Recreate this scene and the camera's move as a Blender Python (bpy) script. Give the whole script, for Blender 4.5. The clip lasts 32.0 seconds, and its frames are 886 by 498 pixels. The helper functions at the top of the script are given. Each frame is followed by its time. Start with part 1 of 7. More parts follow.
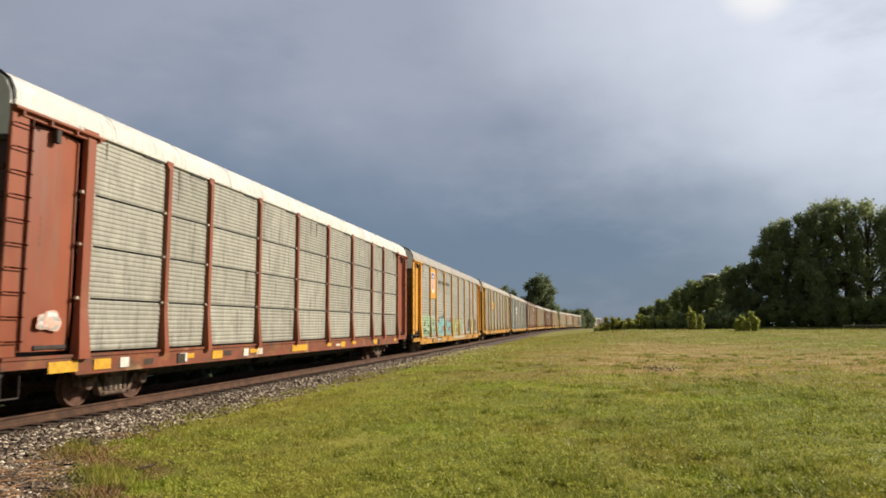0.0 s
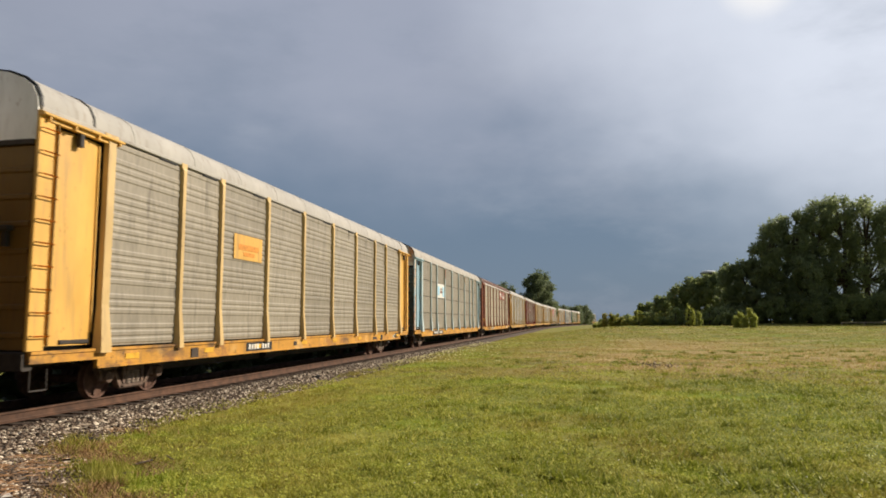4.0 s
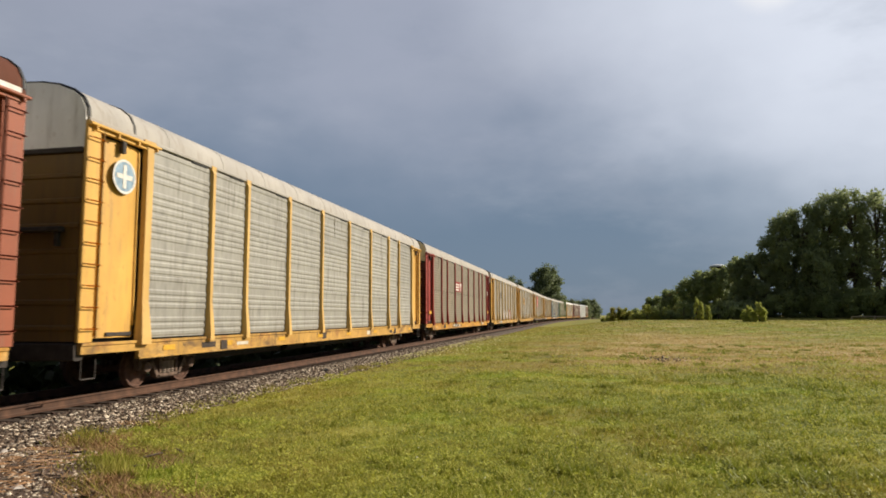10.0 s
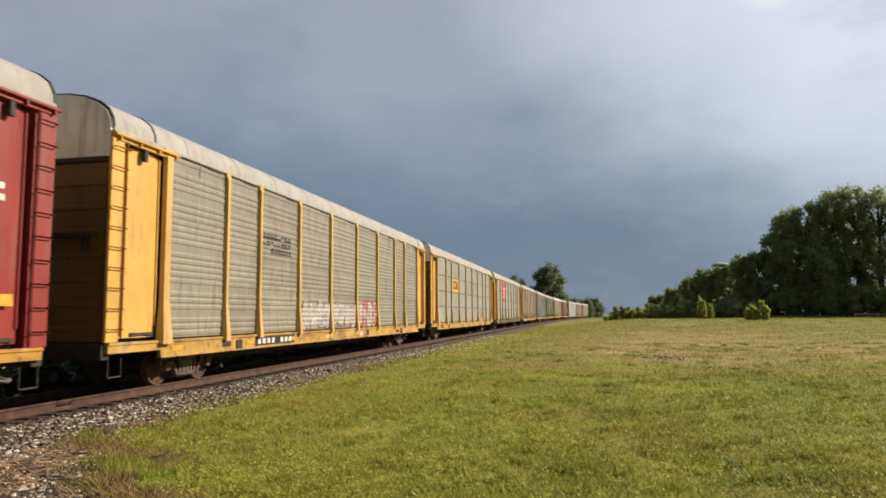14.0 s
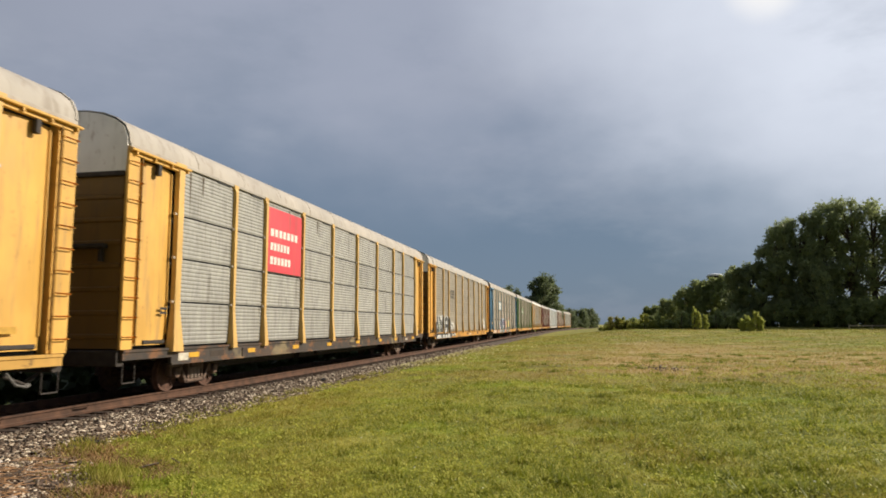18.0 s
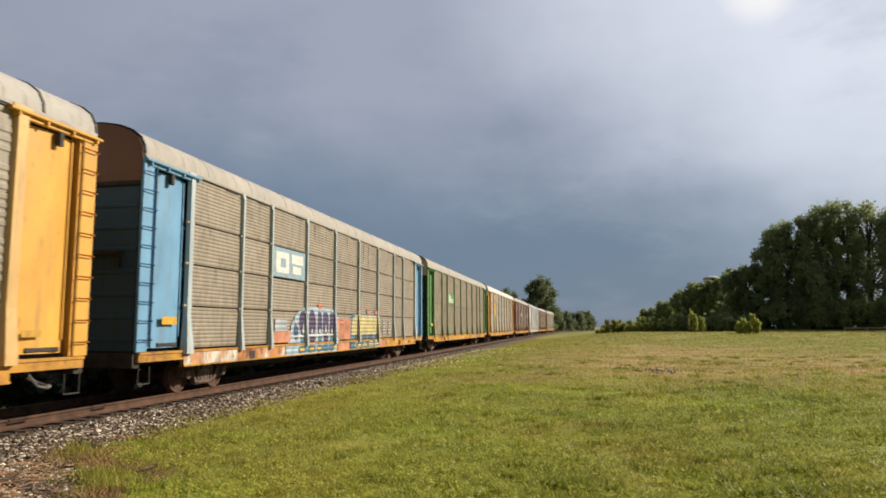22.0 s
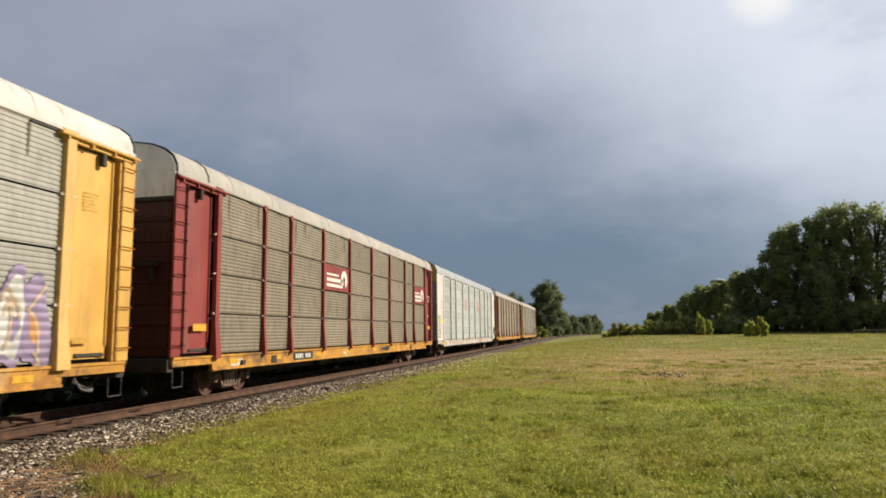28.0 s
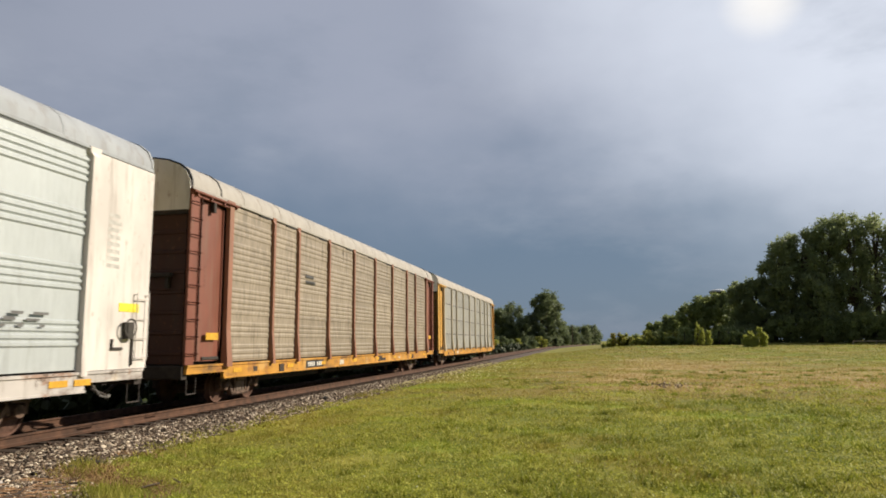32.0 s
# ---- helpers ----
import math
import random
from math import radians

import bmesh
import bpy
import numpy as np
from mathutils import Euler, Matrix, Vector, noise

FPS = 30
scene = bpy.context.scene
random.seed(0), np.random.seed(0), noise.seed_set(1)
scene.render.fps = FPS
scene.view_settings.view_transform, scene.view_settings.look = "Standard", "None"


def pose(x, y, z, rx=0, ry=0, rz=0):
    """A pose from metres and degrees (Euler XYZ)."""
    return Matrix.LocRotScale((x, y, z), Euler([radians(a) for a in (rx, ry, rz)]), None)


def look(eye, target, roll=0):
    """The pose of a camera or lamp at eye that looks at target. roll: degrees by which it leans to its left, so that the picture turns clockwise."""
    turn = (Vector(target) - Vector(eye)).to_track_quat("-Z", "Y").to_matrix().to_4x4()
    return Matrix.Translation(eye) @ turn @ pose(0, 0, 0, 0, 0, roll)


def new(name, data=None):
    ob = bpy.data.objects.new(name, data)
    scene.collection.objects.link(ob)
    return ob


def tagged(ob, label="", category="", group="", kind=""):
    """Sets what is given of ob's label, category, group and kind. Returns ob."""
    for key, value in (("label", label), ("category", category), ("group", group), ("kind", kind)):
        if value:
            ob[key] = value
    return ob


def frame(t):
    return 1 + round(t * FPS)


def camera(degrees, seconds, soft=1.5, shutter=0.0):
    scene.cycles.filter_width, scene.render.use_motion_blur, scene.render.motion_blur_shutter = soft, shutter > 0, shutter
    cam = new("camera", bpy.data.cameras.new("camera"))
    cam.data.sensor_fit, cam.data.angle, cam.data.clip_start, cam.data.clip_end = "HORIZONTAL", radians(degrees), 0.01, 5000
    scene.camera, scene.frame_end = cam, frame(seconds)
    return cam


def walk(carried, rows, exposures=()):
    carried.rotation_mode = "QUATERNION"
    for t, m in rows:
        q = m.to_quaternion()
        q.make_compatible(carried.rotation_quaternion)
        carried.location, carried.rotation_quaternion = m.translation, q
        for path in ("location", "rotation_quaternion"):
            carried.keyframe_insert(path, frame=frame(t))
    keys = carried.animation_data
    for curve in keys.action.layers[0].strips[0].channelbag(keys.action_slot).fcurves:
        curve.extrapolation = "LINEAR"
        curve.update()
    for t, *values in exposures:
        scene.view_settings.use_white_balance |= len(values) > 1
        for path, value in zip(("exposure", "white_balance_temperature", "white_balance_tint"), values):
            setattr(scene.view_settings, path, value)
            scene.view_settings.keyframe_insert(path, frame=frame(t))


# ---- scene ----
EYE = (0.0, 0.0, 1.64)            # metres above the rail head
TRACK_X = -11.12                  # centre line of the track beside the camera
CAR_PITCH, SPEED, FIRST = 29.0, 14.335, 23.55

cam = camera(65.88, 32.0, soft=1.75, shutter=0.12)
# seconds, turn to the left of the track, tilt up, lean
TURNS = [
    (0, 11.29, 6.37, -0.25), (0.5, 11.27, 6.11, -0.19), (1, 11.29, 5.96, 0.00), (1.5, 11.30, 6.04, -0.09),
    (2, 11.34, 6.16, -0.05), (2.5, 11.39, 6.05, -0.03), (3, 11.36, 6.02, -0.20), (3.5, 11.25, 6.07, -0.17),
    (5.5, 11.13, 5.96, -0.14), (6, 11.19, 6.16, -0.13), (6.5, 11.21, 6.08, -0.24), (7, 11.26, 5.90, -0.14),
    (7.5, 11.48, 6.22, -0.18), (8, 11.67, 6.08, -0.18), (8.5, 11.86, 5.57, -0.22), (9, 11.77, 5.76, -0.12),
    (9.5, 11.78, 5.72, -0.04), (10, 11.84, 5.55, -0.12), (10.5, 11.94, 5.77, -0.08), (11, 11.75, 5.77, -0.18),
    (11.5, 11.56, 5.74, -0.31), (12, 11.50, 5.78, -0.27), (12.5, 11.55, 5.64, -0.30), (13, 11.71, 5.53, -0.34),
    (13.5, 11.82, 5.44, -0.40), (14, 12.03, 5.52, -0.40), (14.5, 12.08, 5.63, -0.35), (16.5, 11.81, 6.28, -0.26),
    (17, 11.69, 6.54, -0.20), (17.5, 11.64, 6.58, -0.22), (18, 11.64, 6.32, -0.13), (18.5, 11.60, 6.20, -0.18),
    (19, 11.55, 6.28, -0.21), (19.5, 11.49, 6.33, -0.13), (20, 11.49, 6.26, -0.34), (20.5, 11.45, 6.20, -0.24),
    (21, 11.44, 6.20, -0.25), (21.5, 11.26, 6.14, -0.11), (22, 11.37, 6.56, -0.23), (22.5, 11.40, 6.75, -0.12),
    (23, 11.51, 6.83, -0.32), (23.5, 11.49, 6.88, -0.44), (24, 11.43, 6.57, -0.41), (24.5, 11.54, 6.75, -0.57),
    (25, 11.64, 6.88, -0.56), (25.5, 11.63, 6.78, -0.41), (27.5, 11.94, 6.95, -0.45), (28, 11.86, 6.96, -0.61),
    (28.5, 11.83, 7.10, -0.71), (29, 11.82, 7.18, -0.53), (29.5, 11.83, 7.23, -0.60), (30, 11.85, 7.34, -0.66),
    (30.5, 12.01, 7.08, -0.64), (31, 11.84, 6.78, -0.37), (31.5, 11.99, 7.69, -0.53), (32, 11.78, 7.75, -0.41),
]


def aim(turn, tilt, lean):
    a, b = radians(turn), radians(tilt)
    way = Vector((-math.sin(a) * math.cos(b), math.cos(a) * math.cos(b), math.sin(b)))
    return look(EYE, Vector(EYE) + way, lean)


walk(cam, [(t, aim(a, b, c)) for t, a, b, c in TURNS])

# ---- sky, sun, exposure ----
SUN_AZ, SUN_EL = 62.0, 30.0       # degrees to the right of the track's direction, and above the horizon


SLATE, LILAC = (0.145, 0.205, 0.290), (0.355, 0.385, 0.475)


def sky():
    w = bpy.data.worlds.new("world")
    scene.world = w
    w.use_nodes = True
    nt = w.node_tree
    nt.nodes.clear()
    N = lambda k: nt.nodes.new(k)
    out, bg = N("ShaderNodeOutputWorld"), N("ShaderNodeBackground")
    tex = N("ShaderNodeTexSky")
    tex.sky_type, tex.sun_disc = "NISHITA", False
    tex.sun_elevation, tex.sun_rotation = radians(SUN_EL), radians(SUN_AZ)
    scale = N("ShaderNodeVectorMath")
    scale.operation = "SCALE"
    scale.inputs["Scale"].default_value = 0.10
    nt.links.new(tex.outputs[0], scale.inputs[0])
    co = N("ShaderNodeTexCoord")
    sep = N("ShaderNodeSeparateXYZ")
    nt.links.new(co.outputs["Generated"], sep.inputs[0])

    def math_node(op, a, b=None, c=None):
        n = N("ShaderNodeMath")
        n.operation = op
        for i, v in enumerate((a, b, c)):
            if v is None:
                continue
            if isinstance(v, (int, float)):
                n.inputs[i].default_value = v
            else:
                nt.links.new(v, n.inputs[i])
        return n.outputs[0]

    def noise_node(scl, detail, rough, stretch):
        m = N("ShaderNodeMapping")
        m.inputs["Scale"].default_value = stretch
        nt.links.new(co.outputs["Generated"], m.inputs[0])
        n = N("ShaderNodeTexNoise")
        n.inputs["Scale"].default_value, n.inputs["Detail"].default_value, n.inputs["Roughness"].default_value = scl, detail, rough
        nt.links.new(m.outputs[0], n.inputs["Vector"])
        return n.outputs["Fac"]

    def toward(az, el):
        d = N("ShaderNodeVectorMath")
        d.operation = "DOT_PRODUCT"
        a, b = radians(az), radians(el)
        d.inputs[1].default_value = (math.sin(a) * math.cos(b), math.cos(a) * math.cos(b), math.sin(b))
        nt.links.new(co.outputs["Generated"], d.inputs[0])
        return d.outputs["Value"]

    # storm cloud: slate low down, lilac higher up, thinning towards the sun
    big = noise_node(1.9, 4, 0.50, (1, 1, 1.7))
    small = noise_node(5.0, 5, 0.52, (1, 1, 1.7))
    wob = math_node("ADD", math_node("MULTIPLY", math_node("SUBTRACT", big, 0.5), 0.75), math_node("MULTIPLY", math_node("SUBTRACT", small, 0.5), 0.40))

    def rise(value, lo, hi):
        n = N("ShaderNodeMapRange")
        n.interpolation_type = "SMOOTHSTEP"
        n.inputs["From Min"].default_value, n.inputs["From Max"].default_value = lo, hi
        nt.links.new(value, n.inputs["Value"])
        return n.outputs[0]

    def blend(f, x, y):
        n = N("ShaderNodeMix")
        n.data_type = "RGBA"
        nt.links.new(f, n.inputs["Factor"])
        for key, c in (("A", x), ("B", y)):
            if isinstance(c, tuple):
                n.inputs[key].default_value = (*c, 1)
            else:
                nt.links.new(c, n.inputs[key])
        return n.outputs["Result"]

    high = rise(math_node("ADD", sep.outputs["Z"], math_node("MULTIPLY", wob, 0.45)), 0.11, 0.43)
    col = blend(high, SLATE, LILAC)
    # unseen sky away from the sun, darkened to dim faces turned towards it
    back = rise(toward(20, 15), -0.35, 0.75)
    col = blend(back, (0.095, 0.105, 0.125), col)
    sunward = rise(math_node("ADD", toward(30, 33), math_node("MULTIPLY", wob, 0.16)), 0.80, 0.995)
    col = blend(sunward, col, (0.74, 0.78, 0.87))
    # faint folds in the cloud's underside
    fold = noise_node(3.1, 7, 0.58, (1.0, 1.0, 2.6))
    col = blend(math_node("MULTIPLY", rise(fold, 0.46, 0.70), 0.34), col, blend(rise(small, 0.3, 0.7), (0.33, 0.36, 0.44), (0.43, 0.46, 0.53)))
    deep = noise_node(2.2, 6, 0.6, (1.3, 1.3, 3.0))
    col = blend(math_node("MULTIPLY", rise(deep, 0.50, 0.72), 0.28), col, (0.19, 0.235, 0.31))
    # the thin place in the cloud
    spot = math_node("ADD", toward(14.7, 25.2), math_node("MULTIPLY", math_node("SUBTRACT", small, 0.5), 0.0012))
    glow = N("ShaderNodeMapRange")
    glow.interpolation_type = "SMOOTHSTEP"
    glow.inputs["From Min"].default_value, glow.inputs["From Max"].default_value = 0.9984, 1.0013
    nt.links.new(spot, glow.inputs["Value"])
    gmix = N("ShaderNodeMix")
    gmix.data_type, gmix.clamp_factor = "RGBA", True
    nt.links.new(glow.outputs[0], gmix.inputs["Factor"])
    nt.links.new(col, gmix.inputs["A"])
    gmix.inputs["B"].default_value = (1.22, 1.15, 1.04, 1)
    mix = N("ShaderNodeMix")
    mix.data_type = "RGBA"
    mix.inputs["Factor"].default_value = 0.92
    nt.links.new(scale.outputs[0], mix.inputs["A"])
    nt.links.new(gmix.outputs["Result"], mix.inputs["B"])
    nt.links.new(mix.outputs["Result"], bg.inputs["Color"])
    bg.inputs["Strength"].default_value = 0.775
    nt.links.new(bg.outputs[0], out.inputs[0])
    lamp = bpy.data.lights.new("sun", "SUN")
    lamp.energy, lamp.angle, lamp.color = 4.7, radians(0.8), (1.0, 0.88, 0.71)
    a, b = radians(SUN_AZ), radians(SUN_EL)
    ob = new("sun", lamp)
    ob.matrix_world = look((40 * math.sin(a), 40 * math.cos(a), 40), (40 * math.sin(a) - math.sin(a) * math.cos(b), 40 * math.cos(a) - math.cos(a) * math.cos(b), 40 - math.sin(b)))


sky()
scene.view_settings.exposure = 0.42

# ---- materials ----


class Mat:
    """A node material with a few shortcuts."""

    def __init__(self, name):
        self.m = bpy.data.materials.new(name)
        self.m.use_nodes = True
        self.t = self.m.node_tree
        self.b = self.t.nodes["Principled BSDF"]
        self.co = self.t.nodes.new("ShaderNodeTexCoord")
        self.src = self.co.outputs["Object"]

    def node(self, kind, **inputs):
        n = self.t.nodes.new(kind)
        for k, v in inputs.items():
            self.put(n.inputs[k.replace("_", " ")], v)
        return n

    def put(self, socket, v):
        if isinstance(v, bpy.types.NodeSocket):
            self.t.links.new(v, socket)
        else:
            socket.default_value = v

    def shift_by_object(self, amount=37.0):
        """Every object takes its own stretch of the pattern."""
        info = self.node("ShaderNodeObjectInfo")
        m = self.node("ShaderNodeMath")
        m.operation = "MULTIPLY"
        self.put(m.inputs[0], info.outputs["Random"])
        m.inputs[1].default_value = amount
        add = self.node("ShaderNodeVectorMath")
        self.put(add.inputs[0], self.src)
        self.put(add.inputs[1], m.outputs[0])
        self.src = add.outputs[0]
        return info.outputs["Random"]

    def noise(self, scale, stretch=(1, 1, 1), detail=4, rough=0.55):
        m = self.node("ShaderNodeMapping", Scale=stretch)
        self.put(m.inputs[0], self.src)
        n = self.node("ShaderNodeTexNoise", Scale=scale, Detail=detail, Roughness=rough)
        self.put(n.inputs["Vector"], m.outputs[0])
        return n.outputs["Fac"]

    def span(self, v, lo, hi, a=0.0, b=1.0):
        n = self.node("ShaderNodeMapRange", Value=v)
        n.inputs["From Min"].default_value, n.inputs["From Max"].default_value = lo, hi
        n.inputs["To Min"].default_value, n.inputs["To Max"].default_value = a, b
        return n.outputs[0]

    def mix(self, f, a, b):
        n = self.t.nodes.new("ShaderNodeMix")
        n.data_type = "RGBA"
        for k, v in (("Factor", f), ("A", a), ("B", b)):
            if isinstance(v, tuple) and len(v) == 3:
                v = (*v, 1)
            self.put(n.inputs[k], v)
        return n.outputs["Result"]

    def mul(self, a, b):
        n = self.node("ShaderNodeMath")
        n.operation = "MULTIPLY"
        self.put(n.inputs[0], a)
        self.put(n.inputs[1], b)
        return n.outputs[0]

    def bump(self, h, strength=0.3, distance=0.02):
        n = self.node("ShaderNodeBump", Strength=strength, Distance=distance, Height=h)
        self.put(self.b.inputs["Normal"], n.outputs[0])

    def done(self, color, rough=0.6, metal=0.0, spec=0.4):
        self.put(self.b.inputs["Base Color"], (*color, 1) if isinstance(color, tuple) else color)
        self.put(self.b.inputs["Roughness"], rough)
        self.put(self.b.inputs["Metallic"], metal)
        self.b.inputs["Specular IOR Level"].default_value = spec
        return self.m


def dim(c, k):
    return tuple(v * k for v in c)


PAINTS = {}


def paint(name, c, rust=0.35, dirt=(0.16, 0.12, 0.085), rough=0.55):
    """Weathered enamel on steel: faded blotches, grime runs, rust freckles."""
    if name in PAINTS:
        return PAINTS[name]
    m = Mat(name)
    m.shift_by_object()
    fade = m.span(m.noise(1.1, (1, 1, 0.6), 3), 0.35, 0.7)
    col = m.mix(fade, dim(c, 0.86), tuple(min(1, v * 1.1 + 0.004) for v in c))
    runs = m.span(m.noise(5.0, (1, 1, 0.12), 5, 0.6), 0.52, 0.78)
    col = m.mix(m.mul(runs, 0.55), col, dirt)
    spots = m.span(m.noise(9.0, (1, 1, 0.5), 6, 0.65), 0.60, 0.70)
    col = m.mix(m.mul(spots, rust), col, (0.17, 0.07, 0.03))
    m.bump(m.noise(30, detail=2), 0.12, 0.004)
    PAINTS[name] = m.done(col, m.span(fade, 0, 1, rough - 0.08, rough + 0.12))
    return PAINTS[name]


def worn_paint(name, c):
    """Sill paint knocked and rusted through in blotches."""
    name = "worn_" + name
    if name in PAINTS:
        return PAINTS[name]
    m = Mat(name)
    m.shift_by_object()
    fade = m.span(m.noise(1.3, (1, 1, 1), 3), 0.35, 0.7)
    col = m.mix(fade, dim(c, 0.85), tuple(min(1, v * 1.12 + 0.01) for v in c))
    blotch = m.span(m.noise(1.9, (1, 0.8, 1.3), 6, 0.65), 0.53, 0.62)
    col = m.mix(m.mul(blotch, 0.65), col, (0.24, 0.10, 0.035))
    runs = m.span(m.noise(6.0, (1, 1, 0.15), 5, 0.6), 0.54, 0.74)
    col = m.mix(m.mul(runs, 0.6), col, (0.11, 0.075, 0.05))
    pale = m.span(m.noise(0.9, (1, 1, 1), 2), 0.60, 0.66)
    col = m.mix(m.mul(pale, 0.22), col, (0.70, 0.55, 0.28))
    soot = m.span(m.noise(0.55, (1, 1, 2.5), 6, 0.7), 0.52, 0.66)
    col = m.mix(m.mul(soot, 0.85), col, (0.085, 0.05, 0.03))
    bolt = m.span(m.noise(3.4, (1, 1, 0.9), 5, 0.7), 0.60, 0.66)
    col = m.mix(m.mul(bolt, 0.7), col, (0.06, 0.035, 0.022))
    m.bump(m.noise(25, detail=3), 0.2, 0.005)
    PAINTS[name] = m.done(col, 0.6)
    return PAINTS[name]


def rusted(name, c):
    """Paint largely gone: pale primer and orange rust in tall patches."""
    name = "rusted_" + name
    if name in PAINTS:
        return PAINTS[name]
    m = Mat(name)
    m.shift_by_object()
    col = m.mix(m.span(m.noise(2.2, (1, 1, 0.5), 4), 0.42, 0.58), c, (0.58, 0.55, 0.47))
    col = m.mix(m.span(m.noise(1.6, (1, 1, 0.45), 6, 0.68), 0.47, 0.60, 0, 0.9), col, (0.48, 0.20, 0.055))
    col = m.mix(m.span(m.noise(4.0, (1, 1, 0.35), 6, 0.7), 0.55, 0.66, 0, 0.85), col, (0.14, 0.055, 0.025))
    m.bump(m.noise(30, detail=3), 0.25, 0.005)
    PAINTS[name] = m.done(col, 0.75)
    return PAINTS[name]


def panel_steel(name, c, streak, amount):
    """Galvanised sheet gone dull: dirt runs, patches of grime, each sheet a little different."""
    if name in PAINTS:
        return PAINTS[name]
    m = Mat(name)
    rnd = m.shift_by_object()
    col = m.mix(rnd, dim(c, 0.90), dim(c, 1.12))
    fine = m.span(m.noise(9.0, (1, 1.0, 0.22), 6, 0.65), 0.38, 0.70)
    col = m.mix(m.mul(fine, min(1, amount * 1.5)), col, streak)
    pale = m.span(m.noise(2.3, (1, 1.2, 0.7), 5, 0.6), 0.52, 0.68)
    col = m.mix(m.mul(pale, amount * 0.8), col, tuple(min(0.8, v * 1.45) for v in c))
    patch = m.span(m.noise(1.5, (1, 1.6, 0.7), 5, 0.65), 0.52, 0.68)
    col = m.mix(m.mul(patch, amount * 1.1), col, dim(streak, 0.6))
    edge = m.span(m.noise(2.2, (1, 2.6, 0.10), 3, 0.5), 0.60, 0.72)
    col = m.mix(m.mul(edge, amount * 0.9), col, (0.09, 0.07, 0.055))
    stain = m.span(m.noise(1.0, (1, 3.2, 0.40), 5, 0.62), 0.60, 0.70)
    col = m.mix(m.mul(stain, min(0.8, amount * 1.6)), col, (0.075, 0.060, 0.040))
    m.bump(m.noise(60, detail=2), 0.08, 0.003)
    PAINTS[name] = m.done(col, m.span(fine, 0, 1, 0.42, 0.62), 0.12, 0.5)
    return PAINTS[name]


def plain(name, c, rough=0.6, metal=0.0, vary=0.25, scale=8.0):
    if name in PAINTS:
        return PAINTS[name]
    m = Mat(name)
    m.shift_by_object()
    f = m.span(m.noise(scale, detail=4), 0.3, 0.72)
    col = m.mix(f, dim(c, 1 - vary), tuple(min(1, v * (1 + vary)) for v in c))
    m.bump(m.noise(scale * 5, detail=2), 0.15, 0.004)
    PAINTS[name] = m.done(col, rough, metal)
    return PAINTS[name]


STEEL_DARK = plain("underframe_steel", (0.035, 0.028, 0.024), 0.75, 0.0, 0.4, 6)
TRUCK_RUST = plain("truck_rust", (0.12, 0.080, 0.060), 0.85, 0.0, 0.6, 7)
SPRING = plain("spring_dust", (0.24, 0.19, 0.155), 0.85, 0.0, 0.4, 9)
WHEEL_STEEL = plain("wheel_rust", (0.10, 0.052, 0.036), 0.8, 0.0, 0.4, 9)
BLACK = plain("black_paint", (0.018, 0.018, 0.02), 0.6)
BRACKET = plain("bracket_primer", (0.46, 0.40, 0.34), 0.7, 0, 0.4)
WHITE_MARK = plain("white_marking", (0.62, 0.60, 0.56), 0.65, 0, 0.2)
YELLOW_MARK = plain("yellow_reflector", (0.58, 0.315, 0.025), 0.55, 0, 0.25)


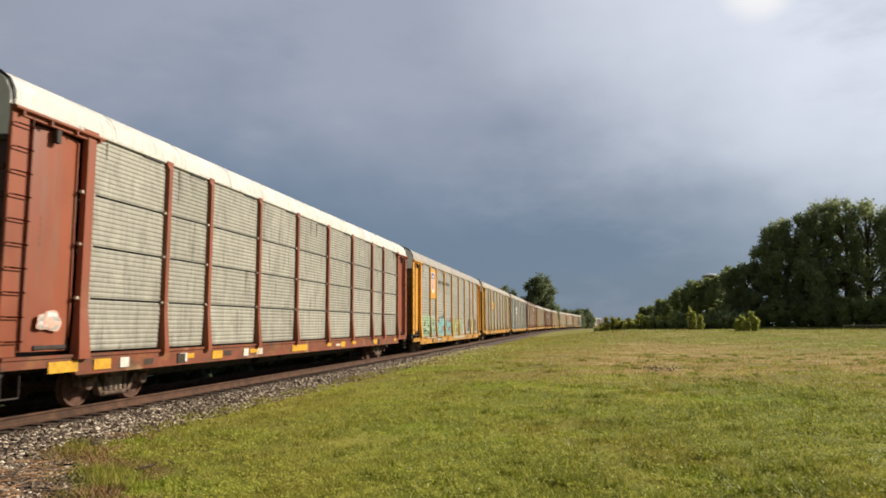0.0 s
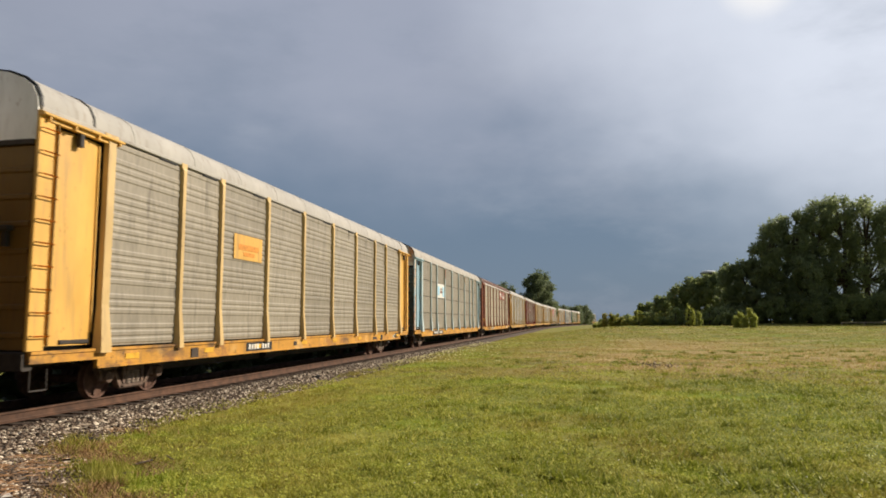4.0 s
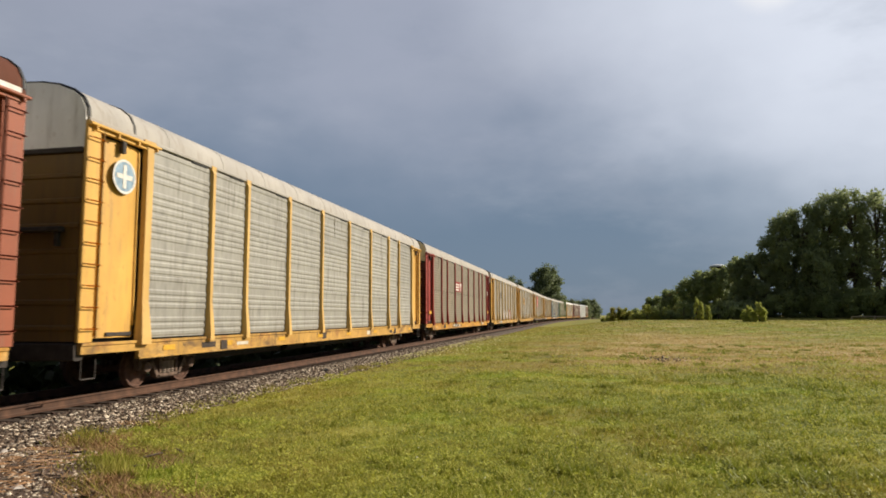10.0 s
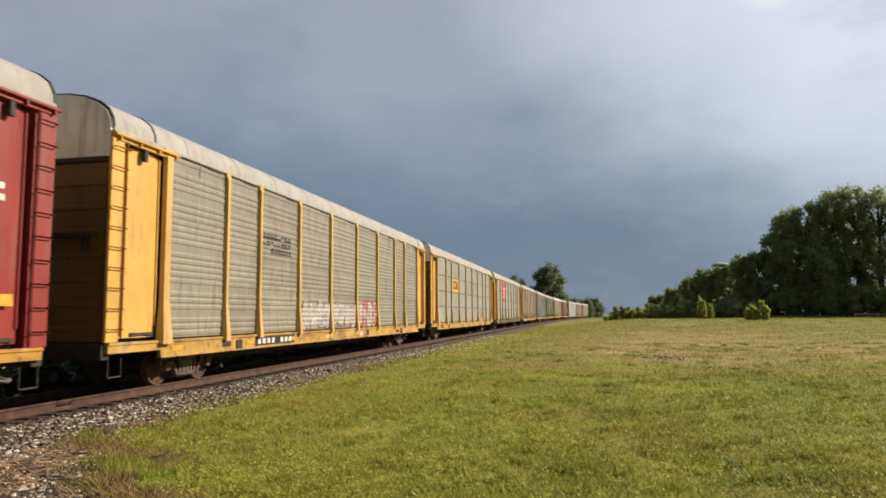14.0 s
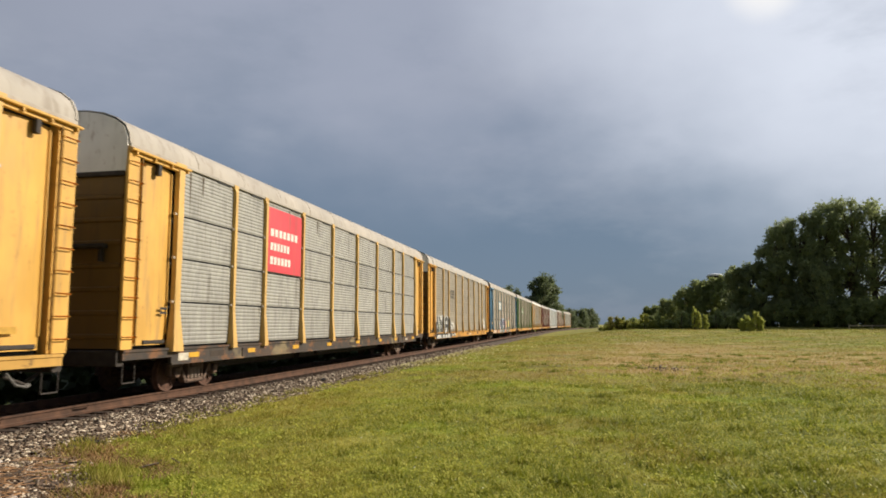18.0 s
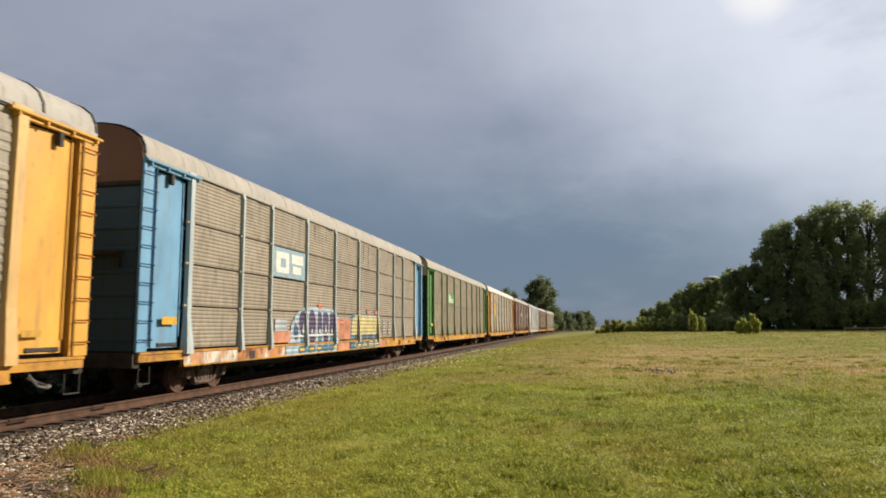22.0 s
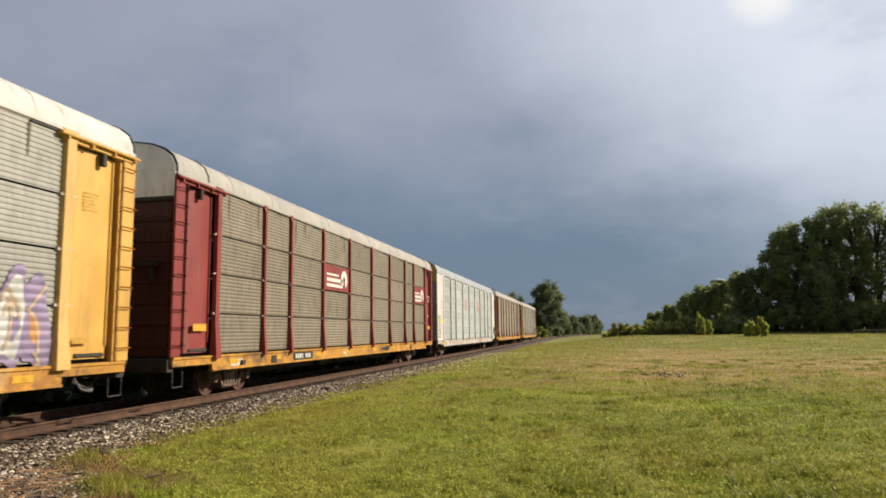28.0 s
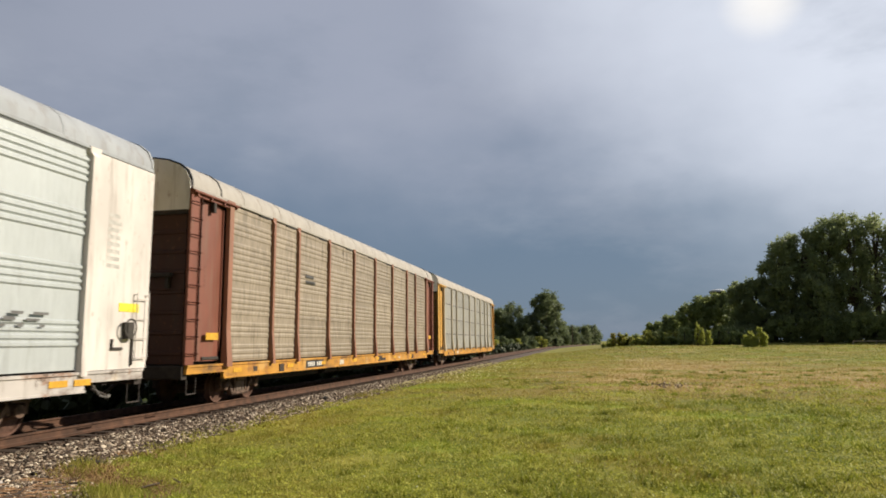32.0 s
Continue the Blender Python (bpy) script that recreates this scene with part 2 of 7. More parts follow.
def grass_material(name, blades):
    m = Mat(name)
    geo = m.node("ShaderNodeNewGeometry")
    m.src = geo.outputs["Position"]
    big = m.span(m.noise(0.10, (1, 0.6, 0), 4, 0.55), 0.36, 0.64)
    mid = m.span(m.noise(0.55, (1, 0.8, 0), 5, 0.6), 0.34, 0.68)
    fine = m.noise(26.0, (1, 1, 0.3), 4, 0.6)
    small = m.span(m.noise(1.5, (1, 0.7, 0), 6, 0.70), 0.42, 0.62)
    tuft = m.span(m.noise(7.0, (1, 0.8, 0), 4, 0.6), 0.40, 0.60)
    col = m.mix(mid, (0.215, 0.265, 0.020), (0.330, 0.345, 0.034))
    col = m.mix(m.mul(big, 0.6), col, (0.39, 0.345, 0.065))
    sepn = m.node("ShaderNodeSeparateXYZ", Vector=m.src)
    lush = m.mul(m.span(sepn.outputs["X"], -1, 7), m.span(m.noise(0.3, (1, 0.7, 0), 4), 0.25, 0.55))
    col = m.mix(m.mul(lush, 0.85), col, (0.135, 0.212, 0.016))
    green = m.span(m.noise(0.24, (1, 1.3, 0), 5, 0.6), 0.56, 0.66)
    col = m.mix(m.mul(green, 0.5), col, (0.150, 0.270, 0.020))
    col = m.mix(m.mul(small, 0.42), col, (0.120, 0.150, 0.016))
    col = m.mix(m.mul(tuft, 0.34), col, (0.090, 0.112, 0.014))
    light = m.span(m.noise(0.42, (1, 0.8, 0), 5, 0.65), 0.52, 0.66)
    col = m.mix(m.mul(light, 0.70), col, (0.46, 0.42, 0.09))
    far = m.span(sepn.outputs["Y"], 17, 30)
    dry = m.mul(m.span(m.noise(0.13, (0.6, 2.0, 0), 6, 0.66), 0.43, 0.55), far)
    col = m.mix(m.mul(dry, 0.70), col, (0.31, 0.235, 0.075))
    worn = m.mul(m.mul(m.span(sepn.outputs["X"], -6, 2), m.span(sepn.outputs["X"], 24, 13)), m.mul(m.span(sepn.outputs["Y"], 21, 28), m.span(sepn.outputs["Y"], 66, 44)))
    worn = m.mul(worn, m.span(m.noise(0.22, (0.45, 1.3, 0), 6, 0.72), 0.43, 0.53))
    col = m.mix(m.mul(worn, 0.90), col, (0.43, 0.300, 0.130))
    strip = m.mul(m.mul(m.span(sepn.outputs["Y"], 19, 24), m.span(sepn.outputs["Y"], 33, 27)), m.span(m.noise(0.35, (0.35, 1.6, 0), 5, 0.65), 0.44, 0.60))
    col = m.mix(m.mul(strip, 0.55), col, (0.20, 0.165, 0.05))
    pale = m.mul(m.span(m.noise(0.30, (0.5, 1.8, 0), 5, 0.65), 0.56, 0.66), far)
    col = m.mix(m.mul(pale, 0.6), col, (0.46, 0.37, 0.16))
    bare = m.mul(m.span(m.noise(0.21, (0.8, 2.4, 0), 5, 0.6), 0.60, 0.66), far)
    col = m.mix(m.mul(bare, 0.75), col, (0.22, 0.16, 0.11))
    if not blades:
        col = m.mix(m.span(fine, 0.35, 0.7, 0.15, 0.60), col, (0.10, 0.120, 0.016))
    if blades:
        isl = m.span(geo.outputs["Random Per Island"], 0, 1)
        col = m.mix(m.span(isl, 0.5, 1.0, 0.0, 0.85), col, (0.74, 0.67, 0.21))
    else:
        m.bump(m.noise(3.0, detail=6, rough=0.65), 0.8, 0.12)
    clump = m.span(m.noise(0.62, (1, 0.72, 0), 6, 0.72), 0.52, 0.62)
    col = m.mix(m.mul(clump, 0.50), col, (0.125, 0.145, 0.013))
    olive = m.span(m.noise(0.16, (1, 0.9, 0), 5, 0.62), 0.50, 0.59)
    col = m.mix(m.mul(olive, 0.60), col, (0.29, 0.235, 0.048))
    fresh = m.span(m.noise(0.27, (0.9, 1.2, 0), 5, 0.62), 0.53, 0.61)
    col = m.mix(m.mul(fresh, 0.45), col, (0.275, 0.360, 0.028))
    col = m.mix(m.mul(worn, 0.65), col, (0.47, 0.340, 0.155))
    straw = m.mul(m.mul(m.span(sepn.outputs["Y"], 24, 30), m.span(m.noise(0.5, (0.30, 1.5, 0), 6, 0.7), 0.55, 0.64)), m.span(sepn.outputs["X"], -2, 2))
    col = m.mix(m.mul(straw, 0.75), col, (0.60, 0.47, 0.26))
    edge = m.mul(m.mul(m.span(sepn.outputs["X"], -3.5, -6.5), m.span(sepn.outputs["Y"], 16, 11)), m.span(m.noise(1.1, (1, 1, 0), 5, 0.65), 0.38, 0.60))
    col = m.mix(m.mul(edge, 0.6), col, (0.25, 0.185, 0.060))
    mat = m.done(col, 0.75, 0.0, 0.2)
    if blades:
        out = m.t.nodes["Material Output"]
        tr = m.node("ShaderNodeBsdfTranslucent")
        m.put(tr.inputs["Color"], col)
        ms = m.node("ShaderNodeMixShader")
        ms.inputs[0].default_value = 0.4
        m.t.links.new(m.b.outputs[0], ms.inputs[1])
        m.t.links.new(tr.outputs[0], ms.inputs[2])
        m.t.links.new(ms.outputs[0], out.inputs["Surface"])
    return mat


def leaf_material(name, dark, light, through_light=0.5):
    m = Mat(name)
    geo = m.node("ShaderNodeNewGeometry")
    m.src = geo.outputs["Position"]
    f = m.span(m.noise(0.33, detail=4), 0.35, 0.68)
    col = m.mix(f, dark, light)
    col = m.mix(m.mul(geo.outputs["Random Per Island"], 0.45), col, dim(light, 1.15))
    out = m.t.nodes["Material Output"]
    tr = m.node("ShaderNodeBsdfTranslucent")
    m.put(tr.inputs["Color"], m.mix(0.6, col, tuple(min(0.8, v * 1.7) for v in light)))
    mat = m.done(col, 0.6, 0.0, 0.3)
    ms = m.node("ShaderNodeMixShader")
    ms.inputs[0].default_value = through_light
    m.t.links.new(m.b.outputs[0], ms.inputs[1])
    m.t.links.new(tr.outputs[0], ms.inputs[2])
    m.t.links.new(ms.outputs[0], out.inputs["Surface"])
    return mat


def stone_material():
    m = Mat("ballast_stone")
    geo = m.node("ShaderNodeNewGeometry")
    m.src = geo.outputs["Position"]
    ramp = m.node("ShaderNodeValToRGB", Fac=geo.outputs["Random Per Island"])
    e = ramp.color_ramp.elements
    e[0].color, e[1].color = (0.028, 0.021, 0.016, 1), (0.82, 0.72, 0.57, 1)
    k = e.new(0.48)
    k.color = (0.125, 0.085, 0.058, 1)
    k = e.new(0.72)
    k.color = (0.31, 0.245, 0.18, 1)
    col = ramp.outputs[0]
    col = m.mix(m.span(m.noise(1.6, detail=4), 0.5, 0.75, 0, 0.45), col, (0.13, 0.09, 0.065))
    sepn = m.node("ShaderNodeSeparateXYZ", Vector=m.src)
    rusty = m.mul(m.span(sepn.outputs["X"], TRACK_X + 1.55, TRACK_X + 1.20), m.span(m.noise(2.5, detail=3), 0.3, 0.5))
    col = m.mix(m.mul(rusty, 0.9), col, (0.055, 0.030, 0.021))
    m.bump(m.noise(60, detail=3), 0.3, 0.006)
    return m.done(col, 0.85)


def bed_material():
    m = Mat("ballast_bed")
    geo = m.node("ShaderNodeNewGeometry")
    m.src = geo.outputs["Position"]
    v = m.node("ShaderNodeTexVoronoi", Scale=20.0)
    m.put(v.inputs["Vector"], m.src)
    col = m.mix(v.outputs["Distance"], (0.16, 0.125, 0.095), (0.025, 0.018, 0.013))
    col = m.mix(m.span(m.noise(14, detail=4), 0.35, 0.7), col, (0.12, 0.09, 0.07))
    m.bump(v.outputs["Distance"], 0.8, 0.04)
    return m.done(col, 0.9)


GRASS, BLADE = grass_material("grass_ground", False), grass_material("grass_blade", True)
STONE, BED = stone_material(), bed_material()
RAIL = plain("rail_rust", (0.082, 0.040, 0.023), 0.8, 0.0, 0.45, 4)
TIE = plain("creosote_wood", (0.05, 0.035, 0.026), 0.85, 0.0, 0.4, 6)
BARK = plain("bark", (0.09, 0.07, 0.05), 0.9, 0.0, 0.4, 5)
LEAF_DARK = leaf_material("leaf_dark", (0.150, 0.190, 0.108), (0.240, 0.280, 0.130), 0.48)
LEAF_MID = leaf_material("leaf_mid", (0.135, 0.175, 0.080), (0.240, 0.280, 0.105), 0.45)
LEAF_LIGHT = leaf_material("leaf_light", (0.17, 0.205, 0.045), (0.33, 0.34, 0.085))
WEED = leaf_material("weed_leaf", (0.105, 0.132, 0.013), (0.21, 0.235, 0.030), 0.3)
LEAF_FAR = leaf_material("leaf_far", (0.098, 0.130, 0.075), (0.160, 0.195, 0.100), 0.4)
LEAF_BRIGHT = leaf_material("leaf_bright", (0.25, 0.30, 0.060), (0.42, 0.44, 0.12))
CLOVER = leaf_material("clover_leaf", (0.205, 0.235, 0.026), (0.430, 0.425, 0.070), 0.3)
LEAF_WEED = leaf_material("leaf_weed", (0.17, 0.165, 0.04), (0.27, 0.25, 0.06))
LEAF_SHADE = leaf_material("leaf_hedge_shade", (0.030, 0.044, 0.016), (0.046, 0.062, 0.022), 0.02)
STRAW = plain("dry_straw", (0.30, 0.165, 0.075), 0.8, 0.0, 0.5, 3)
DIRT = plain("dark_soil", (0.092, 0.060, 0.042), 0.95, 0.0, 0.45, 7)

# ---- mesh helpers ----


class Build:
    """Collects vertices and faces of one mesh."""

    def __init__(self):
        self.v, self.f = [], []

    def add(self, verts, faces):
        n = len(self.v)
        self.v += [tuple(p) for p in verts]
        self.f += [tuple(n + i for i in q) for q in faces]
        return self

    def box(self, x0, x1, y0, y1, z0, z1, c=0.0):
        """A block; c cuts its long edges off."""
        if c <= 0:
            return self.add([(x, y, z) for z in (z0, z1) for y in (y0, y1) for x in (x0, x1)],
                            [(0, 2, 3, 1), (4, 5, 7, 6), (0, 1, 5, 4), (1, 3, 7, 5), (3, 2, 6, 7), (2, 0, 4, 6)])
        d = (x1 - x0, y1 - y0, z1 - z0)
        k = d.index(max(d))
        lo, hi = ((x0, y0, z0)[k], (x1, y1, z1)[k])
        a, b = [i for i in range(3) if i != k]
        A, B = ((x0, x1), (y0, y1), (z0, z1))[a], ((x0, x1), (y0, y1), (z0, z1))[b]
        ring = [(A[0] + c, B[0]), (A[1] - c, B[0]), (A[1], B[0] + c), (A[1], B[1] - c), (A[1] - c, B[1]), (A[0] + c, B[1]), (A[0], B[1] - c), (A[0], B[0] + c)]
        verts = []
        for e in (lo, hi):
            for p, q in ring:
                w = [0, 0, 0]
                w[k], w[a], w[b] = e, p, q
                verts.append(w)
        faces = [(i, (i + 1) % 8, 8 + (i + 1) % 8, 8 + i) for i in range(8)] + [tuple(range(7, -1, -1)), tuple(range(8, 16))]
        return self.add(verts, faces)

    def prism(self, ring, y0, y1):
        """A ring of (x, z), drawn out along y."""
        n = len(ring)
        return self.add([(x, y, z) for y in (y0, y1) for x, z in ring],
                        [(i, (i + 1) % n, n + (i + 1) % n, n + i) for i in range(n)] + [tuple(range(n - 1, -1, -1)), tuple(range(n, 2 * n))])

    def plate(self, ring, x0, x1):
        """A ring of (y, z), thick along x."""
        n = len(ring)
        return self.add([(x, y, z) for x in (x0, x1) for y, z in ring],
                        [(i, (i + 1) % n, n + (i + 1) % n, n + i) for i in range(n)] + [tuple(range(n - 1, -1, -1)), tuple(range(n, 2 * n))])

    def rod(self, a, b, r, n=6):
        a, b = Vector(a), Vector(b)
        w = (b - a).normalized()
        u = w.orthogonal().normalized()
        t = w.cross(u)
        ring = [(math.cos(2 * math.pi * i / n) * u + math.sin(2 * math.pi * i / n) * t) * r for i in range(n)]
        return self.add([p + q for p in (a, b) for q in ring],
                        [(i, (i + 1) % n, n + (i + 1) % n, n + i) for i in range(n)] + [tuple(range(n - 1, -1, -1)), tuple(range(n, 2 * n))])

    def disc(self, c, axis, profile, n=24):
        """A body of turning: profile of (radius, along) about the x axis at c."""
        verts, faces = [], []
        for r, h in profile:
            for i in range(n):
                a = 2 * math.pi * i / n
                verts.append((c[0] + h, c[1] + r * math.cos(a), c[2] + r * math.sin(a)))
        for k in range(len(profile) - 1):
            for i in range(n):
                faces.append((k * n + i, k * n + (i + 1) % n, (k + 1) * n + (i + 1) % n, (k + 1) * n + i))
        faces += [tuple(range(n - 1, -1, -1)), tuple((len(profile) - 1) * n + i for i in range(n))]
        return self.add(verts, faces)

    def mesh(self, name, smooth=False):
        me = bpy.data.meshes.new(name)
        me.from_pydata(self.v, [], self.f)
        bm = bmesh.new()
        bm.from_mesh(me)
        bmesh.ops.recalc_face_normals(bm, faces=bm.faces)
        bm.to_mesh(me)
        bm.free()
        if smooth:
            me.polygons.foreach_set("use_smooth", [True] * len(me.polygons))
        return me


def part(name, data, material, parent=None, label="", at=None):
    """One mesh object under a thing; meshes may be shared, materials belong to the object."""
    me = data.mesh(name) if isinstance(data, Build) else data
    ob = new(name, me)
    if not me.materials:
        me.materials.append(None)
    ob.material_slots[0].link = "OBJECT"
    ob.material_slots[0].material = material
    ob.parent = parent
    if at:
        ob.location = at
    if label:
        ob["label"] = label
    return ob


def raw_mesh(name, verts, faces, material, smooth=False):
    me = bpy.data.meshes.new(name)
    me.from_pydata(verts, [], faces)
    me.materials.append(material)
    if smooth:
        me.polygons.foreach_set("use_smooth", [True] * len(me.polygons))
    return me


def ease(v, lo, hi):
    t = np.clip((v - lo) / (hi - lo), 0, 1)
    return t * t * (3 - 2 * t)


# ---- ground and track ----


def track_x(s):
    """Where the centre line lies at s metres along: straight, then a bend to the right."""
    if s < 150:
        return TRACK_X
    if s < 290:
        return TRACK_X + 2.9e-4 * (s - 150) ** 2
    return TRACK_X + 5.68 + 0.0812 * (s - 290)


def ground_z(x, y):
    x, y = np.asarray(x, float), np.asarray(y, float)
    tx = TRACK_X + np.where(y < 150, 0, np.where(y < 290, 2.9e-4 * (y - 150) ** 2, 5.68 + .0812 * (y - 290)))
    off = x - tx
    z = -0.50 + 0.12 * ease(off, 1.9, 2.9) + 0.24 * ease(off, 2.6, 12.0)
    z = z + 1.05 * ease(y, 35, 118) * ease(off, 5, 20) * (1 - 0.6 * ease(y, 170, 330)) + 0.6 * ease(y, 108, 135) * ease(x, 18, 32)
    z = z - 0.5 * ease(-off, 3.5, 9.0) * (1 - ease(-off, 12, 20)) - 0.1 * ease(-off, 2.2, 3.2)
    z = z + 0.016 * np.sin(2.3 * x + 1.9 * np.sin(1.1 * y)) * np.sin(1.9 * y + 1.3 * np.sin(1.7 * x)) * ease(off, 2.8, 4)
    z = z + 0.035 * np.sin(x * 0.9 + 1.7 * np.sin(y * 0.31)) * np.cos(y * 0.47) * ease(off, 3.5, 7)
    return z


def build_ground():
    def axis(lo, hi, fine_lo, fine_hi, step, grow):
        a = list(np.arange(fine_lo, fine_hi + 1e-6, step))
        d, v = step, fine_hi
        while v < hi:
            d *= grow
            v += d
            a.append(v)
        d, v = step, fine_lo
        while v > lo:
            d *= grow
            v -= d
            a.insert(0, v)
        return np.array(a)
    xs, ys = axis(-1500, 1900, -22, 34, 0.5, 1.22), axis(-900, 4500, -6, 140, 0.7, 1.16)
    X, Y = np.meshgrid(xs, ys)
    Z = ground_z(X, Y)
    nx, ny = len(xs), len(ys)
    idx = np.arange(nx * ny).reshape(ny, nx)
    faces = np.stack([idx[:-1, :-1], idx[:-1, 1:], idx[1:, 1:], idx[1:, :-1]], -1).reshape(-1, 4)
    me = raw_mesh("ground", np.stack([X, Y, Z], -1).reshape(-1, 3).tolist(), faces.tolist(), GRASS, True)
    tagged(new("ground", me), "mown green grass field with drier yellow patches", "ground", kind="structure")


def sweep(ring, stations):
    """A ring of (offset, z) carried along the track."""
    n, b = len(ring), Build()
    verts = [(track_x(s) + o, s, z) for s in stations for o, z in ring]
    faces = [(k * n + i, k * n + (i + 1) % n, (k + 1) * n + (i + 1) % n, (k + 1) * n + i) for k in range(len(stations) - 1) for i in range(n)]
    faces += [tuple(range(n - 1, -1, -1)), tuple((len(stations) - 1) * n + i for i in range(n))]
    return b.add(verts, faces)


STATIONS = [-500, -300, -100] + list(range(-50, 150, 10)) + list(range(150, 700, 6)) + [800, 1000]


def build_track():
    track = tagged(new("railway_track"), "single railway track with rusty steel rails on grey ballast", "railway track", kind="structure")
    part("ballast_bed", sweep([(-3.4, -0.75), (3.4, -0.75), (2.75, -0.42), (2.1, -0.27), (1.55, -0.235), (-1.55, -0.235), (-2.1, -0.27), (-2.9, -0.5)], STATIONS), BED, track, "crushed grey stone ballast bed")
    h = [(-0.075, -0.172), (0.075, -0.172), (0.075, -0.160), (0.018, -0.140), (0.010, -0.125), (0.010, -0.045), (0.036, -0.034), (0.037, -0.008), (0.028, 0.0), (-0.028, 0.0), (-0.037, -0.008), (-0.036, -0.034), (-0.010, -0.045), (-0.010, -0.125), (-0.018, -0.140), (-0.075, -0.160)]
    for side in (0.754, -0.754):
        part("rail", sweep([(side + x, z * 1.12) for x, z in h], STATIONS), RAIL, track, "rusty steel rail")
    tie = Build().box(-1.3, 1.3, -0.115, 0.115, -0.36, -0.194, 0.012).mesh("tie")
    rnd = random.Random(5)
    for i in range(240):
        s = -4 + i * 0.52
        ob = part("tie", tie, TIE, track, "" if i else "dark creosoted wooden tie")
        ob.location = (track_x(s) + rnd.uniform(-0.03, 0.03), s + rnd.uniform(-0.02, 0.02), rnd.uniform(-0.012, 0.0))
        ob.rotation_euler = (0, 0, rnd.uniform(-0.02, 0.02))
    far = Build()
    for i in range(700):
        s = -4 + (240 + i) * 0.52
        x = track_x(s)
        far.box(x - 1.3, x + 1.3, s - 0.115, s + 0.115, -0.36, -0.196)
    tagged(part("far_ties", far, TIE, track), kind="stuff")


def scatter_solid(name, base_v, base_f, pts, sizes, material, seed, label, category, flat=0.7):
    """Many small turned and stretched copies of one lump in one mesh."""
    rng = np.random.default_rng(seed)
    n, k = len(pts), len(base_v)
    base = np.array(base_v, float)
    a, b, c = rng.uniform(0, 6.283, n), rng.uniform(-0.6, 0.6, n), rng.uniform(-0.6, 0.6, n)
    ca, sa, cb, sb, cc, sc = np.cos(a), np.sin(a), np.cos(b), np.sin(b), np.cos(c), np.sin(c)
    R = np.empty((n, 3, 3))
    R[:, 0, 0], R[:, 0, 1], R[:, 0, 2] = ca * cb, ca * sb * sc - sa * cc, ca * sb * cc + sa * sc
    R[:, 1, 0], R[:, 1, 1], R[:, 1, 2] = sa * cb, sa * sb * sc + ca * cc, sa * sb * cc - ca * sc
    R[:, 2, 0], R[:, 2, 1], R[:, 2, 2] = -sb, cb * sc, cb * cc
    S = np.stack([sizes * rng.uniform(0.7, 1.3, n), sizes * rng.uniform(0.7, 1.3, n), sizes * rng.uniform(0.6, 1.0, n) * flat], 1)
    V = base[None] * (1 + rng.uniform(-0.22, 0.22, (n, k, 1)))
    V = np.einsum("nij,nkj->nki", R, V * S[:, None, :]) + np.asarray(pts)[:, None, :]
    F = (np.array(base_f)[None] + (np.arange(n) * k)[:, None, None]).reshape(-1, len(base_f[0]))
    return tagged(new(name, raw_mesh(name, V.reshape(-1, 3).tolist(), F.tolist(), material)), label, category, kind="stuff")


OCTA_V = [(1, 0, 0.1), (0.3, 0.95, -0.1), (-0.8, 0.6, 0.1), (-0.8, -0.6, -0.1), (0.3, -0.95, 0.1), (0.1, 0.1, 0.9), (0, 0, -0.9)]
OCTA_F = [(0, 1, 5), (1, 2, 5), (2, 3, 5), (3, 4, 5), (4, 0, 5), (1, 0, 6), (2, 1, 6), (3, 2, 6), (4, 3, 6), (0, 4, 6)]


def bed_z(off):
    return np.interp(off, [0, 1.55, 2.1, 2.75, 3.4], [-0.24, -0.225, -0.27, -0.42, -0.75])


def build_ballast():
    rng = np.random.default_rng(11)
    n = 52000
    y = 3 + 62 * rng.random(n) ** 1.35
    off = rng.uniform(1.12, 2.95, n) + rng.normal(0, 0.10, n) - 0.12 * ease(y, 22, 45)
    z = np.maximum(bed_z(off), ground_z(TRACK_X + off, y)) + rng.uniform(-0.012, 0.02, n)
    scatter_solid("ballast_stones", OCTA_V, OCTA_F, np.stack([TRACK_X + off, y, z], 1), rng.uniform(0.018, 0.050, n), STONE, 12, "loose crushed grey and brown ballast stones", "ballast")


def blades(name, x, y, z, height, width, lean, material, seed, label, category, per=1):
    """Grass: one bent three-cornered blade a point."""
    rng = np.random.default_rng(seed)
    n = len(x)
    a, b = rng.uniform(0, 6.283, n), rng.uniform(0, 6.283, n)
    dx, dy = np.cos(a) * width / 2, np.sin(a) * width / 2
    lx, ly = np.cos(b) * lean * height, np.sin(b) * lean * height
    V = np.empty((n, 3, 3))
    V[:, 0] = np.stack([x - dx, y - dy, z], 1)
    V[:, 1] = np.stack([x + dx, y + dy, z], 1)
    V[:, 2] = np.stack([x + lx, y + ly, z + height], 1)
    F = np.arange(n * 3).reshape(n, 3)
    return tagged(new(name, raw_mesh(name, V.reshape(-1, 3).tolist(), F.tolist(), material)), label, category, kind="stuff")


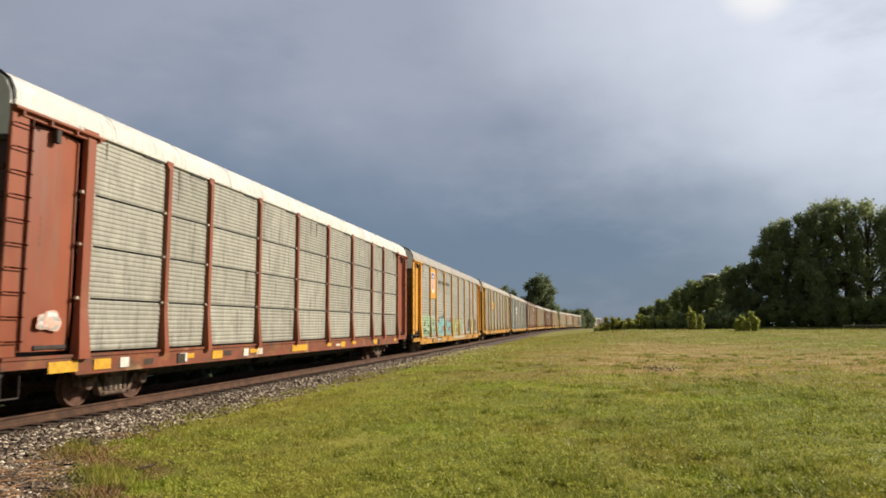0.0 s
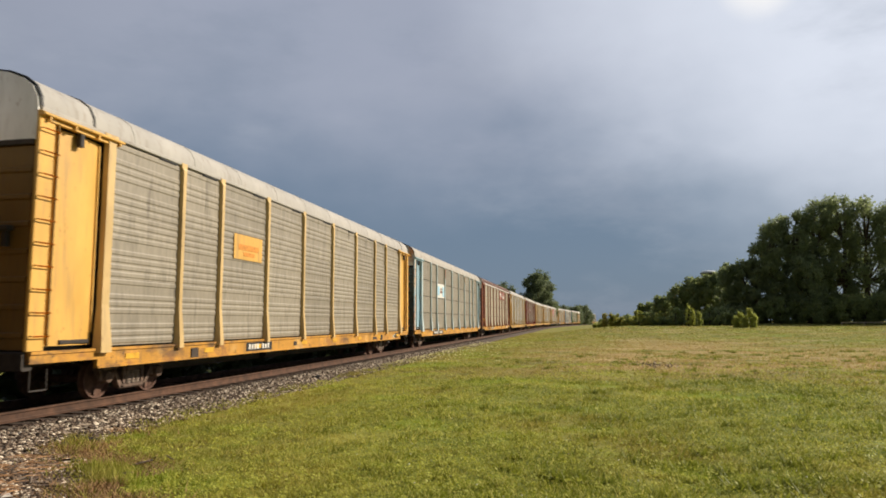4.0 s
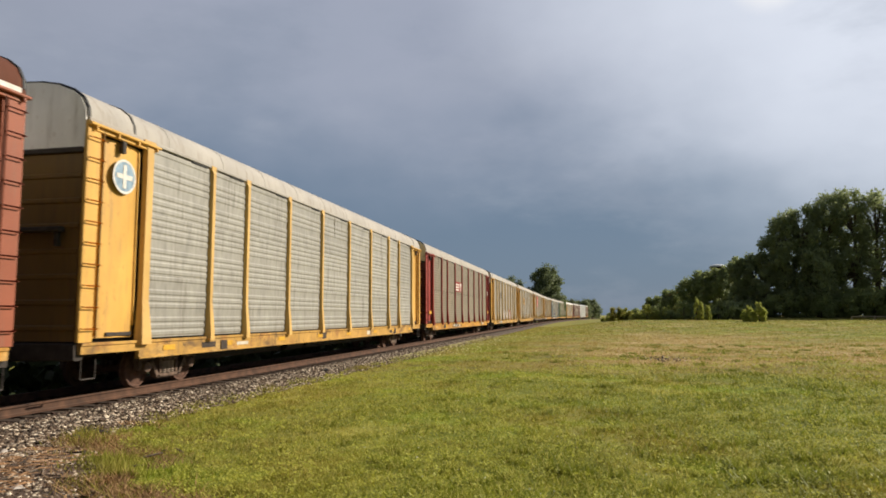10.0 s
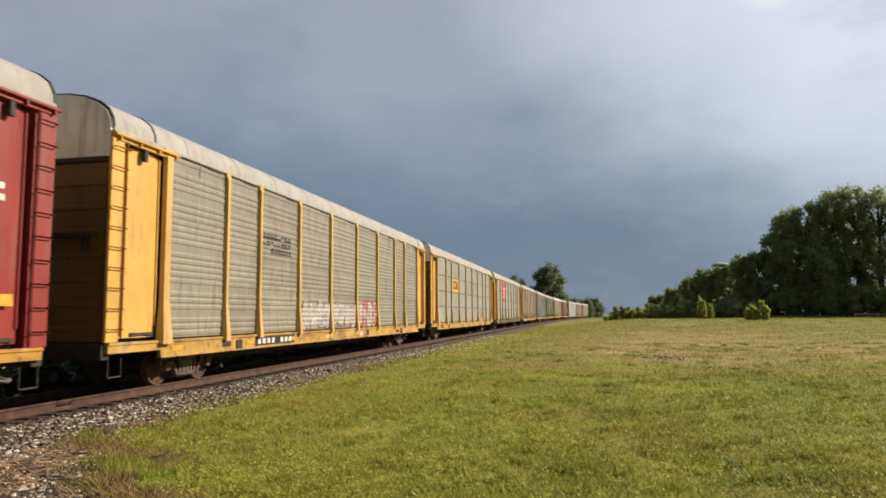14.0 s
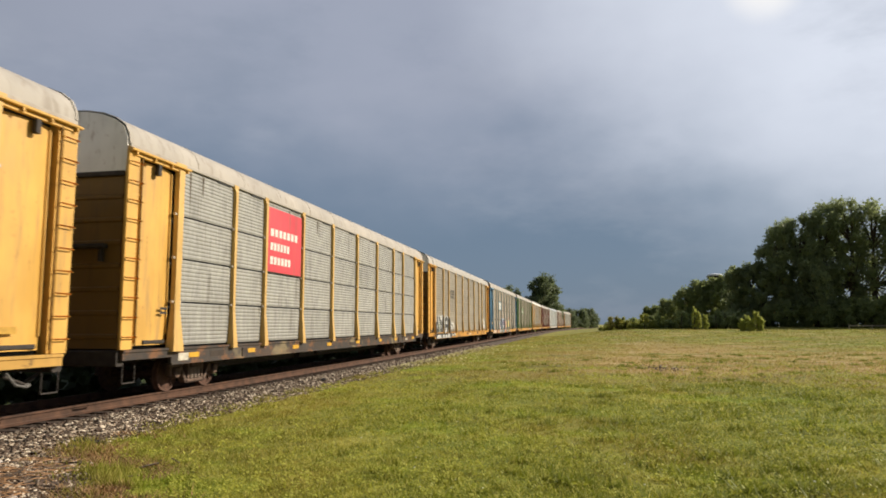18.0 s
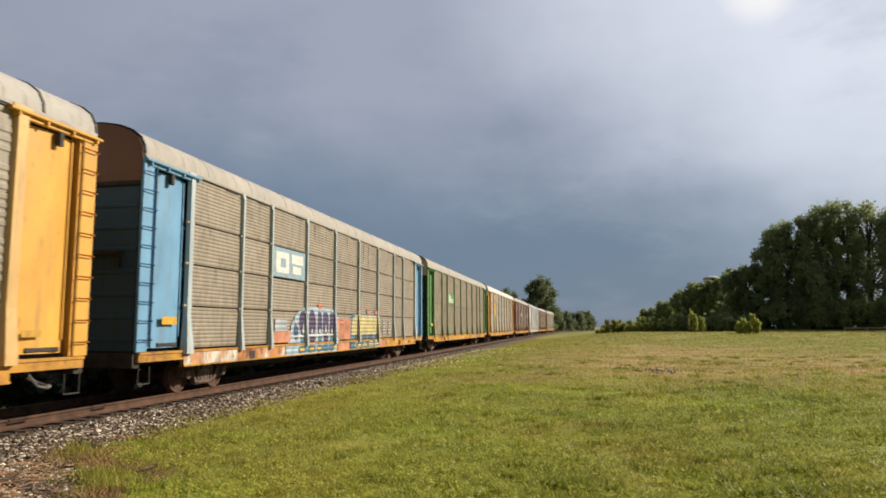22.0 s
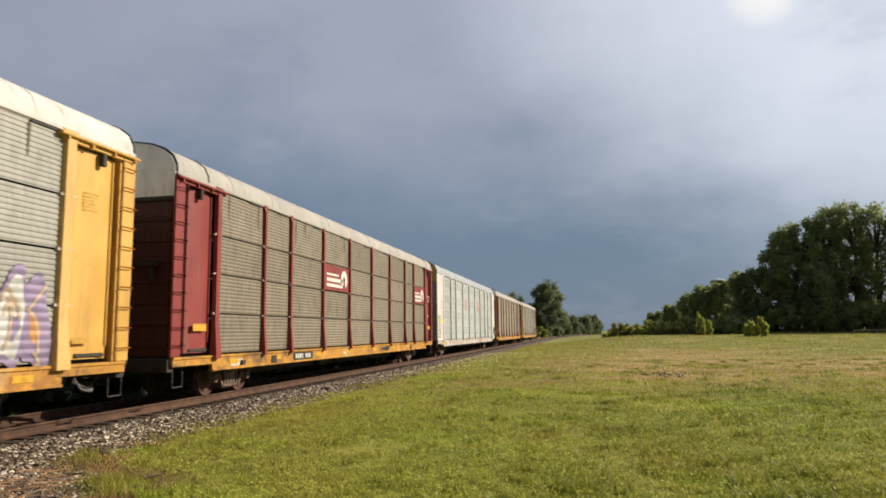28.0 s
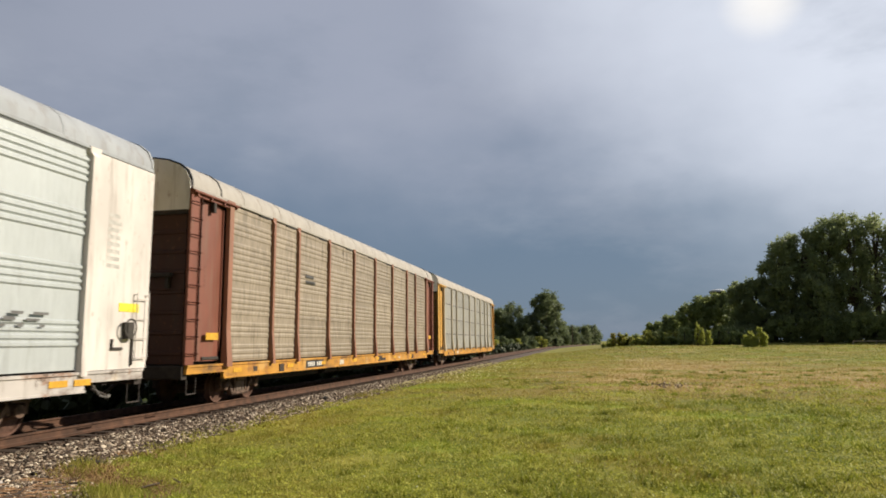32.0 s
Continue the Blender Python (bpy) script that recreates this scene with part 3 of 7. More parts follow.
def leaves(name, x, y, z, size, material, seed, label, category):
    """Small broad leaves lying nearly level, one four-cornered leaf a point."""
    rng = np.random.default_rng(seed)
    n = len(x)
    a = rng.uniform(0, 6.283, n)
    tx, ty = rng.normal(0, 0.42, n), rng.normal(0, 0.42, n)
    V = np.empty((n, 4, 3))
    for k, (du, dv) in enumerate(((-1.1, 0), (0, -0.75), (1.1, 0), (0, 0.75))):
        ox, oy = (du * np.cos(a) - dv * np.sin(a)) * size, (du * np.sin(a) + dv * np.cos(a)) * size
        V[:, k] = np.stack([x + ox, y + oy, z + ox * tx + oy * ty], 1)
    return tagged(new(name, raw_mesh(name, V.reshape(-1, 3).tolist(), np.arange(n * 4).reshape(n, 4).tolist(), material)), label, category, kind="stuff")


def lawn_edge(y):
    """Where the grass gives way to ballast and bare soil."""
    return -8.85 + 1.05 * np.maximum(0, 10.6 - y) + 0.16 * np.sin(y * 0.8) + 0.16 * np.sin(y * 2.3 + 1) + 0.1 * np.sin(y * 5.1)


def build_grass():
    rng = np.random.default_rng(21)
    n = 560000
    y = 5.5 + 112 * rng.random(n) ** 2.25
    half = 0.62 * y + 2
    x = rng.uniform(-1, 1, n) * half - 0.1 * y
    keep = x > lawn_edge(y) + rng.exponential(0.14 + 0.30 * ease(y, 13, 9), n)
    x, y = x[keep], y[keep]
    z = ground_z(x, y) - 0.01
    clump = 0.5 + 0.5 * np.sin(x * 2.1 + 2 * np.sin(y * 0.9)) * np.sin(y * 1.7 + np.sin(x * 1.3))
    tuft = np.sin(x * 5.3 + 3 * np.sin(y * 2.2)) * np.sin(y * 4.1 + 2 * np.sin(x * 1.9)) > 0.55
    h = 0.035 + 0.06 * clump * rng.random(len(x)) + 0.11 * tuft * rng.random(len(x)) + 0.05 * (rng.random(len(x)) > 0.96)
    blades("lawn_grass", x, y, z, h * 0.82, 0.010 + 0.0011 * y, rng.uniform(0.3, 1.2, len(x)), BLADE, 22, "short mown green grass blades", "grass")
    n = 90000
    x, y = rng.uniform(-8, 10, n), rng.uniform(-9, 6.5, n)
    keep = (x > lawn_edge(np.maximum(y, 9.8)) + 0.2) & ((y < 3) | (x > lawn_edge(y) + rng.exponential(0.4, n)))
    x, y = x[keep], y[keep]
    blades("lawn_grass", x, y, ground_z(x, y) - 0.01, 0.03 + 0.06 * rng.random(len(x)), 0.02, rng.uniform(0.3, 1.2, len(x)), BLADE, 26, "short mown green grass blades underfoot", "grass")
    # rank weeds where the lawn meets the stones
    n = 9000
    y = 7.5 + 45 * rng.random(n) ** 1.5
    clumps = np.sin(y * 1.9 + np.sin(y * 0.7) * 2) > -0.25
    x = lawn_edge(y) + rng.normal(0.12, 0.22, n) - 0.1
    keep = clumps & (x > -9.4)
    x, y = x[keep], y[keep]
    blades("edge_weeds", x, y, ground_z(x, y) - 0.01, rng.uniform(0.08, 0.24, len(x)), 0.012 + 0.0008 * y, rng.uniform(0.2, 0.8, len(x)), BLADE, 23, "taller ragged weeds along the ballast edge", "weeds")
    # darker broad-leaved tufts standing up out of the lawn
    centres = rng.random((420, 2))
    cy = 8 + 34 * centres[:, 1] ** 1.5
    cx = -0.25 * cy + (0.95 * cy + 2) * centres[:, 0] ** 0.62
    k = rng.integers(0, 420, 26000)
    r = np.abs(rng.normal(0, 1, 26000)) * (0.08 + 0.22 * rng.random(420)[k])
    a = rng.uniform(0, 6.283, 26000)
    x, y = cx[k] + 1.5 * r * np.cos(a), cy[k] + r * np.sin(a)
    keep = x > lawn_edge(y) + 0.6
    x, y = x[keep], y[keep]
    blades("lawn_weeds", x, y, ground_z(x, y) - 0.01, rng.uniform(0.05, 0.15, len(x)), 0.020 + 0.0008 * y, rng.uniform(0.3, 1.3, len(x)), WEED, 27, "darker green weed tufts standing in the lawn", "weeds")
    # clover and plantain: low domes of small broad leaves, thick in some places and thin in others
    k = 15000
    cy = 6.2 + 34 * rng.random(k) ** 1.7
    cx = -0.1 * cy + (0.62 * cy + 2) * rng.uniform(-1, 1, k)
    thick = 0.5 + 0.5 * np.sin(cx * 0.83 + 1.6 * np.sin(cy * 0.37)) * np.sin(cy * 0.61 + 1.2 * np.sin(cx * 0.53)) + 0.25 * ease(cx, -2, 6)
    keep = (cx > lawn_edge(cy) + 0.35) & (rng.random(k) < 0.10 + 0.75 * thick) & (rng.random(k) > ease(cy, 19, 36))
    cx, cy = cx[keep], cy[keep]
    rad = rng.uniform(0.05, 0.15, len(cx)) * (1 + 0.012 * cy)
    pick = np.repeat(np.arange(len(cx)), 11)
    n = len(pick)
    r, a = np.sqrt(rng.random(n)), rng.uniform(0, 6.283, n)
    x, y = cx[pick] + rad[pick] * r * np.cos(a), cy[pick] + rad[pick] * r * np.sin(a)
    z = ground_z(x, y) + 0.035 + (0.55 * rad[pick]) * (1 - r ** 2) + rng.uniform(-0.015, 0.02, n)
    leaves("clover_leaves", x, y, z, rng.uniform(0.007, 0.014, n) + 0.00055 * y, CLOVER, 28, "low clover and broad-leaved weeds growing through the lawn", "weeds")
    # clover heads
    n = 260
    y = 7 + 30 * rng.random(n) ** 1.4
    x = rng.uniform(-0.35, 0.62, n) * y
    keep = x > lawn_edge(y) + 0.5
    x, y = x[keep], y[keep]
    scatter_solid("clover_flowers", OCTA_V, OCTA_F, np.stack([x, y, ground_z(x, y) + 0.07], 1), rng.uniform(0.008, 0.014, len(x)), plain("clover_white", (0.62, 0.64, 0.50), 0.8, 0, 0.1), 24, "tiny pale clover flower heads in the grass", "flowers", 1.0)


def build_field_details():
    rng = np.random.default_rng(41)
    n = 900
    y = rng.uniform(30, 62, n)
    x = -8.9 + rng.exponential(1.3, n)
    scatter_solid("yellow_flowers", OCTA_V, OCTA_F, np.stack([x, y, ground_z(x, y) + 0.12 + 0.08 * rng.random(n)], 1), rng.uniform(0.02, 0.05, n), plain("flower_yellow", (0.70, 0.66, 0.34), 0.8, 0, 0.15), 42, "small pale yellow wildflowers beside the track", "flowers", 0.8)
    n = 170
    x, y = rng.normal(3.0, 0.6, n), rng.normal(28.9, 0.9, n)
    scatter_solid("gravel_patch", OCTA_V, OCTA_F, np.stack([x, y, ground_z(x, y) + 0.05], 1), rng.uniform(0.02, 0.05, n), STONE, 43, "grey gravel lying in a thin place of the lawn", "gravel", 0.7)
    beam = tagged(new("timber_barrier"), "low weathered timber barrier at the field's edge", "barrier")
    beam.location = (46.0, 108.0, float(ground_z(46, 108)))
    pale = plain("weathered_timber", (0.36, 0.31, 0.24), 0.85, 0, 0.3)
    part("rail", Build().box(-9, 9, -0.08, 0.08, 0.42, 0.56, 0.02), pale, beam)
    for k in range(7):
        part("stake", Build().box(-9 + 3 * k - 0.07, -9 + 3 * k + 0.07, 0.08, 0.2, -0.2, 0.6, 0.015), pale, beam)


def build_bare_corner():
    """Bare soil, old stones and dead straw between lawn and track."""
    ys = np.linspace(3.0, 11.6, 36)
    rng = np.random.default_rng(31)
    verts, cols = [], 9
    for y in ys:
        right = min(float(lawn_edge(y)), -9.35 + 3.2 * math.sqrt(max(0.0, y - 2.99))) - 0.05 + 0.12 * math.sin(y * 3.7)
        for k in range(cols):
            x = -9.35 + (right + 9.35) * k / (cols - 1)
            verts.append((x, y, float(ground_z(x, y)) + (0.016 if k < cols - 1 else -0.05)))
    faces = [(i * cols + k, i * cols + k + 1, (i + 1) * cols + k + 1, (i + 1) * cols + k) for i in range(len(ys) - 1) for k in range(cols - 1)]
    tagged(new("bare_soil", raw_mesh("bare_soil", verts, faces, DIRT, True)), "bare dark soil between the lawn and the ballast", "soil", kind="structure")
    n = 9500
    y = rng.uniform(4.2, 11.4, n)
    x = -9.3 + (lawn_edge(y) + 9.2) * rng.random(n) ** 1.25
    scatter_solid("old_stones", OCTA_V, OCTA_F, np.stack([x, y, ground_z(x, y) + 0.02], 1), rng.uniform(0.012, 0.036, n), STONE, 32, "scattered grey stones lying on bare soil", "stones")
    n = 120
    y = 6.6 + 2.5 * rng.random(n)
    x = -7.15 + rng.normal(0, 0.34, n) + 0.35 * (7.6 - y)
    keep = x < lawn_edge(y) + 0.25
    x, y = x[keep], y[keep]
    n = len(x)
    a, ln = rng.normal(0.75, 0.65, n), rng.uniform(0.10, 0.55, n)
    dx, dy, w = np.cos(a) * ln, np.sin(a) * ln, 0.005
    z = ground_z(x, y) + 0.035 + 0.03 * rng.random(n)
    V = np.stack([np.stack([x - dx / 2, y - dy / 2, z], 1), np.stack([x - w * np.sin(a) * 1.5, y + w * np.cos(a) * 1.5, z + 0.02], 1), np.stack([x + dx / 2, y + dy / 2, z - 0.01], 1), np.stack([x + w * np.sin(a) * 1.5, y - w * np.cos(a) * 1.5, z + 0.012], 1)], 1)
    tagged(new("dead_straw", raw_mesh("dead_straw", V.reshape(-1, 3).tolist(), np.arange(n * 4).reshape(n, 4).tolist(), STRAW)), "dead yellow straw lying on the soil", "straw", kind="stuff")
    for k in range(16):
        x, y, a = -7.6 + 1.9 * rng.random(), 7.0 + 2.2 * rng.random(), rng.uniform(0, 3.14)
        ln, r = rng.uniform(0.12, 0.38), rng.uniform(0.008, 0.018)
        z = float(ground_z(x, y)) + 0.03
        stick = Build().rod((-ln * math.cos(a) / 2, -ln * math.sin(a) / 2, 0), (ln * math.cos(a) / 2, ln * math.sin(a) / 2, rng.uniform(0, 0.05)), r, 5)
        ob = part("dead_stick", stick, plain("stick_grey", (0.13, 0.105, 0.085), 0.9, 0, 0.4) if k % 3 else TIE)
        tagged(ob, "short grey dead stick lying on stony soil", "stick", "dead sticks on the soil")
        ob.location = (x, y, z)
    # brown dead stalks where lawn and soil run into one another
    n = 10500
    y = 4.4 + 7.2 * rng.random(n)
    x = lawn_edge(y) + rng.normal(0.12, 0.42, n)
    keep = (np.sin(y * 2.9 + x) + 0.6 * np.sin(x * 5.1 - y) > -0.35) & (x > -9.0)
    x, y = x[keep], y[keep]
    blades("dead_stalks", x, y, ground_z(x, y) - 0.005, rng.uniform(0.04, 0.13, len(x)), 0.018, rng.uniform(0.5, 2.0, len(x)), plain("dead_stalk", (0.30, 0.185, 0.085), 0.85, 0, 0.5, 3), 34, "brown dead grass stalks at the lawn's edge", "grass")
    n = 1500
    y = 5.0 + 5.8 * rng.random(n)
    x = lawn_edge(y) - rng.exponential(0.35, n)
    keep = (np.sin(y * 3.3) * np.sin(x * 2.7 + 1) > 0.1) & (x > -9.0)
    x, y = x[keep], y[keep]
    blades("sparse_weeds", x, y, ground_z(x, y) - 0.005, rng.uniform(0.05, 0.14, len(x)), 0.022, rng.uniform(0.4, 1.2, len(x)), BLADE, 35, "sparse green weeds growing out of stony soil", "weeds")
    lump = lambda sx, sy, sz: [(vx * sx, vy * sy, vz * sz) for vx, vy, vz in OCTA_V]
    for x, y, sx, sy, sz, m, label in ((-8.45, 10.5, 0.42, 0.15, 0.09, BLACK, "dark rotten piece of wood on the ballast"), (-8.2, 9.9, 0.16, 0.10, 0.06, BLACK, "dark rotten piece of wood on the ballast"), (-8.9, 22.6, 0.12, 0.10, 0.09, BLACK, "dark lump lying on the ballast edge")):
        ob = tagged(new("wood_debris", raw_mesh("wood_debris", lump(sx, sy, sz), OCTA_F, m)), label, "debris")
        ob.location = (x, y, float(max(ground_z(x, y), bed_z(x - TRACK_X))) + 0.06)
    for x, y, r in ((-6.5, 6.95, 0.11), (-8.6, 8.9, 0.13), (-7.9, 7.6, 0.07)):
        ob = tagged(new("pale_rock", raw_mesh("pale_rock", lump(r, r * 0.8, r * 0.5), OCTA_F, plain("pale_rock", (0.50, 0.46, 0.42), 0.85))), "pale grey rock lying on bare soil", "rock")
        ob.location = (x, y, float(ground_z(x, y)) + 0.03)


build_ground()
build_track()
build_ballast()
build_grass()
build_bare_corner()
build_field_details()

# ---- trees and bushes ----


def grow(name, x, y, height, radius, material, seed, label, base=0.25, leaf=0.3, count=5200, lobes=9, squash=1.0, group=""):
    """A tree: a tapered trunk with limbs and a crown of leaf sprays gathered in uneven lobes."""
    rng = np.random.default_rng(seed)
    z0 = float(ground_z(x, y)) - 0.1
    top = tagged(new(name), label, "tree" if height > 5 else "bush", group)
    top.location = (x, y, z0)
    wood = Build()
    r0 = 0.022 * height + 0.03

    def limb(a, b, ra, rb, n=6):
        a, b = Vector(a), Vector(b)
        w = (b - a).normalized()
        u = w.orthogonal().normalized()
        t = w.cross(u)
        ring = lambda p, r: [p + (math.cos(6.2832 * i / n) * u + math.sin(6.2832 * i / n) * t) * r for i in range(n)]
        wood.add(ring(a, ra) + ring(b, rb), [(i, (i + 1) % n, n + (i + 1) % n, n + i) for i in range(n)])

    bend = rng.normal(0, 0.02 * height, (4, 2))
    pts = [Vector((bend[i][0] * (i > 0), bend[i][1] * (i > 0), height * f)) for i, f in enumerate((0, 0.3, 0.6, 0.86))]
    for i in range(3):
        limb(pts[i], pts[i + 1], r0 * (1 - 0.3 * i), r0 * (0.7 - 0.3 * i) + 0.01)
    centres, radii = [], []
    for k in range(lobes):
        f = base + (1 - base) * (0.10 + 0.84 * (k + rng.random()) / lobes)
        g = (f - base) / (1 - base)
        a = 2.4 * k + rng.uniform(-0.6, 0.6)
        wide = math.sin(math.pi * min(0.97, 0.16 + 0.80 * g)) ** 0.6
        reach = radius * wide * math.sqrt(rng.uniform(0.05, 0.9))
        c = np.array((math.cos(a) * reach, math.sin(a) * reach, f * height))
        r = radius * rng.uniform(0.24, 0.42) * (1.0 if lobes < 28 else rng.uniform(0.62, 0.95))
        c[2] = min(c[2], height - r * 0.85)
        centres.append(c)
        radii.append(r)
        limb(pts[1] if f < 0.6 else pts[2], Vector(c), r0 * 0.32, 0.02)
    centres, radii = np.array(centres), np.array(radii)
    pick = rng.choice(len(radii), count, p=radii ** 2 / (radii ** 2).sum())
    d = rng.normal(size=(count, 3))
    d /= np.linalg.norm(d, axis=1)[:, None]
    shell = rng.random(count) ** 0.38
    lump = 1 + 0.30 * np.sin(d[:, 0] * 5 + pick) * np.sin(d[:, 1] * 6 + 2 * pick) + 0.2 * np.sin(d[:, 2] * 9 + pick * 3)
    stray = 1 + 0.55 * (rng.random(count) > 0.93) * rng.random(count)
    P = centres[pick] + d * (radii[pick] * shell * lump * stray)[:, None] * np.array((1, 1, squash))
    P[:, 2] = np.maximum(P[:, 2], 0.05 + base * height * 0.5 * rng.random(count))
    u = rng.normal(size=(count, 3))
    u /= np.linalg.norm(u, axis=1)[:, None]
    w = np.cross(u, d + 0.4 * rng.normal(size=(count, 3)))
    w /= np.linalg.norm(w, axis=1)[:, None] + 1e-6
    s = leaf * rng.uniform(0.6, 1.4, count)[:, None]
    V = np.stack([P - u * s, P + w * s * 0.55, P + u * s, P - w * s * 0.55], 1).reshape(-1, 3)
    F = np.arange(count * 4).reshape(count, 4)
    part("trunk", wood, BARK, top)
    crown = new("crown", raw_mesh("crown", V.tolist(), F.tolist(), material))
    crown.parent = top
    return top


def polar(az, dist):
    return dist * math.sin(radians(az)), dist * math.cos(radians(az))


def build_trees():
    # tall dark trees at the edge of the field: bearing, distance, height, crown radius, leaves
    for i, (az, d, h, r, n) in enumerate(((14.6, 129, 17.8, 3.8, 14000), (16.0, 131, 19.6, 4.4, 15000), (17.6, 133, 21.6, 4.6, 12000), (19.1, 134, 22.4, 4.4, 10500), (20.7, 135, 21.9, 4.6, 9500), (22.5, 136, 21.0, 5.0, 9500), (24.8, 138, 22.5, 6.0, 9000), (27.5, 140, 22.0, 6.5, 9000), (16.8, 127, 11.5, 3.6, 9000))):
        grow("tree", *polar(az, d), h, r, LEAF_DARK, 100 + i, "tall dark green broadleaf tree at the edge of the field", 0.08, 0.20, int(n * 1.25), 46, group="trees at the edge of the field")
    for i, (az, d, h, r) in enumerate(((11.4, 130, 11.0, 2.8), (12.5, 129, 10.9, 2.7), (13.6, 128, 11.2, 2.7), (8.0, 140, 7.7, 2.8), (9.0, 138, 9.0, 2.9), (9.9, 137, 9.2, 2.5), (10.7, 136, 9.3, 2.3), (6.4, 150, 6.0, 2.5), (5.4, 154, 4.7, 2.2), (7.1, 148, 5.6, 2.2))):
        grow("tree", *polar(az, d), h, r, LEAF_DARK if i < 3 else LEAF_MID, 130 + i, "rounded green broadleaf tree behind low scrub", 0.03, 0.20, 9000, 20, group="trees at the edge of the field")
    for i in range(22):
        grow("bush", *polar(13.6 + i * 0.68, 126 + 2 * math.sin(i * 2.3)), 3.4 + 1.6 * abs(math.sin(i * 1.3)), 2.3, LEAF_MID, 145 + i, "dark leafy undergrowth below the tall trees", 0.0, 0.20, 3200, 12, group="undergrowth below the trees")
    # scrub along the field's far edge, low and ragged towards the track
    for i in range(46):
        az = 1.5 + i * 0.235 + 0.12 * math.sin(i * 2.1)
        d = 121 - i * 0.12 + 3 * math.sin(i * 1.7)
        tall = 0.7 + 0.026 * i + 1.9 * (((i * 7) % 11) / 11) ** 2
        grow("bush", *polar(az, d), tall, 1.0 + 0.4 * math.sin(i * 2.7) ** 2, (LEAF_LIGHT, LEAF_MID, LEAF_LIGHT, LEAF_WEED)[i % 4] if i < 26 else (LEAF_MID, LEAF_DARK)[i % 2], 170 + i, "low leafy green scrub at the edge of the field" if i >= 26 else "low yellow-green scrub and weeds at the field's edge", 0.0, 0.12, 1700, 9, group="scrub along the field")
    for i, (az, d, h, r) in enumerate(((8.45, 108, 3.5, 0.42), (8.8, 108, 2.7, 0.40), (9.25, 109, 2.3, 0.42), (11.9, 100, 1.5, 0.50), (12.2, 100, 2.1, 0.42), (12.5, 99, 1.5, 0.5), (12.85, 99, 2.7, 0.42), (13.15, 99, 1.9, 0.42), (22.4, 108, 3.2, 1.1))):
        grow("bush", *polar(az, d), h, r, LEAF_BRIGHT, 200 + i, "light green young bush standing in the grass", 0.0, 0.08, 2600, 18, squash=1.7, group="young bushes in the grass")
    # beyond the bend of the track
    for i, (az, d, h, r, m) in enumerate(((-3.75, 232, 18.0, 4.4, LEAF_FAR), (-2.85, 236, 17.6, 4.4, LEAF_FAR), (-3.3, 230, 19.0, 5.0, LEAF_FAR), (-6.1, 235, 15.6, 4.8, LEAF_FAR), (-7.2, 228, 13.0, 4.5, LEAF_FAR), (-5.2, 226, 10.5, 3.8, LEAF_FAR), (-1.3, 330, 9.6, 5.0, LEAF_FAR), (-0.4, 345, 9.6, 5.0, LEAF_FAR), (0.4, 360, 10.2, 5.0, LEAF_FAR), (-2.0, 320, 8.5, 4.5, LEAF_FAR))):
        grow("tree", *polar(az, d), h, r, m, 220 + i, "broadleaf tree standing beyond the railway bend", 0.05, 0.30, 9000, 24, group="trees beyond the bend")
    for i in range(9):
        az = -7.6 + i * 0.62
        grow("bush", *polar(az, 205 + 3 * i), 3.0 + 1.2 * abs(math.sin(i * 1.9)), 2.2, LEAF_LIGHT if i % 3 == 0 else LEAF_FAR, 240 + i, "leafy green scrub beside the railway", 0.0, 0.34, 1100, 6, group="scrub beside the railway")
    # hedge of scrub along the far side of the track, the train's shade put into its leaf colour
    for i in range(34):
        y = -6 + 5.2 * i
        grow("bush", -15.9 + 0.4 * math.sin(i * 1.7), y, 1.35 + 0.35 * abs(math.sin(i * 2.9)), 2.0, LEAF_SHADE, 260 + i, "leafy scrub along the far side of the track, darkened as shade", 0.0, 0.26, 1500, 7, group="scrub beyond the track")


def build_far_things():
    x, y = polar(10.07, 420)
    tower = tagged(new("water_tower"), "white domed water tower rising behind the trees", "water tower")
    tower.location = (x, y, 0)
    white = plain("tower_paint", (0.56, 0.60, 0.65), 0.5, 0, 0.1)
    tank = Build()
    prof = [(1.0, 20.0), (1.2, 27.4), (3.2, 28.3), (4.25, 28.5), (4.3, 28.9), (3.9, 29.4), (2.6, 29.9), (0.3, 30.2)]
    n = 24
    tank.add([(r * math.cos(6.2832 * i / n), r * math.sin(6.2832 * i / n), z) for r, z in prof for i in range(n)],
             [(k * n + i, k * n + (i + 1) % n, (k + 1) * n + (i + 1) % n, (k + 1) * n + i) for k in range(len(prof) - 1) for i in range(n)] + [tuple(range(n - 1, -1, -1)), tuple((len(prof) - 1) * n + i for i in range(n))])
    part("tank", tank, white, tower)
    part("walkway", Build().rod((0, 0, 28.15), (0, 0, 28.5), 4.7, 24), STEEL_DARK, tower)
    part("bowl", Build().rod((0, 0, 27.3), (0, 0, 28.2), 3.6, 20), STEEL_DARK, tower)
    tower.location.z = 0.3
    for k in range(6):
        a = k * math.pi / 3
        part("leg", Build().rod((4.6 * math.cos(a), 4.6 * math.sin(a), 0), (3.9 * math.cos(a), 3.9 * math.sin(a), 28.4), 0.28, 8), white, tower)
    part("riser", Build().rod((0, 0, 0), (0, 0, 22.5), 0.7, 10), white, tower)
    x, y = polar(-1.2, 300)
    pole = tagged(new("utility_pole"), "weathered wooden utility pole beside the railway bend", "utility pole")
    pole.location = (x, y, -0.5)
    part("shaft", Build().rod((0, 0, 0), (0, 0, 9.0), 0.16, 8), TIE, pole)
    part("crossarm", Build().box(-1.1, 1.1, -0.06, 0.06, 8.1, 8.25, 0.02), TIE, pole)


build_trees()
build_far_things()

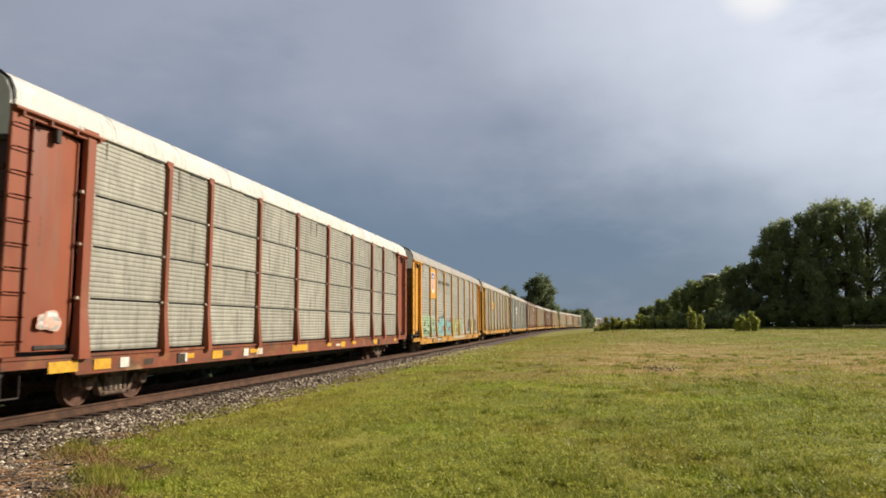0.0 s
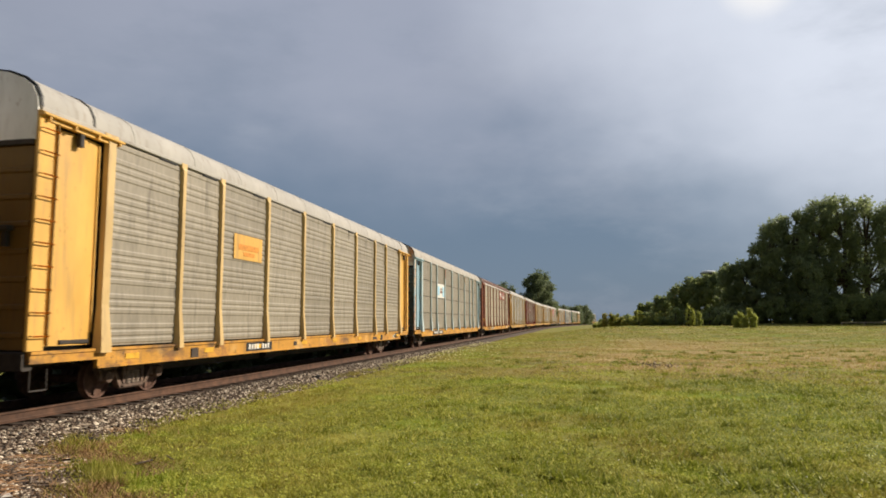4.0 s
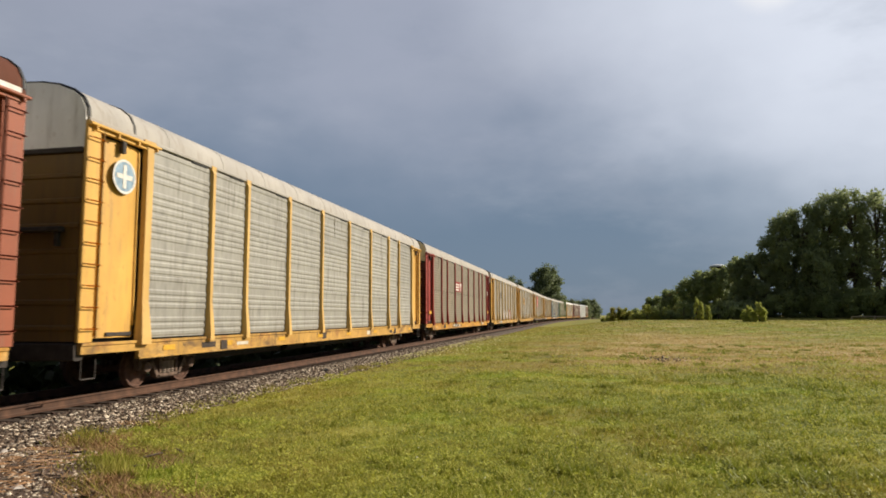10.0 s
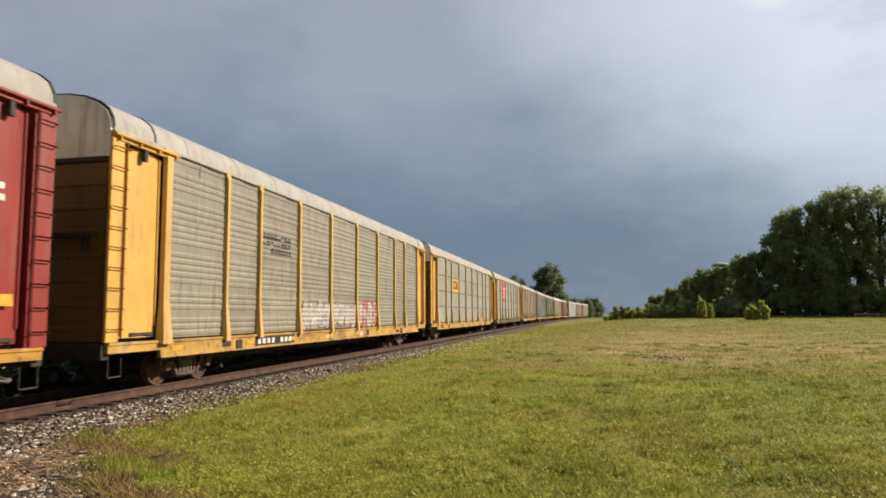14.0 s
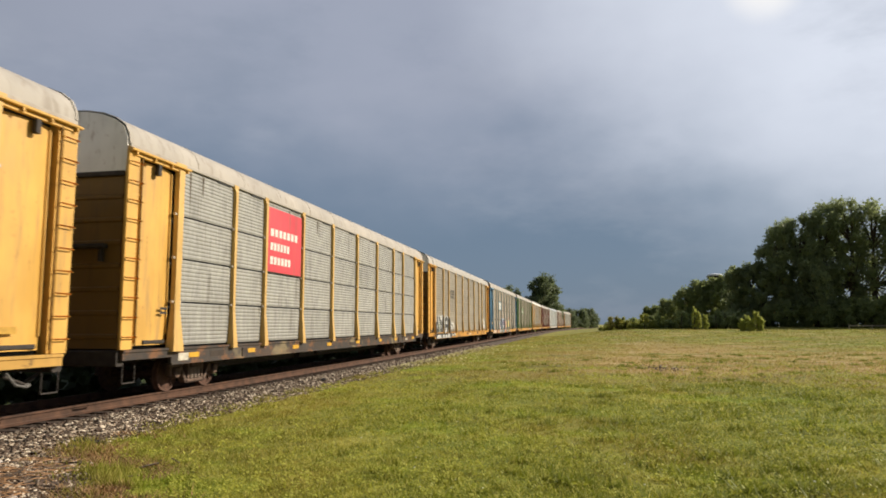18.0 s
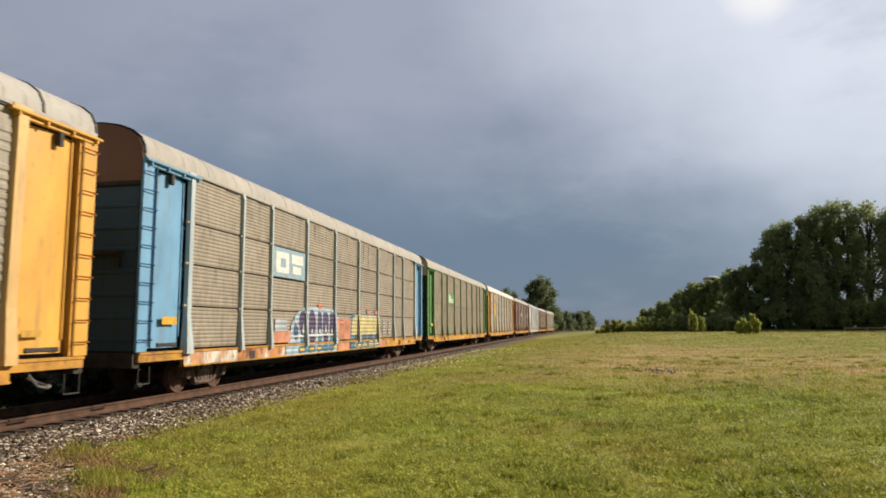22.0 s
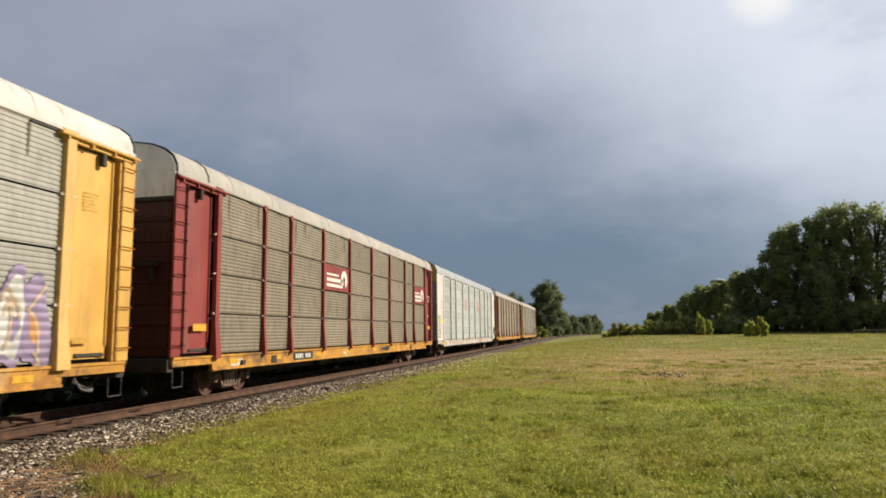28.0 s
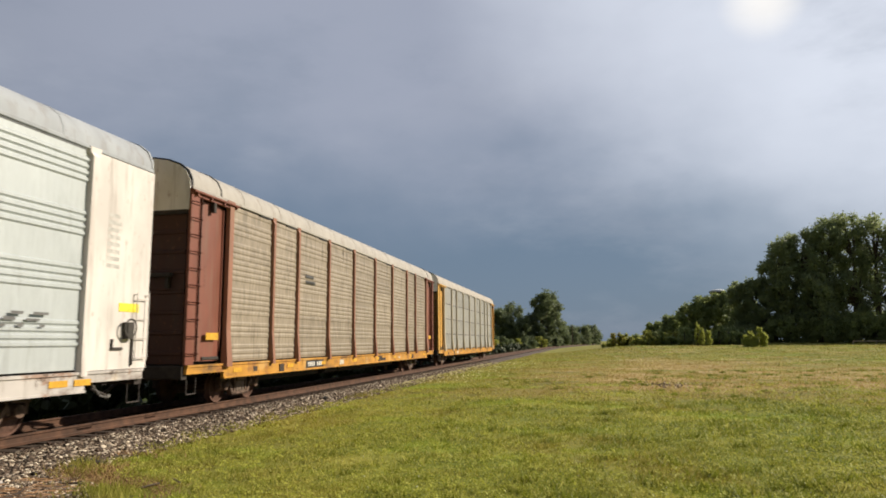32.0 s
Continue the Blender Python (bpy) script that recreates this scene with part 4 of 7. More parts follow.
# ---- the train ----
# Local axes of a car: y along the track, x towards the field, z up from the rail head.
HALF = 13.75
POSTS = [-11.8, -9.1, -7.2, -4.35, -1.47, 1.47, 4.35, 7.2, 9.1, 11.8]
FLOOR, EAVE, RIDGE = 1.13, 5.38, 6.22
FACE = 1.555
ROOF = [(1.56, 5.57), (1.54, 5.755), (1.425, 5.98), (1.20, 6.15), (0.88, 6.275), (0.45, 6.35), (0.0, 6.37)]
ROWS4 = [(1.17, 2.178), (2.222, 3.228), (3.272, 4.268), (4.312, 5.46)]
SHARED = {}


def shared(key, maker):
    if key not in SHARED:
        SHARED[key] = maker()
    return SHARED[key]


def corrugated(width, height, waves, depth, flat_every=0):
    """A ribbed sheet, centred, thick backwards."""
    ring, step = [], height / waves
    z = -height / 2
    for k in range(waves):
        if flat_every and k % flat_every == flat_every - 1:
            ring.append((0, z))
            z += step
            continue
        ring += [(0, z), (0, z + 0.20 * step), (depth, z + 0.36 * step), (depth, z + 0.80 * step)]
        z += step
    ring += [(0, height / 2), (-0.02, height / 2), (-0.02, -height / 2)]
    b = Build()
    n = len(ring)
    b.add([(x, y, z) for y in (-width / 2, width / 2) for x, z in ring], [(i, (i + 1) % n, n + (i + 1) % n, n + i) for i in range(n)])
    return b.mesh("panel")


def grouped_sheet(width, height):
    """A sheet with broad ribs in two bands and a plain band between."""
    ring, z = [], -height / 2
    ring.append((0, z))
    for band in range(4):
        z0 = -height / 2 + (band + 0.40) * height / 4
        for k in range(4):
            a = z0 + k * 0.135
            ring += [(0, a), (0.03, a + 0.035), (0.03, a + 0.085), (0, a + 0.11)]
    ring += [(0, height / 2), (-0.02, height / 2), (-0.02, -height / 2)]
    n = len(ring)
    return Build().add([(x, y, z) for y in (-width / 2, width / 2) for x, z in ring], [(i, (i + 1) % n, n + (i + 1) % n, n + i) for i in range(n)]).mesh("panel")


def post_mesh(width, flare, foot=1.03):
    """A hat-shaped post with a flared foot and a small head gusset."""
    w = width / 2
    zs = [(foot, w * (1 + 0.9 * flare), 0.15 if flare else 0.09), (foot + 0.16, w * (1 + 0.75 * flare), 0.145 if flare else 0.09), (2.0, w, 0.075), (5.36, w, 0.075), (5.44, w * 1.7, 0.05), (5.55, w * 1.9, 0.05)]
    b, verts, faces = Build(), [], []
    for z, h, d in zs:
        verts += [(-0.03, -h, z), (d, -h * 0.8, z), (d, h * 0.8, z), (-0.03, h, z)]
    for k in range(len(zs) - 1):
        for i in range(4):
            faces.append((k * 4 + i, k * 4 + (i + 1) % 4, k * 4 + 4 + (i + 1) % 4, k * 4 + 4 + i))
    faces += [(3, 2, 1, 0), tuple(len(verts) - 4 + i for i in range(4))]
    return b.add(verts, faces).mesh("post")


def roof_mesh():
    ring = ROOF + [(-x, z) for x, z in reversed(ROOF[:-1])]
    inner = [(x * 0.97, z - 0.05) for x, z in reversed(ring)]
    b = Build()
    ys = np.linspace(-HALF + 0.02, HALF - 0.02, 28)
    n = len(ring)
    verts, faces = [], []
    for k, y in enumerate(ys):
        for x, z in ring:
            verts.append((x, y, z))
    for k in range(len(ys) - 1):
        faces += [(k * n + i, k * n + i + 1, (k + 1) * n + i + 1, (k + 1) * n + i) for i in range(n - 1)]
    b.add(verts, faces)
    b.prism(inner, ys[0], ys[-1])
    return b.mesh("roof", True)


def seam_mesh():
    """A standing seam over the roof."""
    ring = ROOF + [(-x, z) for x, z in reversed(ROOF[:-1])]
    n = len(ring)
    return Build().add([(x * k, y, z + dz) for y, k, dz in ((-0.034, 1.0, 0.0), (-0.03, 1.008, 0.022), (0.03, 1.008, 0.022), (0.034, 1.0, 0.0)) for x, z in ring],
                       [(j * n + i, j * n + i + 1, (j + 1) * n + i + 1, (j + 1) * n + i) for j in range(3) for i in range(n - 1)]).mesh("roof_seam")


def joint_mesh():
    """A lap joint between two roof sheets."""
    ring = ROOF + [(-x, z) for x, z in reversed(ROOF[:-1])]
    b = Build()
    n = len(ring)
    b.add([(x * k, y, z + dz) for y, k, dz in ((-0.02, 1.0, 0.0), (-0.012, 1.004, 0.010), (0.012, 1.004, 0.010), (0.02, 1.0, 0.0)) for x, z in ring],
          [(j * n + i, j * n + i + 1, (j + 1) * n + i + 1, (j + 1) * n + i) for j in range(3) for i in range(n - 1)])
    return b.mesh("roof_joint")


def rung_mesh():
    """A grab iron: a bar with two bent ends."""
    b = Build()
    pts = [(0.0, -0.20, 0.0), (0.075, -0.20, -0.012), (0.075, 0.20, -0.012), (0.0, 0.20, 0.0)]
    r = 0.014
    verts = []
    for x, y, z in pts:
        verts += [(x, y + (r if 0 < x and y < 0 else 0), z - r), (x, y - (r if y < 0 else -r), z), (x, y, z + r)]
    return b.add(verts, [(3 * k + i, 3 * k + (i + 1) % 3, 3 * k + 3 + (i + 1) % 3, 3 * k + 3 + i) for k in range(3) for i in range(3)] + [(2, 1, 0), (9, 10, 11)]).mesh("rung")


def door_mesh():
    """The curved end door, folded back along the side: a bowed sheet with a stiff rim."""
    b = Build()
    ys = np.linspace(-0.62, 0.62, 7)
    prof = [(y, 0.07 * (1 - (y / 0.62) ** 2)) for y in ys]
    ring = [(y, x) for y, x in prof] + [(0.62, -0.06), (-0.62, -0.06)]
    n = len(ring)
    b.add([(x, y, z) for z in (1.2, 5.30) for y, x in ring], [(i, (i + 1) % n, n + (i + 1) % n, n + i) for i in range(n)] + [tuple(range(n - 1, -1, -1)), tuple(range(n, 2 * n))])
    b.box(-0.02, 0.055, -0.60, -0.55, 1.25, 5.25, 0.008)
    b.box(-0.02, 0.05, 0.56, 0.60, 1.45, 5.25, 0.008)
    return b.mesh("end_door")


def truck_frame():
    """A pair of cast side frames with open windows, jaws over the axle boxes, and the bolster."""
    b = Build()
    for sx in (0.99, -0.99):
        x0, x1 = sx - 0.08, sx + 0.08
        b.plate([(-1.18, 0.60), (-1.15, 0.70), (-0.62, 0.75), (-0.40, 0.88), (0.40, 0.88), (0.62, 0.75), (1.15, 0.70), (1.18, 0.60), (0.60, 0.62), (0.36, 0.75), (-0.36, 0.75), (-0.60, 0.62)], x0, x1)
        for sy in (-1, 1):
            b.plate([(sy * 0.74, 0.64), (sy * 0.62, 0.60), (sy * 0.34, 0.20), (sy * 0.46, 0.19)], x0, x1)
            b.plate([(sy * 0.38, 0.78), (sy * 0.28, 0.78), (sy * 0.28, 0.28), (sy * 0.36, 0.28)], x0, x1)
            b.box(x0, x1, sy * 0.89 - 0.24, sy * 0.89 - 0.16, 0.40, 0.66, 0.015)
            b.box(x0, x1, sy * 0.89 + 0.16, sy * 0.89 + 0.24, 0.40, 0.66, 0.015)
            b.disc((sx, sy * 0.89, 0.46), 0, [(0.13, -0.12), (0.15, 0.0), (0.12, 0.13), (0.05, 0.15)], 12)
        b.box(x0, x1, -0.44, 0.44, 0.17, 0.27, 0.03)
    b.box(-1.1, 1.1, -0.24, 0.24, 0.56, 0.74, 0.04)
    return b.mesh("truck")


def spring_mesh():
    """One coil spring of the nest over the spring seat."""
    b = Build()
    for k in range(5):
        b.rod((0, 0, 0.28 + 0.056 * k), (0, 0, 0.315 + 0.056 * k), 0.072, 10)
    b.rod((0, 0, 0.27), (0, 0, 0.56), 0.05, 8)
    return b.mesh("spring")


def wheelset_mesh():
    b = Build()
    for sx in (1, -1):
        b.disc((sx * 0.755, 0, 0), 0, [(0.10, sx * 0.09), (0.16, sx * 0.06), (0.36, sx * 0.02), (0.38, sx * 0.065), (0.42, sx * 0.065), (0.425, -sx * 0.03), (0.45, -sx * 0.045), (0.45, -sx * 0.07), (0.36, -sx * 0.07), (0.30, -sx * 0.02), (0.10, -sx * 0.05)], 28)
    b.rod((-1.0, 0, 0), (1.0, 0, 0), 0.085, 10)
    b.box(0.80, 0.822, -0.05, 0.05, 0.18, 0.34)
    return b.mesh("wheelset")


def coupler_mesh():
    b = Build()
    b.box(-0.10, 0.10, -0.1, 0.60, 0.78, 0.98, 0.03)
    b.box(-0.19, 0.17, 0.55, 0.80, 0.72, 1.02, 0.05)
    b.box(0.06, 0.19, 0.72, 0.90, 0.76, 0.98, 0.03)
    b.rod((0.35, -0.05, 0.70), (0.20, 0.75, 0.46), 0.035, 6)
    return b.mesh("coupler")


def end_wall_mesh():
    """Upper end sheet under the roof's arch."""
    ring = [(x * 0.985, z - 0.02) for x, z in ROOF] + [(-x * 0.985, z - 0.02) for x, z in reversed(ROOF[:-1])]
    ring += [(-1.52, 4.95), (1.52, 4.95)]
    return Build().prism(ring, -0.03, 0.03).mesh("end_sheet")


def end_leaf_mesh():
    """One leaf of the end doors, its face ribbed across."""
    ring = [(-0.03, 1.15)]
    z = 1.15
    for k in range(7):
        z0 = 1.35 + k * 0.5
        ring += [(-0.03, z0), (-0.06, z0 + 0.03), (-0.06, z0 + 0.09), (-0.03, z0 + 0.12)]
    ring += [(-0.03, 4.93), (0.03, 4.93), (0.03, 1.15)]
    n = len(ring)
    return Build().add([(x, y, z) for x in (-0.72, 0.72) for y, z in ring], [(i, (i + 1) % n, n + (i + 1) % n, n + i) for i in range(n)] + [tuple(range(n - 1, -1, -1)), tuple(range(n, 2 * n))]).mesh("end_leaf")


def hood_mesh():
    """The door's track and rain hood."""
    b = Build()
    b.prism([(-0.03, 5.41), (0.115, 5.41), (0.13, 5.425), (0.13, 5.455), (0.04, 5.50), (-0.03, 5.50)], -1.13, 1.13)
    b.box(-0.03, 0.055, -1.0, 1.0, 5.33, 5.41, 0.01)
    for y in (-0.95, -0.3, 0.35, 1.0):
        b.box(0.03, 0.12, y - 0.02, y + 0.02, 5.34, 5.42)
    return b.mesh("door_hood")


def sill_mesh():
    return Build().prism([(-0.06, 0.72), (0.055, 0.72), (0.055, 0.755), (0.03, 0.765), (0.03, 1.055), (0.06, 1.065), (0.06, 1.115), (0.05, 1.12), (-0.06, 1.12)], -11.9, 11.9).prism([(-0.06, 0.90), (0.03, 0.90), (0.03, 1.055), (0.055, 1.065), (0.055, 1.115), (0.05, 1.12), (-0.06, 1.12)], -HALF + 0.1, -11.9).prism([(-0.06, 0.90), (0.03, 0.90), (0.03, 1.055), (0.055, 1.065), (0.055, 1.115), (0.05, 1.12), (-0.06, 1.12)], 11.9, HALF - 0.1).mesh("side_sill")


def wheel_room():
    b = Build()
    b.box(-0.45, 0.45, -8.2, 8.2, 0.42, 1.05, 0.05)
    b.box(-0.4, 0.4, -HALF + 0.3, HALF - 0.3, 0.74, 1.05, 0.05)
    for y in np.linspace(-12.4, 12.4, 13):
        b.box(-1.46, 1.46, y - 0.06, y + 0.06, 0.85, 1.06)
    b.box(-1.5, 1.5, -HALF + 0.12, HALF - 0.12, 1.04, 1.10)
    return b.mesh("underframe")


def brake_gear():
    b = Build()
    b.rod((0.5, -2.4, 0.62), (0.5, -1.4, 0.62), 0.2, 12)
    b.rod((0.35, 1.0, 0.66), (0.35, 1.6, 0.66), 0.14, 10)
    b.rod((0.62, -8.4, 0.66), (0.62, 8.4, 0.66), 0.025, 5)
    b.box(0.25, 0.55, -0.4, 0.1, 0.5, 0.72, 0.03)
    return b.mesh("brake_gear")


def far_wall():
    b = Build()
    b.box(-1.55, -1.50, -HALF + 0.4, HALF - 0.4, 1.1, 5.55)
    for y in POSTS:
        b.box(-1.62, -1.55, y - 0.1, y + 0.1, 0.95, 5.36)
    return b.mesh("far_side")


GALV = (0.315, 0.308, 0.278)
TAN = (0.270, 0.238, 0.186)
YEL, ORANGE = (0.61, 0.350, 0.076), (0.63, 0.305, 0.036)
GREY_ROOF, CREAM_ROOF, WHITE_ROOF = (0.37, 0.352, 0.325), (0.38, 0.352, 0.315), (0.58, 0.57, 0.54)
# frame colour, sill colour, roof colour, panel colour, dirt share, rows of sheets, flared feet, label
CARS = [
    dict(frame=("red_brown_paint", (0.245, 0.062, 0.026)), sill=("red_brown_paint", (0.245, 0.062, 0.026)), roof=("white_roof", WHITE_ROOF), sheet=("pale_steel", (0.335, 0.328, 0.285), 0.4), rows=4, flare=0.5, label="red-brown enclosed autorack car with pale ribbed steel sides"),
    dict(frame=("orange_yellow_paint", ORANGE), sill=("orange_yellow_paint", ORANGE), roof=("dull_grey_roof", (0.33, 0.315, 0.295)), sheet=("grey_steel", GALV, 0.30), rows=1, flare=0.3, drop=0.22, label="yellow autorack car with shield emblem and coloured graffiti"),
    dict(frame=("yellow_paint", YEL), sill=("orange_yellow_paint", ORANGE), roof=("grey_roof", GREY_ROOF), sheet=("tan_steel", TAN, 0.3), rows=1, flare=0.5, posts=("faded_yellow_paint", (0.55, 0.385, 0.170)), label="yellow autorack car with ribbed grey-tan steel sides"),
    dict(posts=("chalky_blue_paint", (0.44, 0.53, 0.55)), frame=("light_blue_paint", (0.27, 0.42, 0.50)), sill=("orange_yellow_paint", ORANGE), roof=("tan_roof", (0.355, 0.332, 0.298)), sheet=("tan_steel", TAN, 0.35), rows=4, flare=1.2, cap=("rusty_end", (0.24, 0.11, 0.055)), label="light blue framed autorack car with yellow sill"),
    dict(posts=("sunned_brown_paint", (0.33, 0.135, 0.078)), frame=("brown_paint", (0.265, 0.075, 0.036)), sill=("orange_yellow_paint", ORANGE), cap=("grey_cap", (0.78, 0.75, 0.71)), roof=("rust_roof", (0.088, 0.025, 0.011)), streak=(0.26, 0.15, 0.07), sheet=("rust_streaked_steel", (0.325, 0.30, 0.232), 0.42), rows=4, flare=0.4, label="brown autorack car with rusted roof and yellow sill"),
    dict(frame=("yellow_paint", YEL), sill=("yellow_paint", YEL), roof=("grey_roof", GREY_ROOF), sheet=("grey_steel", GALV, 0.35), rows=1, flare=0.6, label="yellow autorack car with round emblem on its door"),
    dict(frame=("red_paint", (0.25, 0.026, 0.020)), sill=("orange_yellow_paint", ORANGE), roof=("tan_roof", (0.355, 0.332, 0.298)), sheet=("drab_steel", (0.232, 0.198, 0.146), 0.4), rows=2, flare=0.2, cap=("tan_end", (0.62, 0.50, 0.30)), label="red framed autorack car with tan ribbed sides"),
    dict(frame=("yellow_paint", YEL), sill=("yellow_paint", YEL), roof=("grey_roof", GREY_ROOF), sheet=("tan_steel", TAN, 0.4), rows=1, flare=0.7, label="yellow autorack car with pale graffiti along its lower side"),
    dict(frame=("yellow_paint", YEL), sill=("yellow_paint", YEL), roof=("cream_roof", CREAM_ROOF), sheet=("light_steel", (0.325, 0.322, 0.30), 0.38), rows=4, flare=1.1, label="yellow autorack car with lettered plate and cream roof"),
    dict(frame=("yellow_paint", YEL), sill=("black_sill", (0.05, 0.04, 0.035)), roof=("cream_roof", CREAM_ROOF), sheet=("light_steel", (0.325, 0.322, 0.30), 0.38), rows=4, flare=1.0, label="yellow autorack car with red banner and dark sill"),
    dict(frame=("amber_paint", (0.61, 0.325, 0.056)), sill=("orange_yellow_paint", ORANGE), roof=("grey_roof", GREY_ROOF), sheet=("tan_steel", TAN, 0.3), rows=1, flare=0.3, posts=("faded_amber_paint", (0.60, 0.385, 0.150)), label="yellow autorack car with black and white graffiti"),
    dict(frame=("sky_blue_paint", (0.135, 0.30, 0.475)), sill=("orange_yellow_paint", ORANGE), roof=("tan_roof", (0.355, 0.332, 0.298)), sheet=("dusty_steel", (0.295, 0.250, 0.192), 0.40), rows=4, flare=0.9, cap=("rusty_dark_end", (0.18, 0.075, 0.04)), slim=0.75, posts=("pale_blue_paint", (0.38, 0.44, 0.46)), label="blue autorack car with dusty sides and bright graffiti"),
    dict(frame=("green_paint", (0.085, 0.215, 0.065)), sill=("orange_yellow_paint", ORANGE), roof=("tan_roof", (0.355, 0.332, 0.298)), sheet=("brown_steel", (0.255, 0.208, 0.155), 0.62), rows=2, flare=0.4, cap=("tan_end", (0.62, 0.50, 0.30)), posts=("dusty_green_paint", (0.185, 0.275, 0.115)), label="green autorack car with brown dusty ribbed sides"),
    dict(frame=("yellow_paint", YEL), sill=("orange_yellow_paint", ORANGE), roof=("white_roof", WHITE_ROOF), sheet=("grey_steel", GALV, 0.4), rows=4, flare=0.6, label="yellow autorack car with white roof and orange graffiti"),
    dict(frame=("dark_red_paint", (0.215, 0.028, 0.025)), sill=("orange_yellow_paint", ORANGE), roof=("grey_roof", GREY_ROOF), sheet=("drab_steel", (0.232, 0.198, 0.146), 0.4), rows=4, flare=0.5, slim=0.8, label="dark red autorack car with two white-marked plates"),
    dict(frame=("white_paint", (0.62, 0.585, 0.56)), sill=("white_paint", (0.62, 0.585, 0.56)), roof=("pale_grey_roof", (0.33, 0.355, 0.385)), sheet=("white_steel", (0.43, 0.47, 0.485), 0.16), rows=0, flare=0.0, posts=("pinkish_white_paint", (0.66, 0.61, 0.58)), cap=("ochre_end", (0.40, 0.26, 0.07)), label="white autorack car with broad ribbed pale panels"),
    dict(frame=("maroon_brown_paint", (0.18, 0.058, 0.036)), sill=("orange_yellow_paint", ORANGE), roof=("grey_roof", GREY_ROOF), sheet=("dusty_steel", (0.275, 0.232, 0.178), 0.40), rows=1, flare=0.3, posts=("faded_brown_paint", (0.27, 0.125, 0.08)), label="brown autorack car with dusty ribbed sides and yellow sill"),
    dict(frame=("yellow_paint", YEL), sill=("orange_yellow_paint", ORANGE), roof=("cream_roof", CREAM_ROOF), sheet=("light_steel", (0.325, 0.322, 0.30), 0.38), rows=4, flare=0.8, posts=("chalky_yellow_paint", (0.46, 0.40, 0.30)), label="yellow autorack car at the end of the train"),
]


def build_car(index, c):
    car = tagged(new("autorack_car"), c["label"], "railway car", "autorack cars of the train")
    rnd = random.Random(300 + index)
    frame_m, sill_m, roof_m = paint(*c["frame"], rust=0.8 if index == 3 else 0.35), worn_paint(c["sill"][0], dim(c["sill"][1], 0.77)), paint(*c["roof"], rust=0.25, rough=0.8, dirt=(0.16, 0.12, 0.085) if c["roof"][0] != "rust_roof" else (0.04, 0.016, 0.01))
    post_m = paint(*c["posts"]) if "posts" in c else paint("sunned_yellow_paint", (0.585, 0.370, 0.115)) if c["frame"][0] == "yellow_paint" else frame_m
    cap_m = rusted("end_sheet", (0.34, 0.30, 0.26)) if index == 3 else paint(*c["cap"], rust=0.5) if "cap" in c else paint("pale_cap", (0.74, 0.73, 0.72), rust=0.4)
    name, col, dirty = c["sheet"]
    sheet_m = panel_steel(name, col, c.get("streak", dim(col, 0.55)), dirty)
    white = c["rows"] == 0
    part("underframe", shared("under", wheel_room), STEEL_DARK, car)
    part("brake_gear", shared("brake", brake_gear), STEEL_DARK, car)
    part("far_side", shared("far", far_wall), sheet_m, car)
    for sx in (1, -1):
        ob = part("side_sill", shared("sill", sill_mesh), sill_m, car, at=(sx * FACE, 0, -c.get("drop", 0.0)))
        ob.scale.x = sx
    part("roof", shared("roof", roof_mesh), roof_m, car)
    edge_m = BLACK if c["roof"][0] in ("tan_roof", "white_roof", "grey_roof", "dull_grey_roof", "rust_roof") and not white else roof_m
    for y in (-1, 1):
        part("roof_hoop", shared("seam", seam_mesh), edge_m, car, at=(0, y * (HALF - 0.06), 0))
        if c["roof"][0] == "grey_roof":
            part("roof_seam", shared("seam", seam_mesh), plain("seam_grey", (0.10, 0.095, 0.09), 0.8), car, at=(0, y * 12.3, 0))
    for k in range(10):
        part("roof_joint", shared("joint", joint_mesh), roof_m, car, at=(0, -11.0 + 2.44 * k, 0))
    part("eave_rail", shared("eave", lambda: Build().box(-0.04, 0.035, -HALF + 0.05, HALF - 0.05, 5.495, 5.575, 0.01).mesh("eave_rail")), roof_m, car, at=(FACE, 0, 0))
    # sheets between the posts
    if c["rows"] in (1, 2):
        rows = [(1.16, 3.24), (3.262, 5.46)] if c["rows"] == 2 else [(1.16, 2.56), (2.564, 3.96), (3.964, 5.46)]
    else:
        rows = ROWS4 if not white else [(1.16, 5.46)]
    if "drop" in c:
        part("sill_strip", Build().box(-0.06, 0.02, -11.9, 11.9, 0.92, 1.17, 0.01), sheet_m, car, at=(FACE, 0, 0))
        # the gap's shadow is a solid black strip
        part("strip_shadow_gap", Build().box(-0.06, 0.03, -11.9, 11.9, 1.15, 1.165), BLACK, car, at=(FACE, 0, 0))
    for bay in range(9):
        y0, y1 = POSTS[bay], POSTS[bay + 1]
        w = y1 - y0 - 0.06
        for r, (z0, z1) in enumerate(rows):
            if white:
                me = shared(("white", round(w, 2)), lambda: grouped_sheet(w, z1 - z0))
            else:
                n = max(5, round((z1 - z0) / (0.098 if c["rows"] == 4 else 0.16)))
                flat = (5 if r == 1 else 4) if c["rows"] == 1 else 0
                me = shared(("sheet", round(w, 2), round(z1 - z0, 2), flat), lambda: corrugated(w, z1 - z0, n, 0.014 if flat else 0.012 if c["rows"] == 4 else 0.013, flat))
            ob = part("panel", me, sheet_m, car, at=(FACE - 0.03 + rnd.uniform(0, 0.006), (y0 + y1) / 2, (z0 + z1) / 2))
    # black sheet added behind the panels so the gaps read as unlit inside
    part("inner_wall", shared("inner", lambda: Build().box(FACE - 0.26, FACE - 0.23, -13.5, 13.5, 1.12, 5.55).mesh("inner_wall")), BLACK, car)
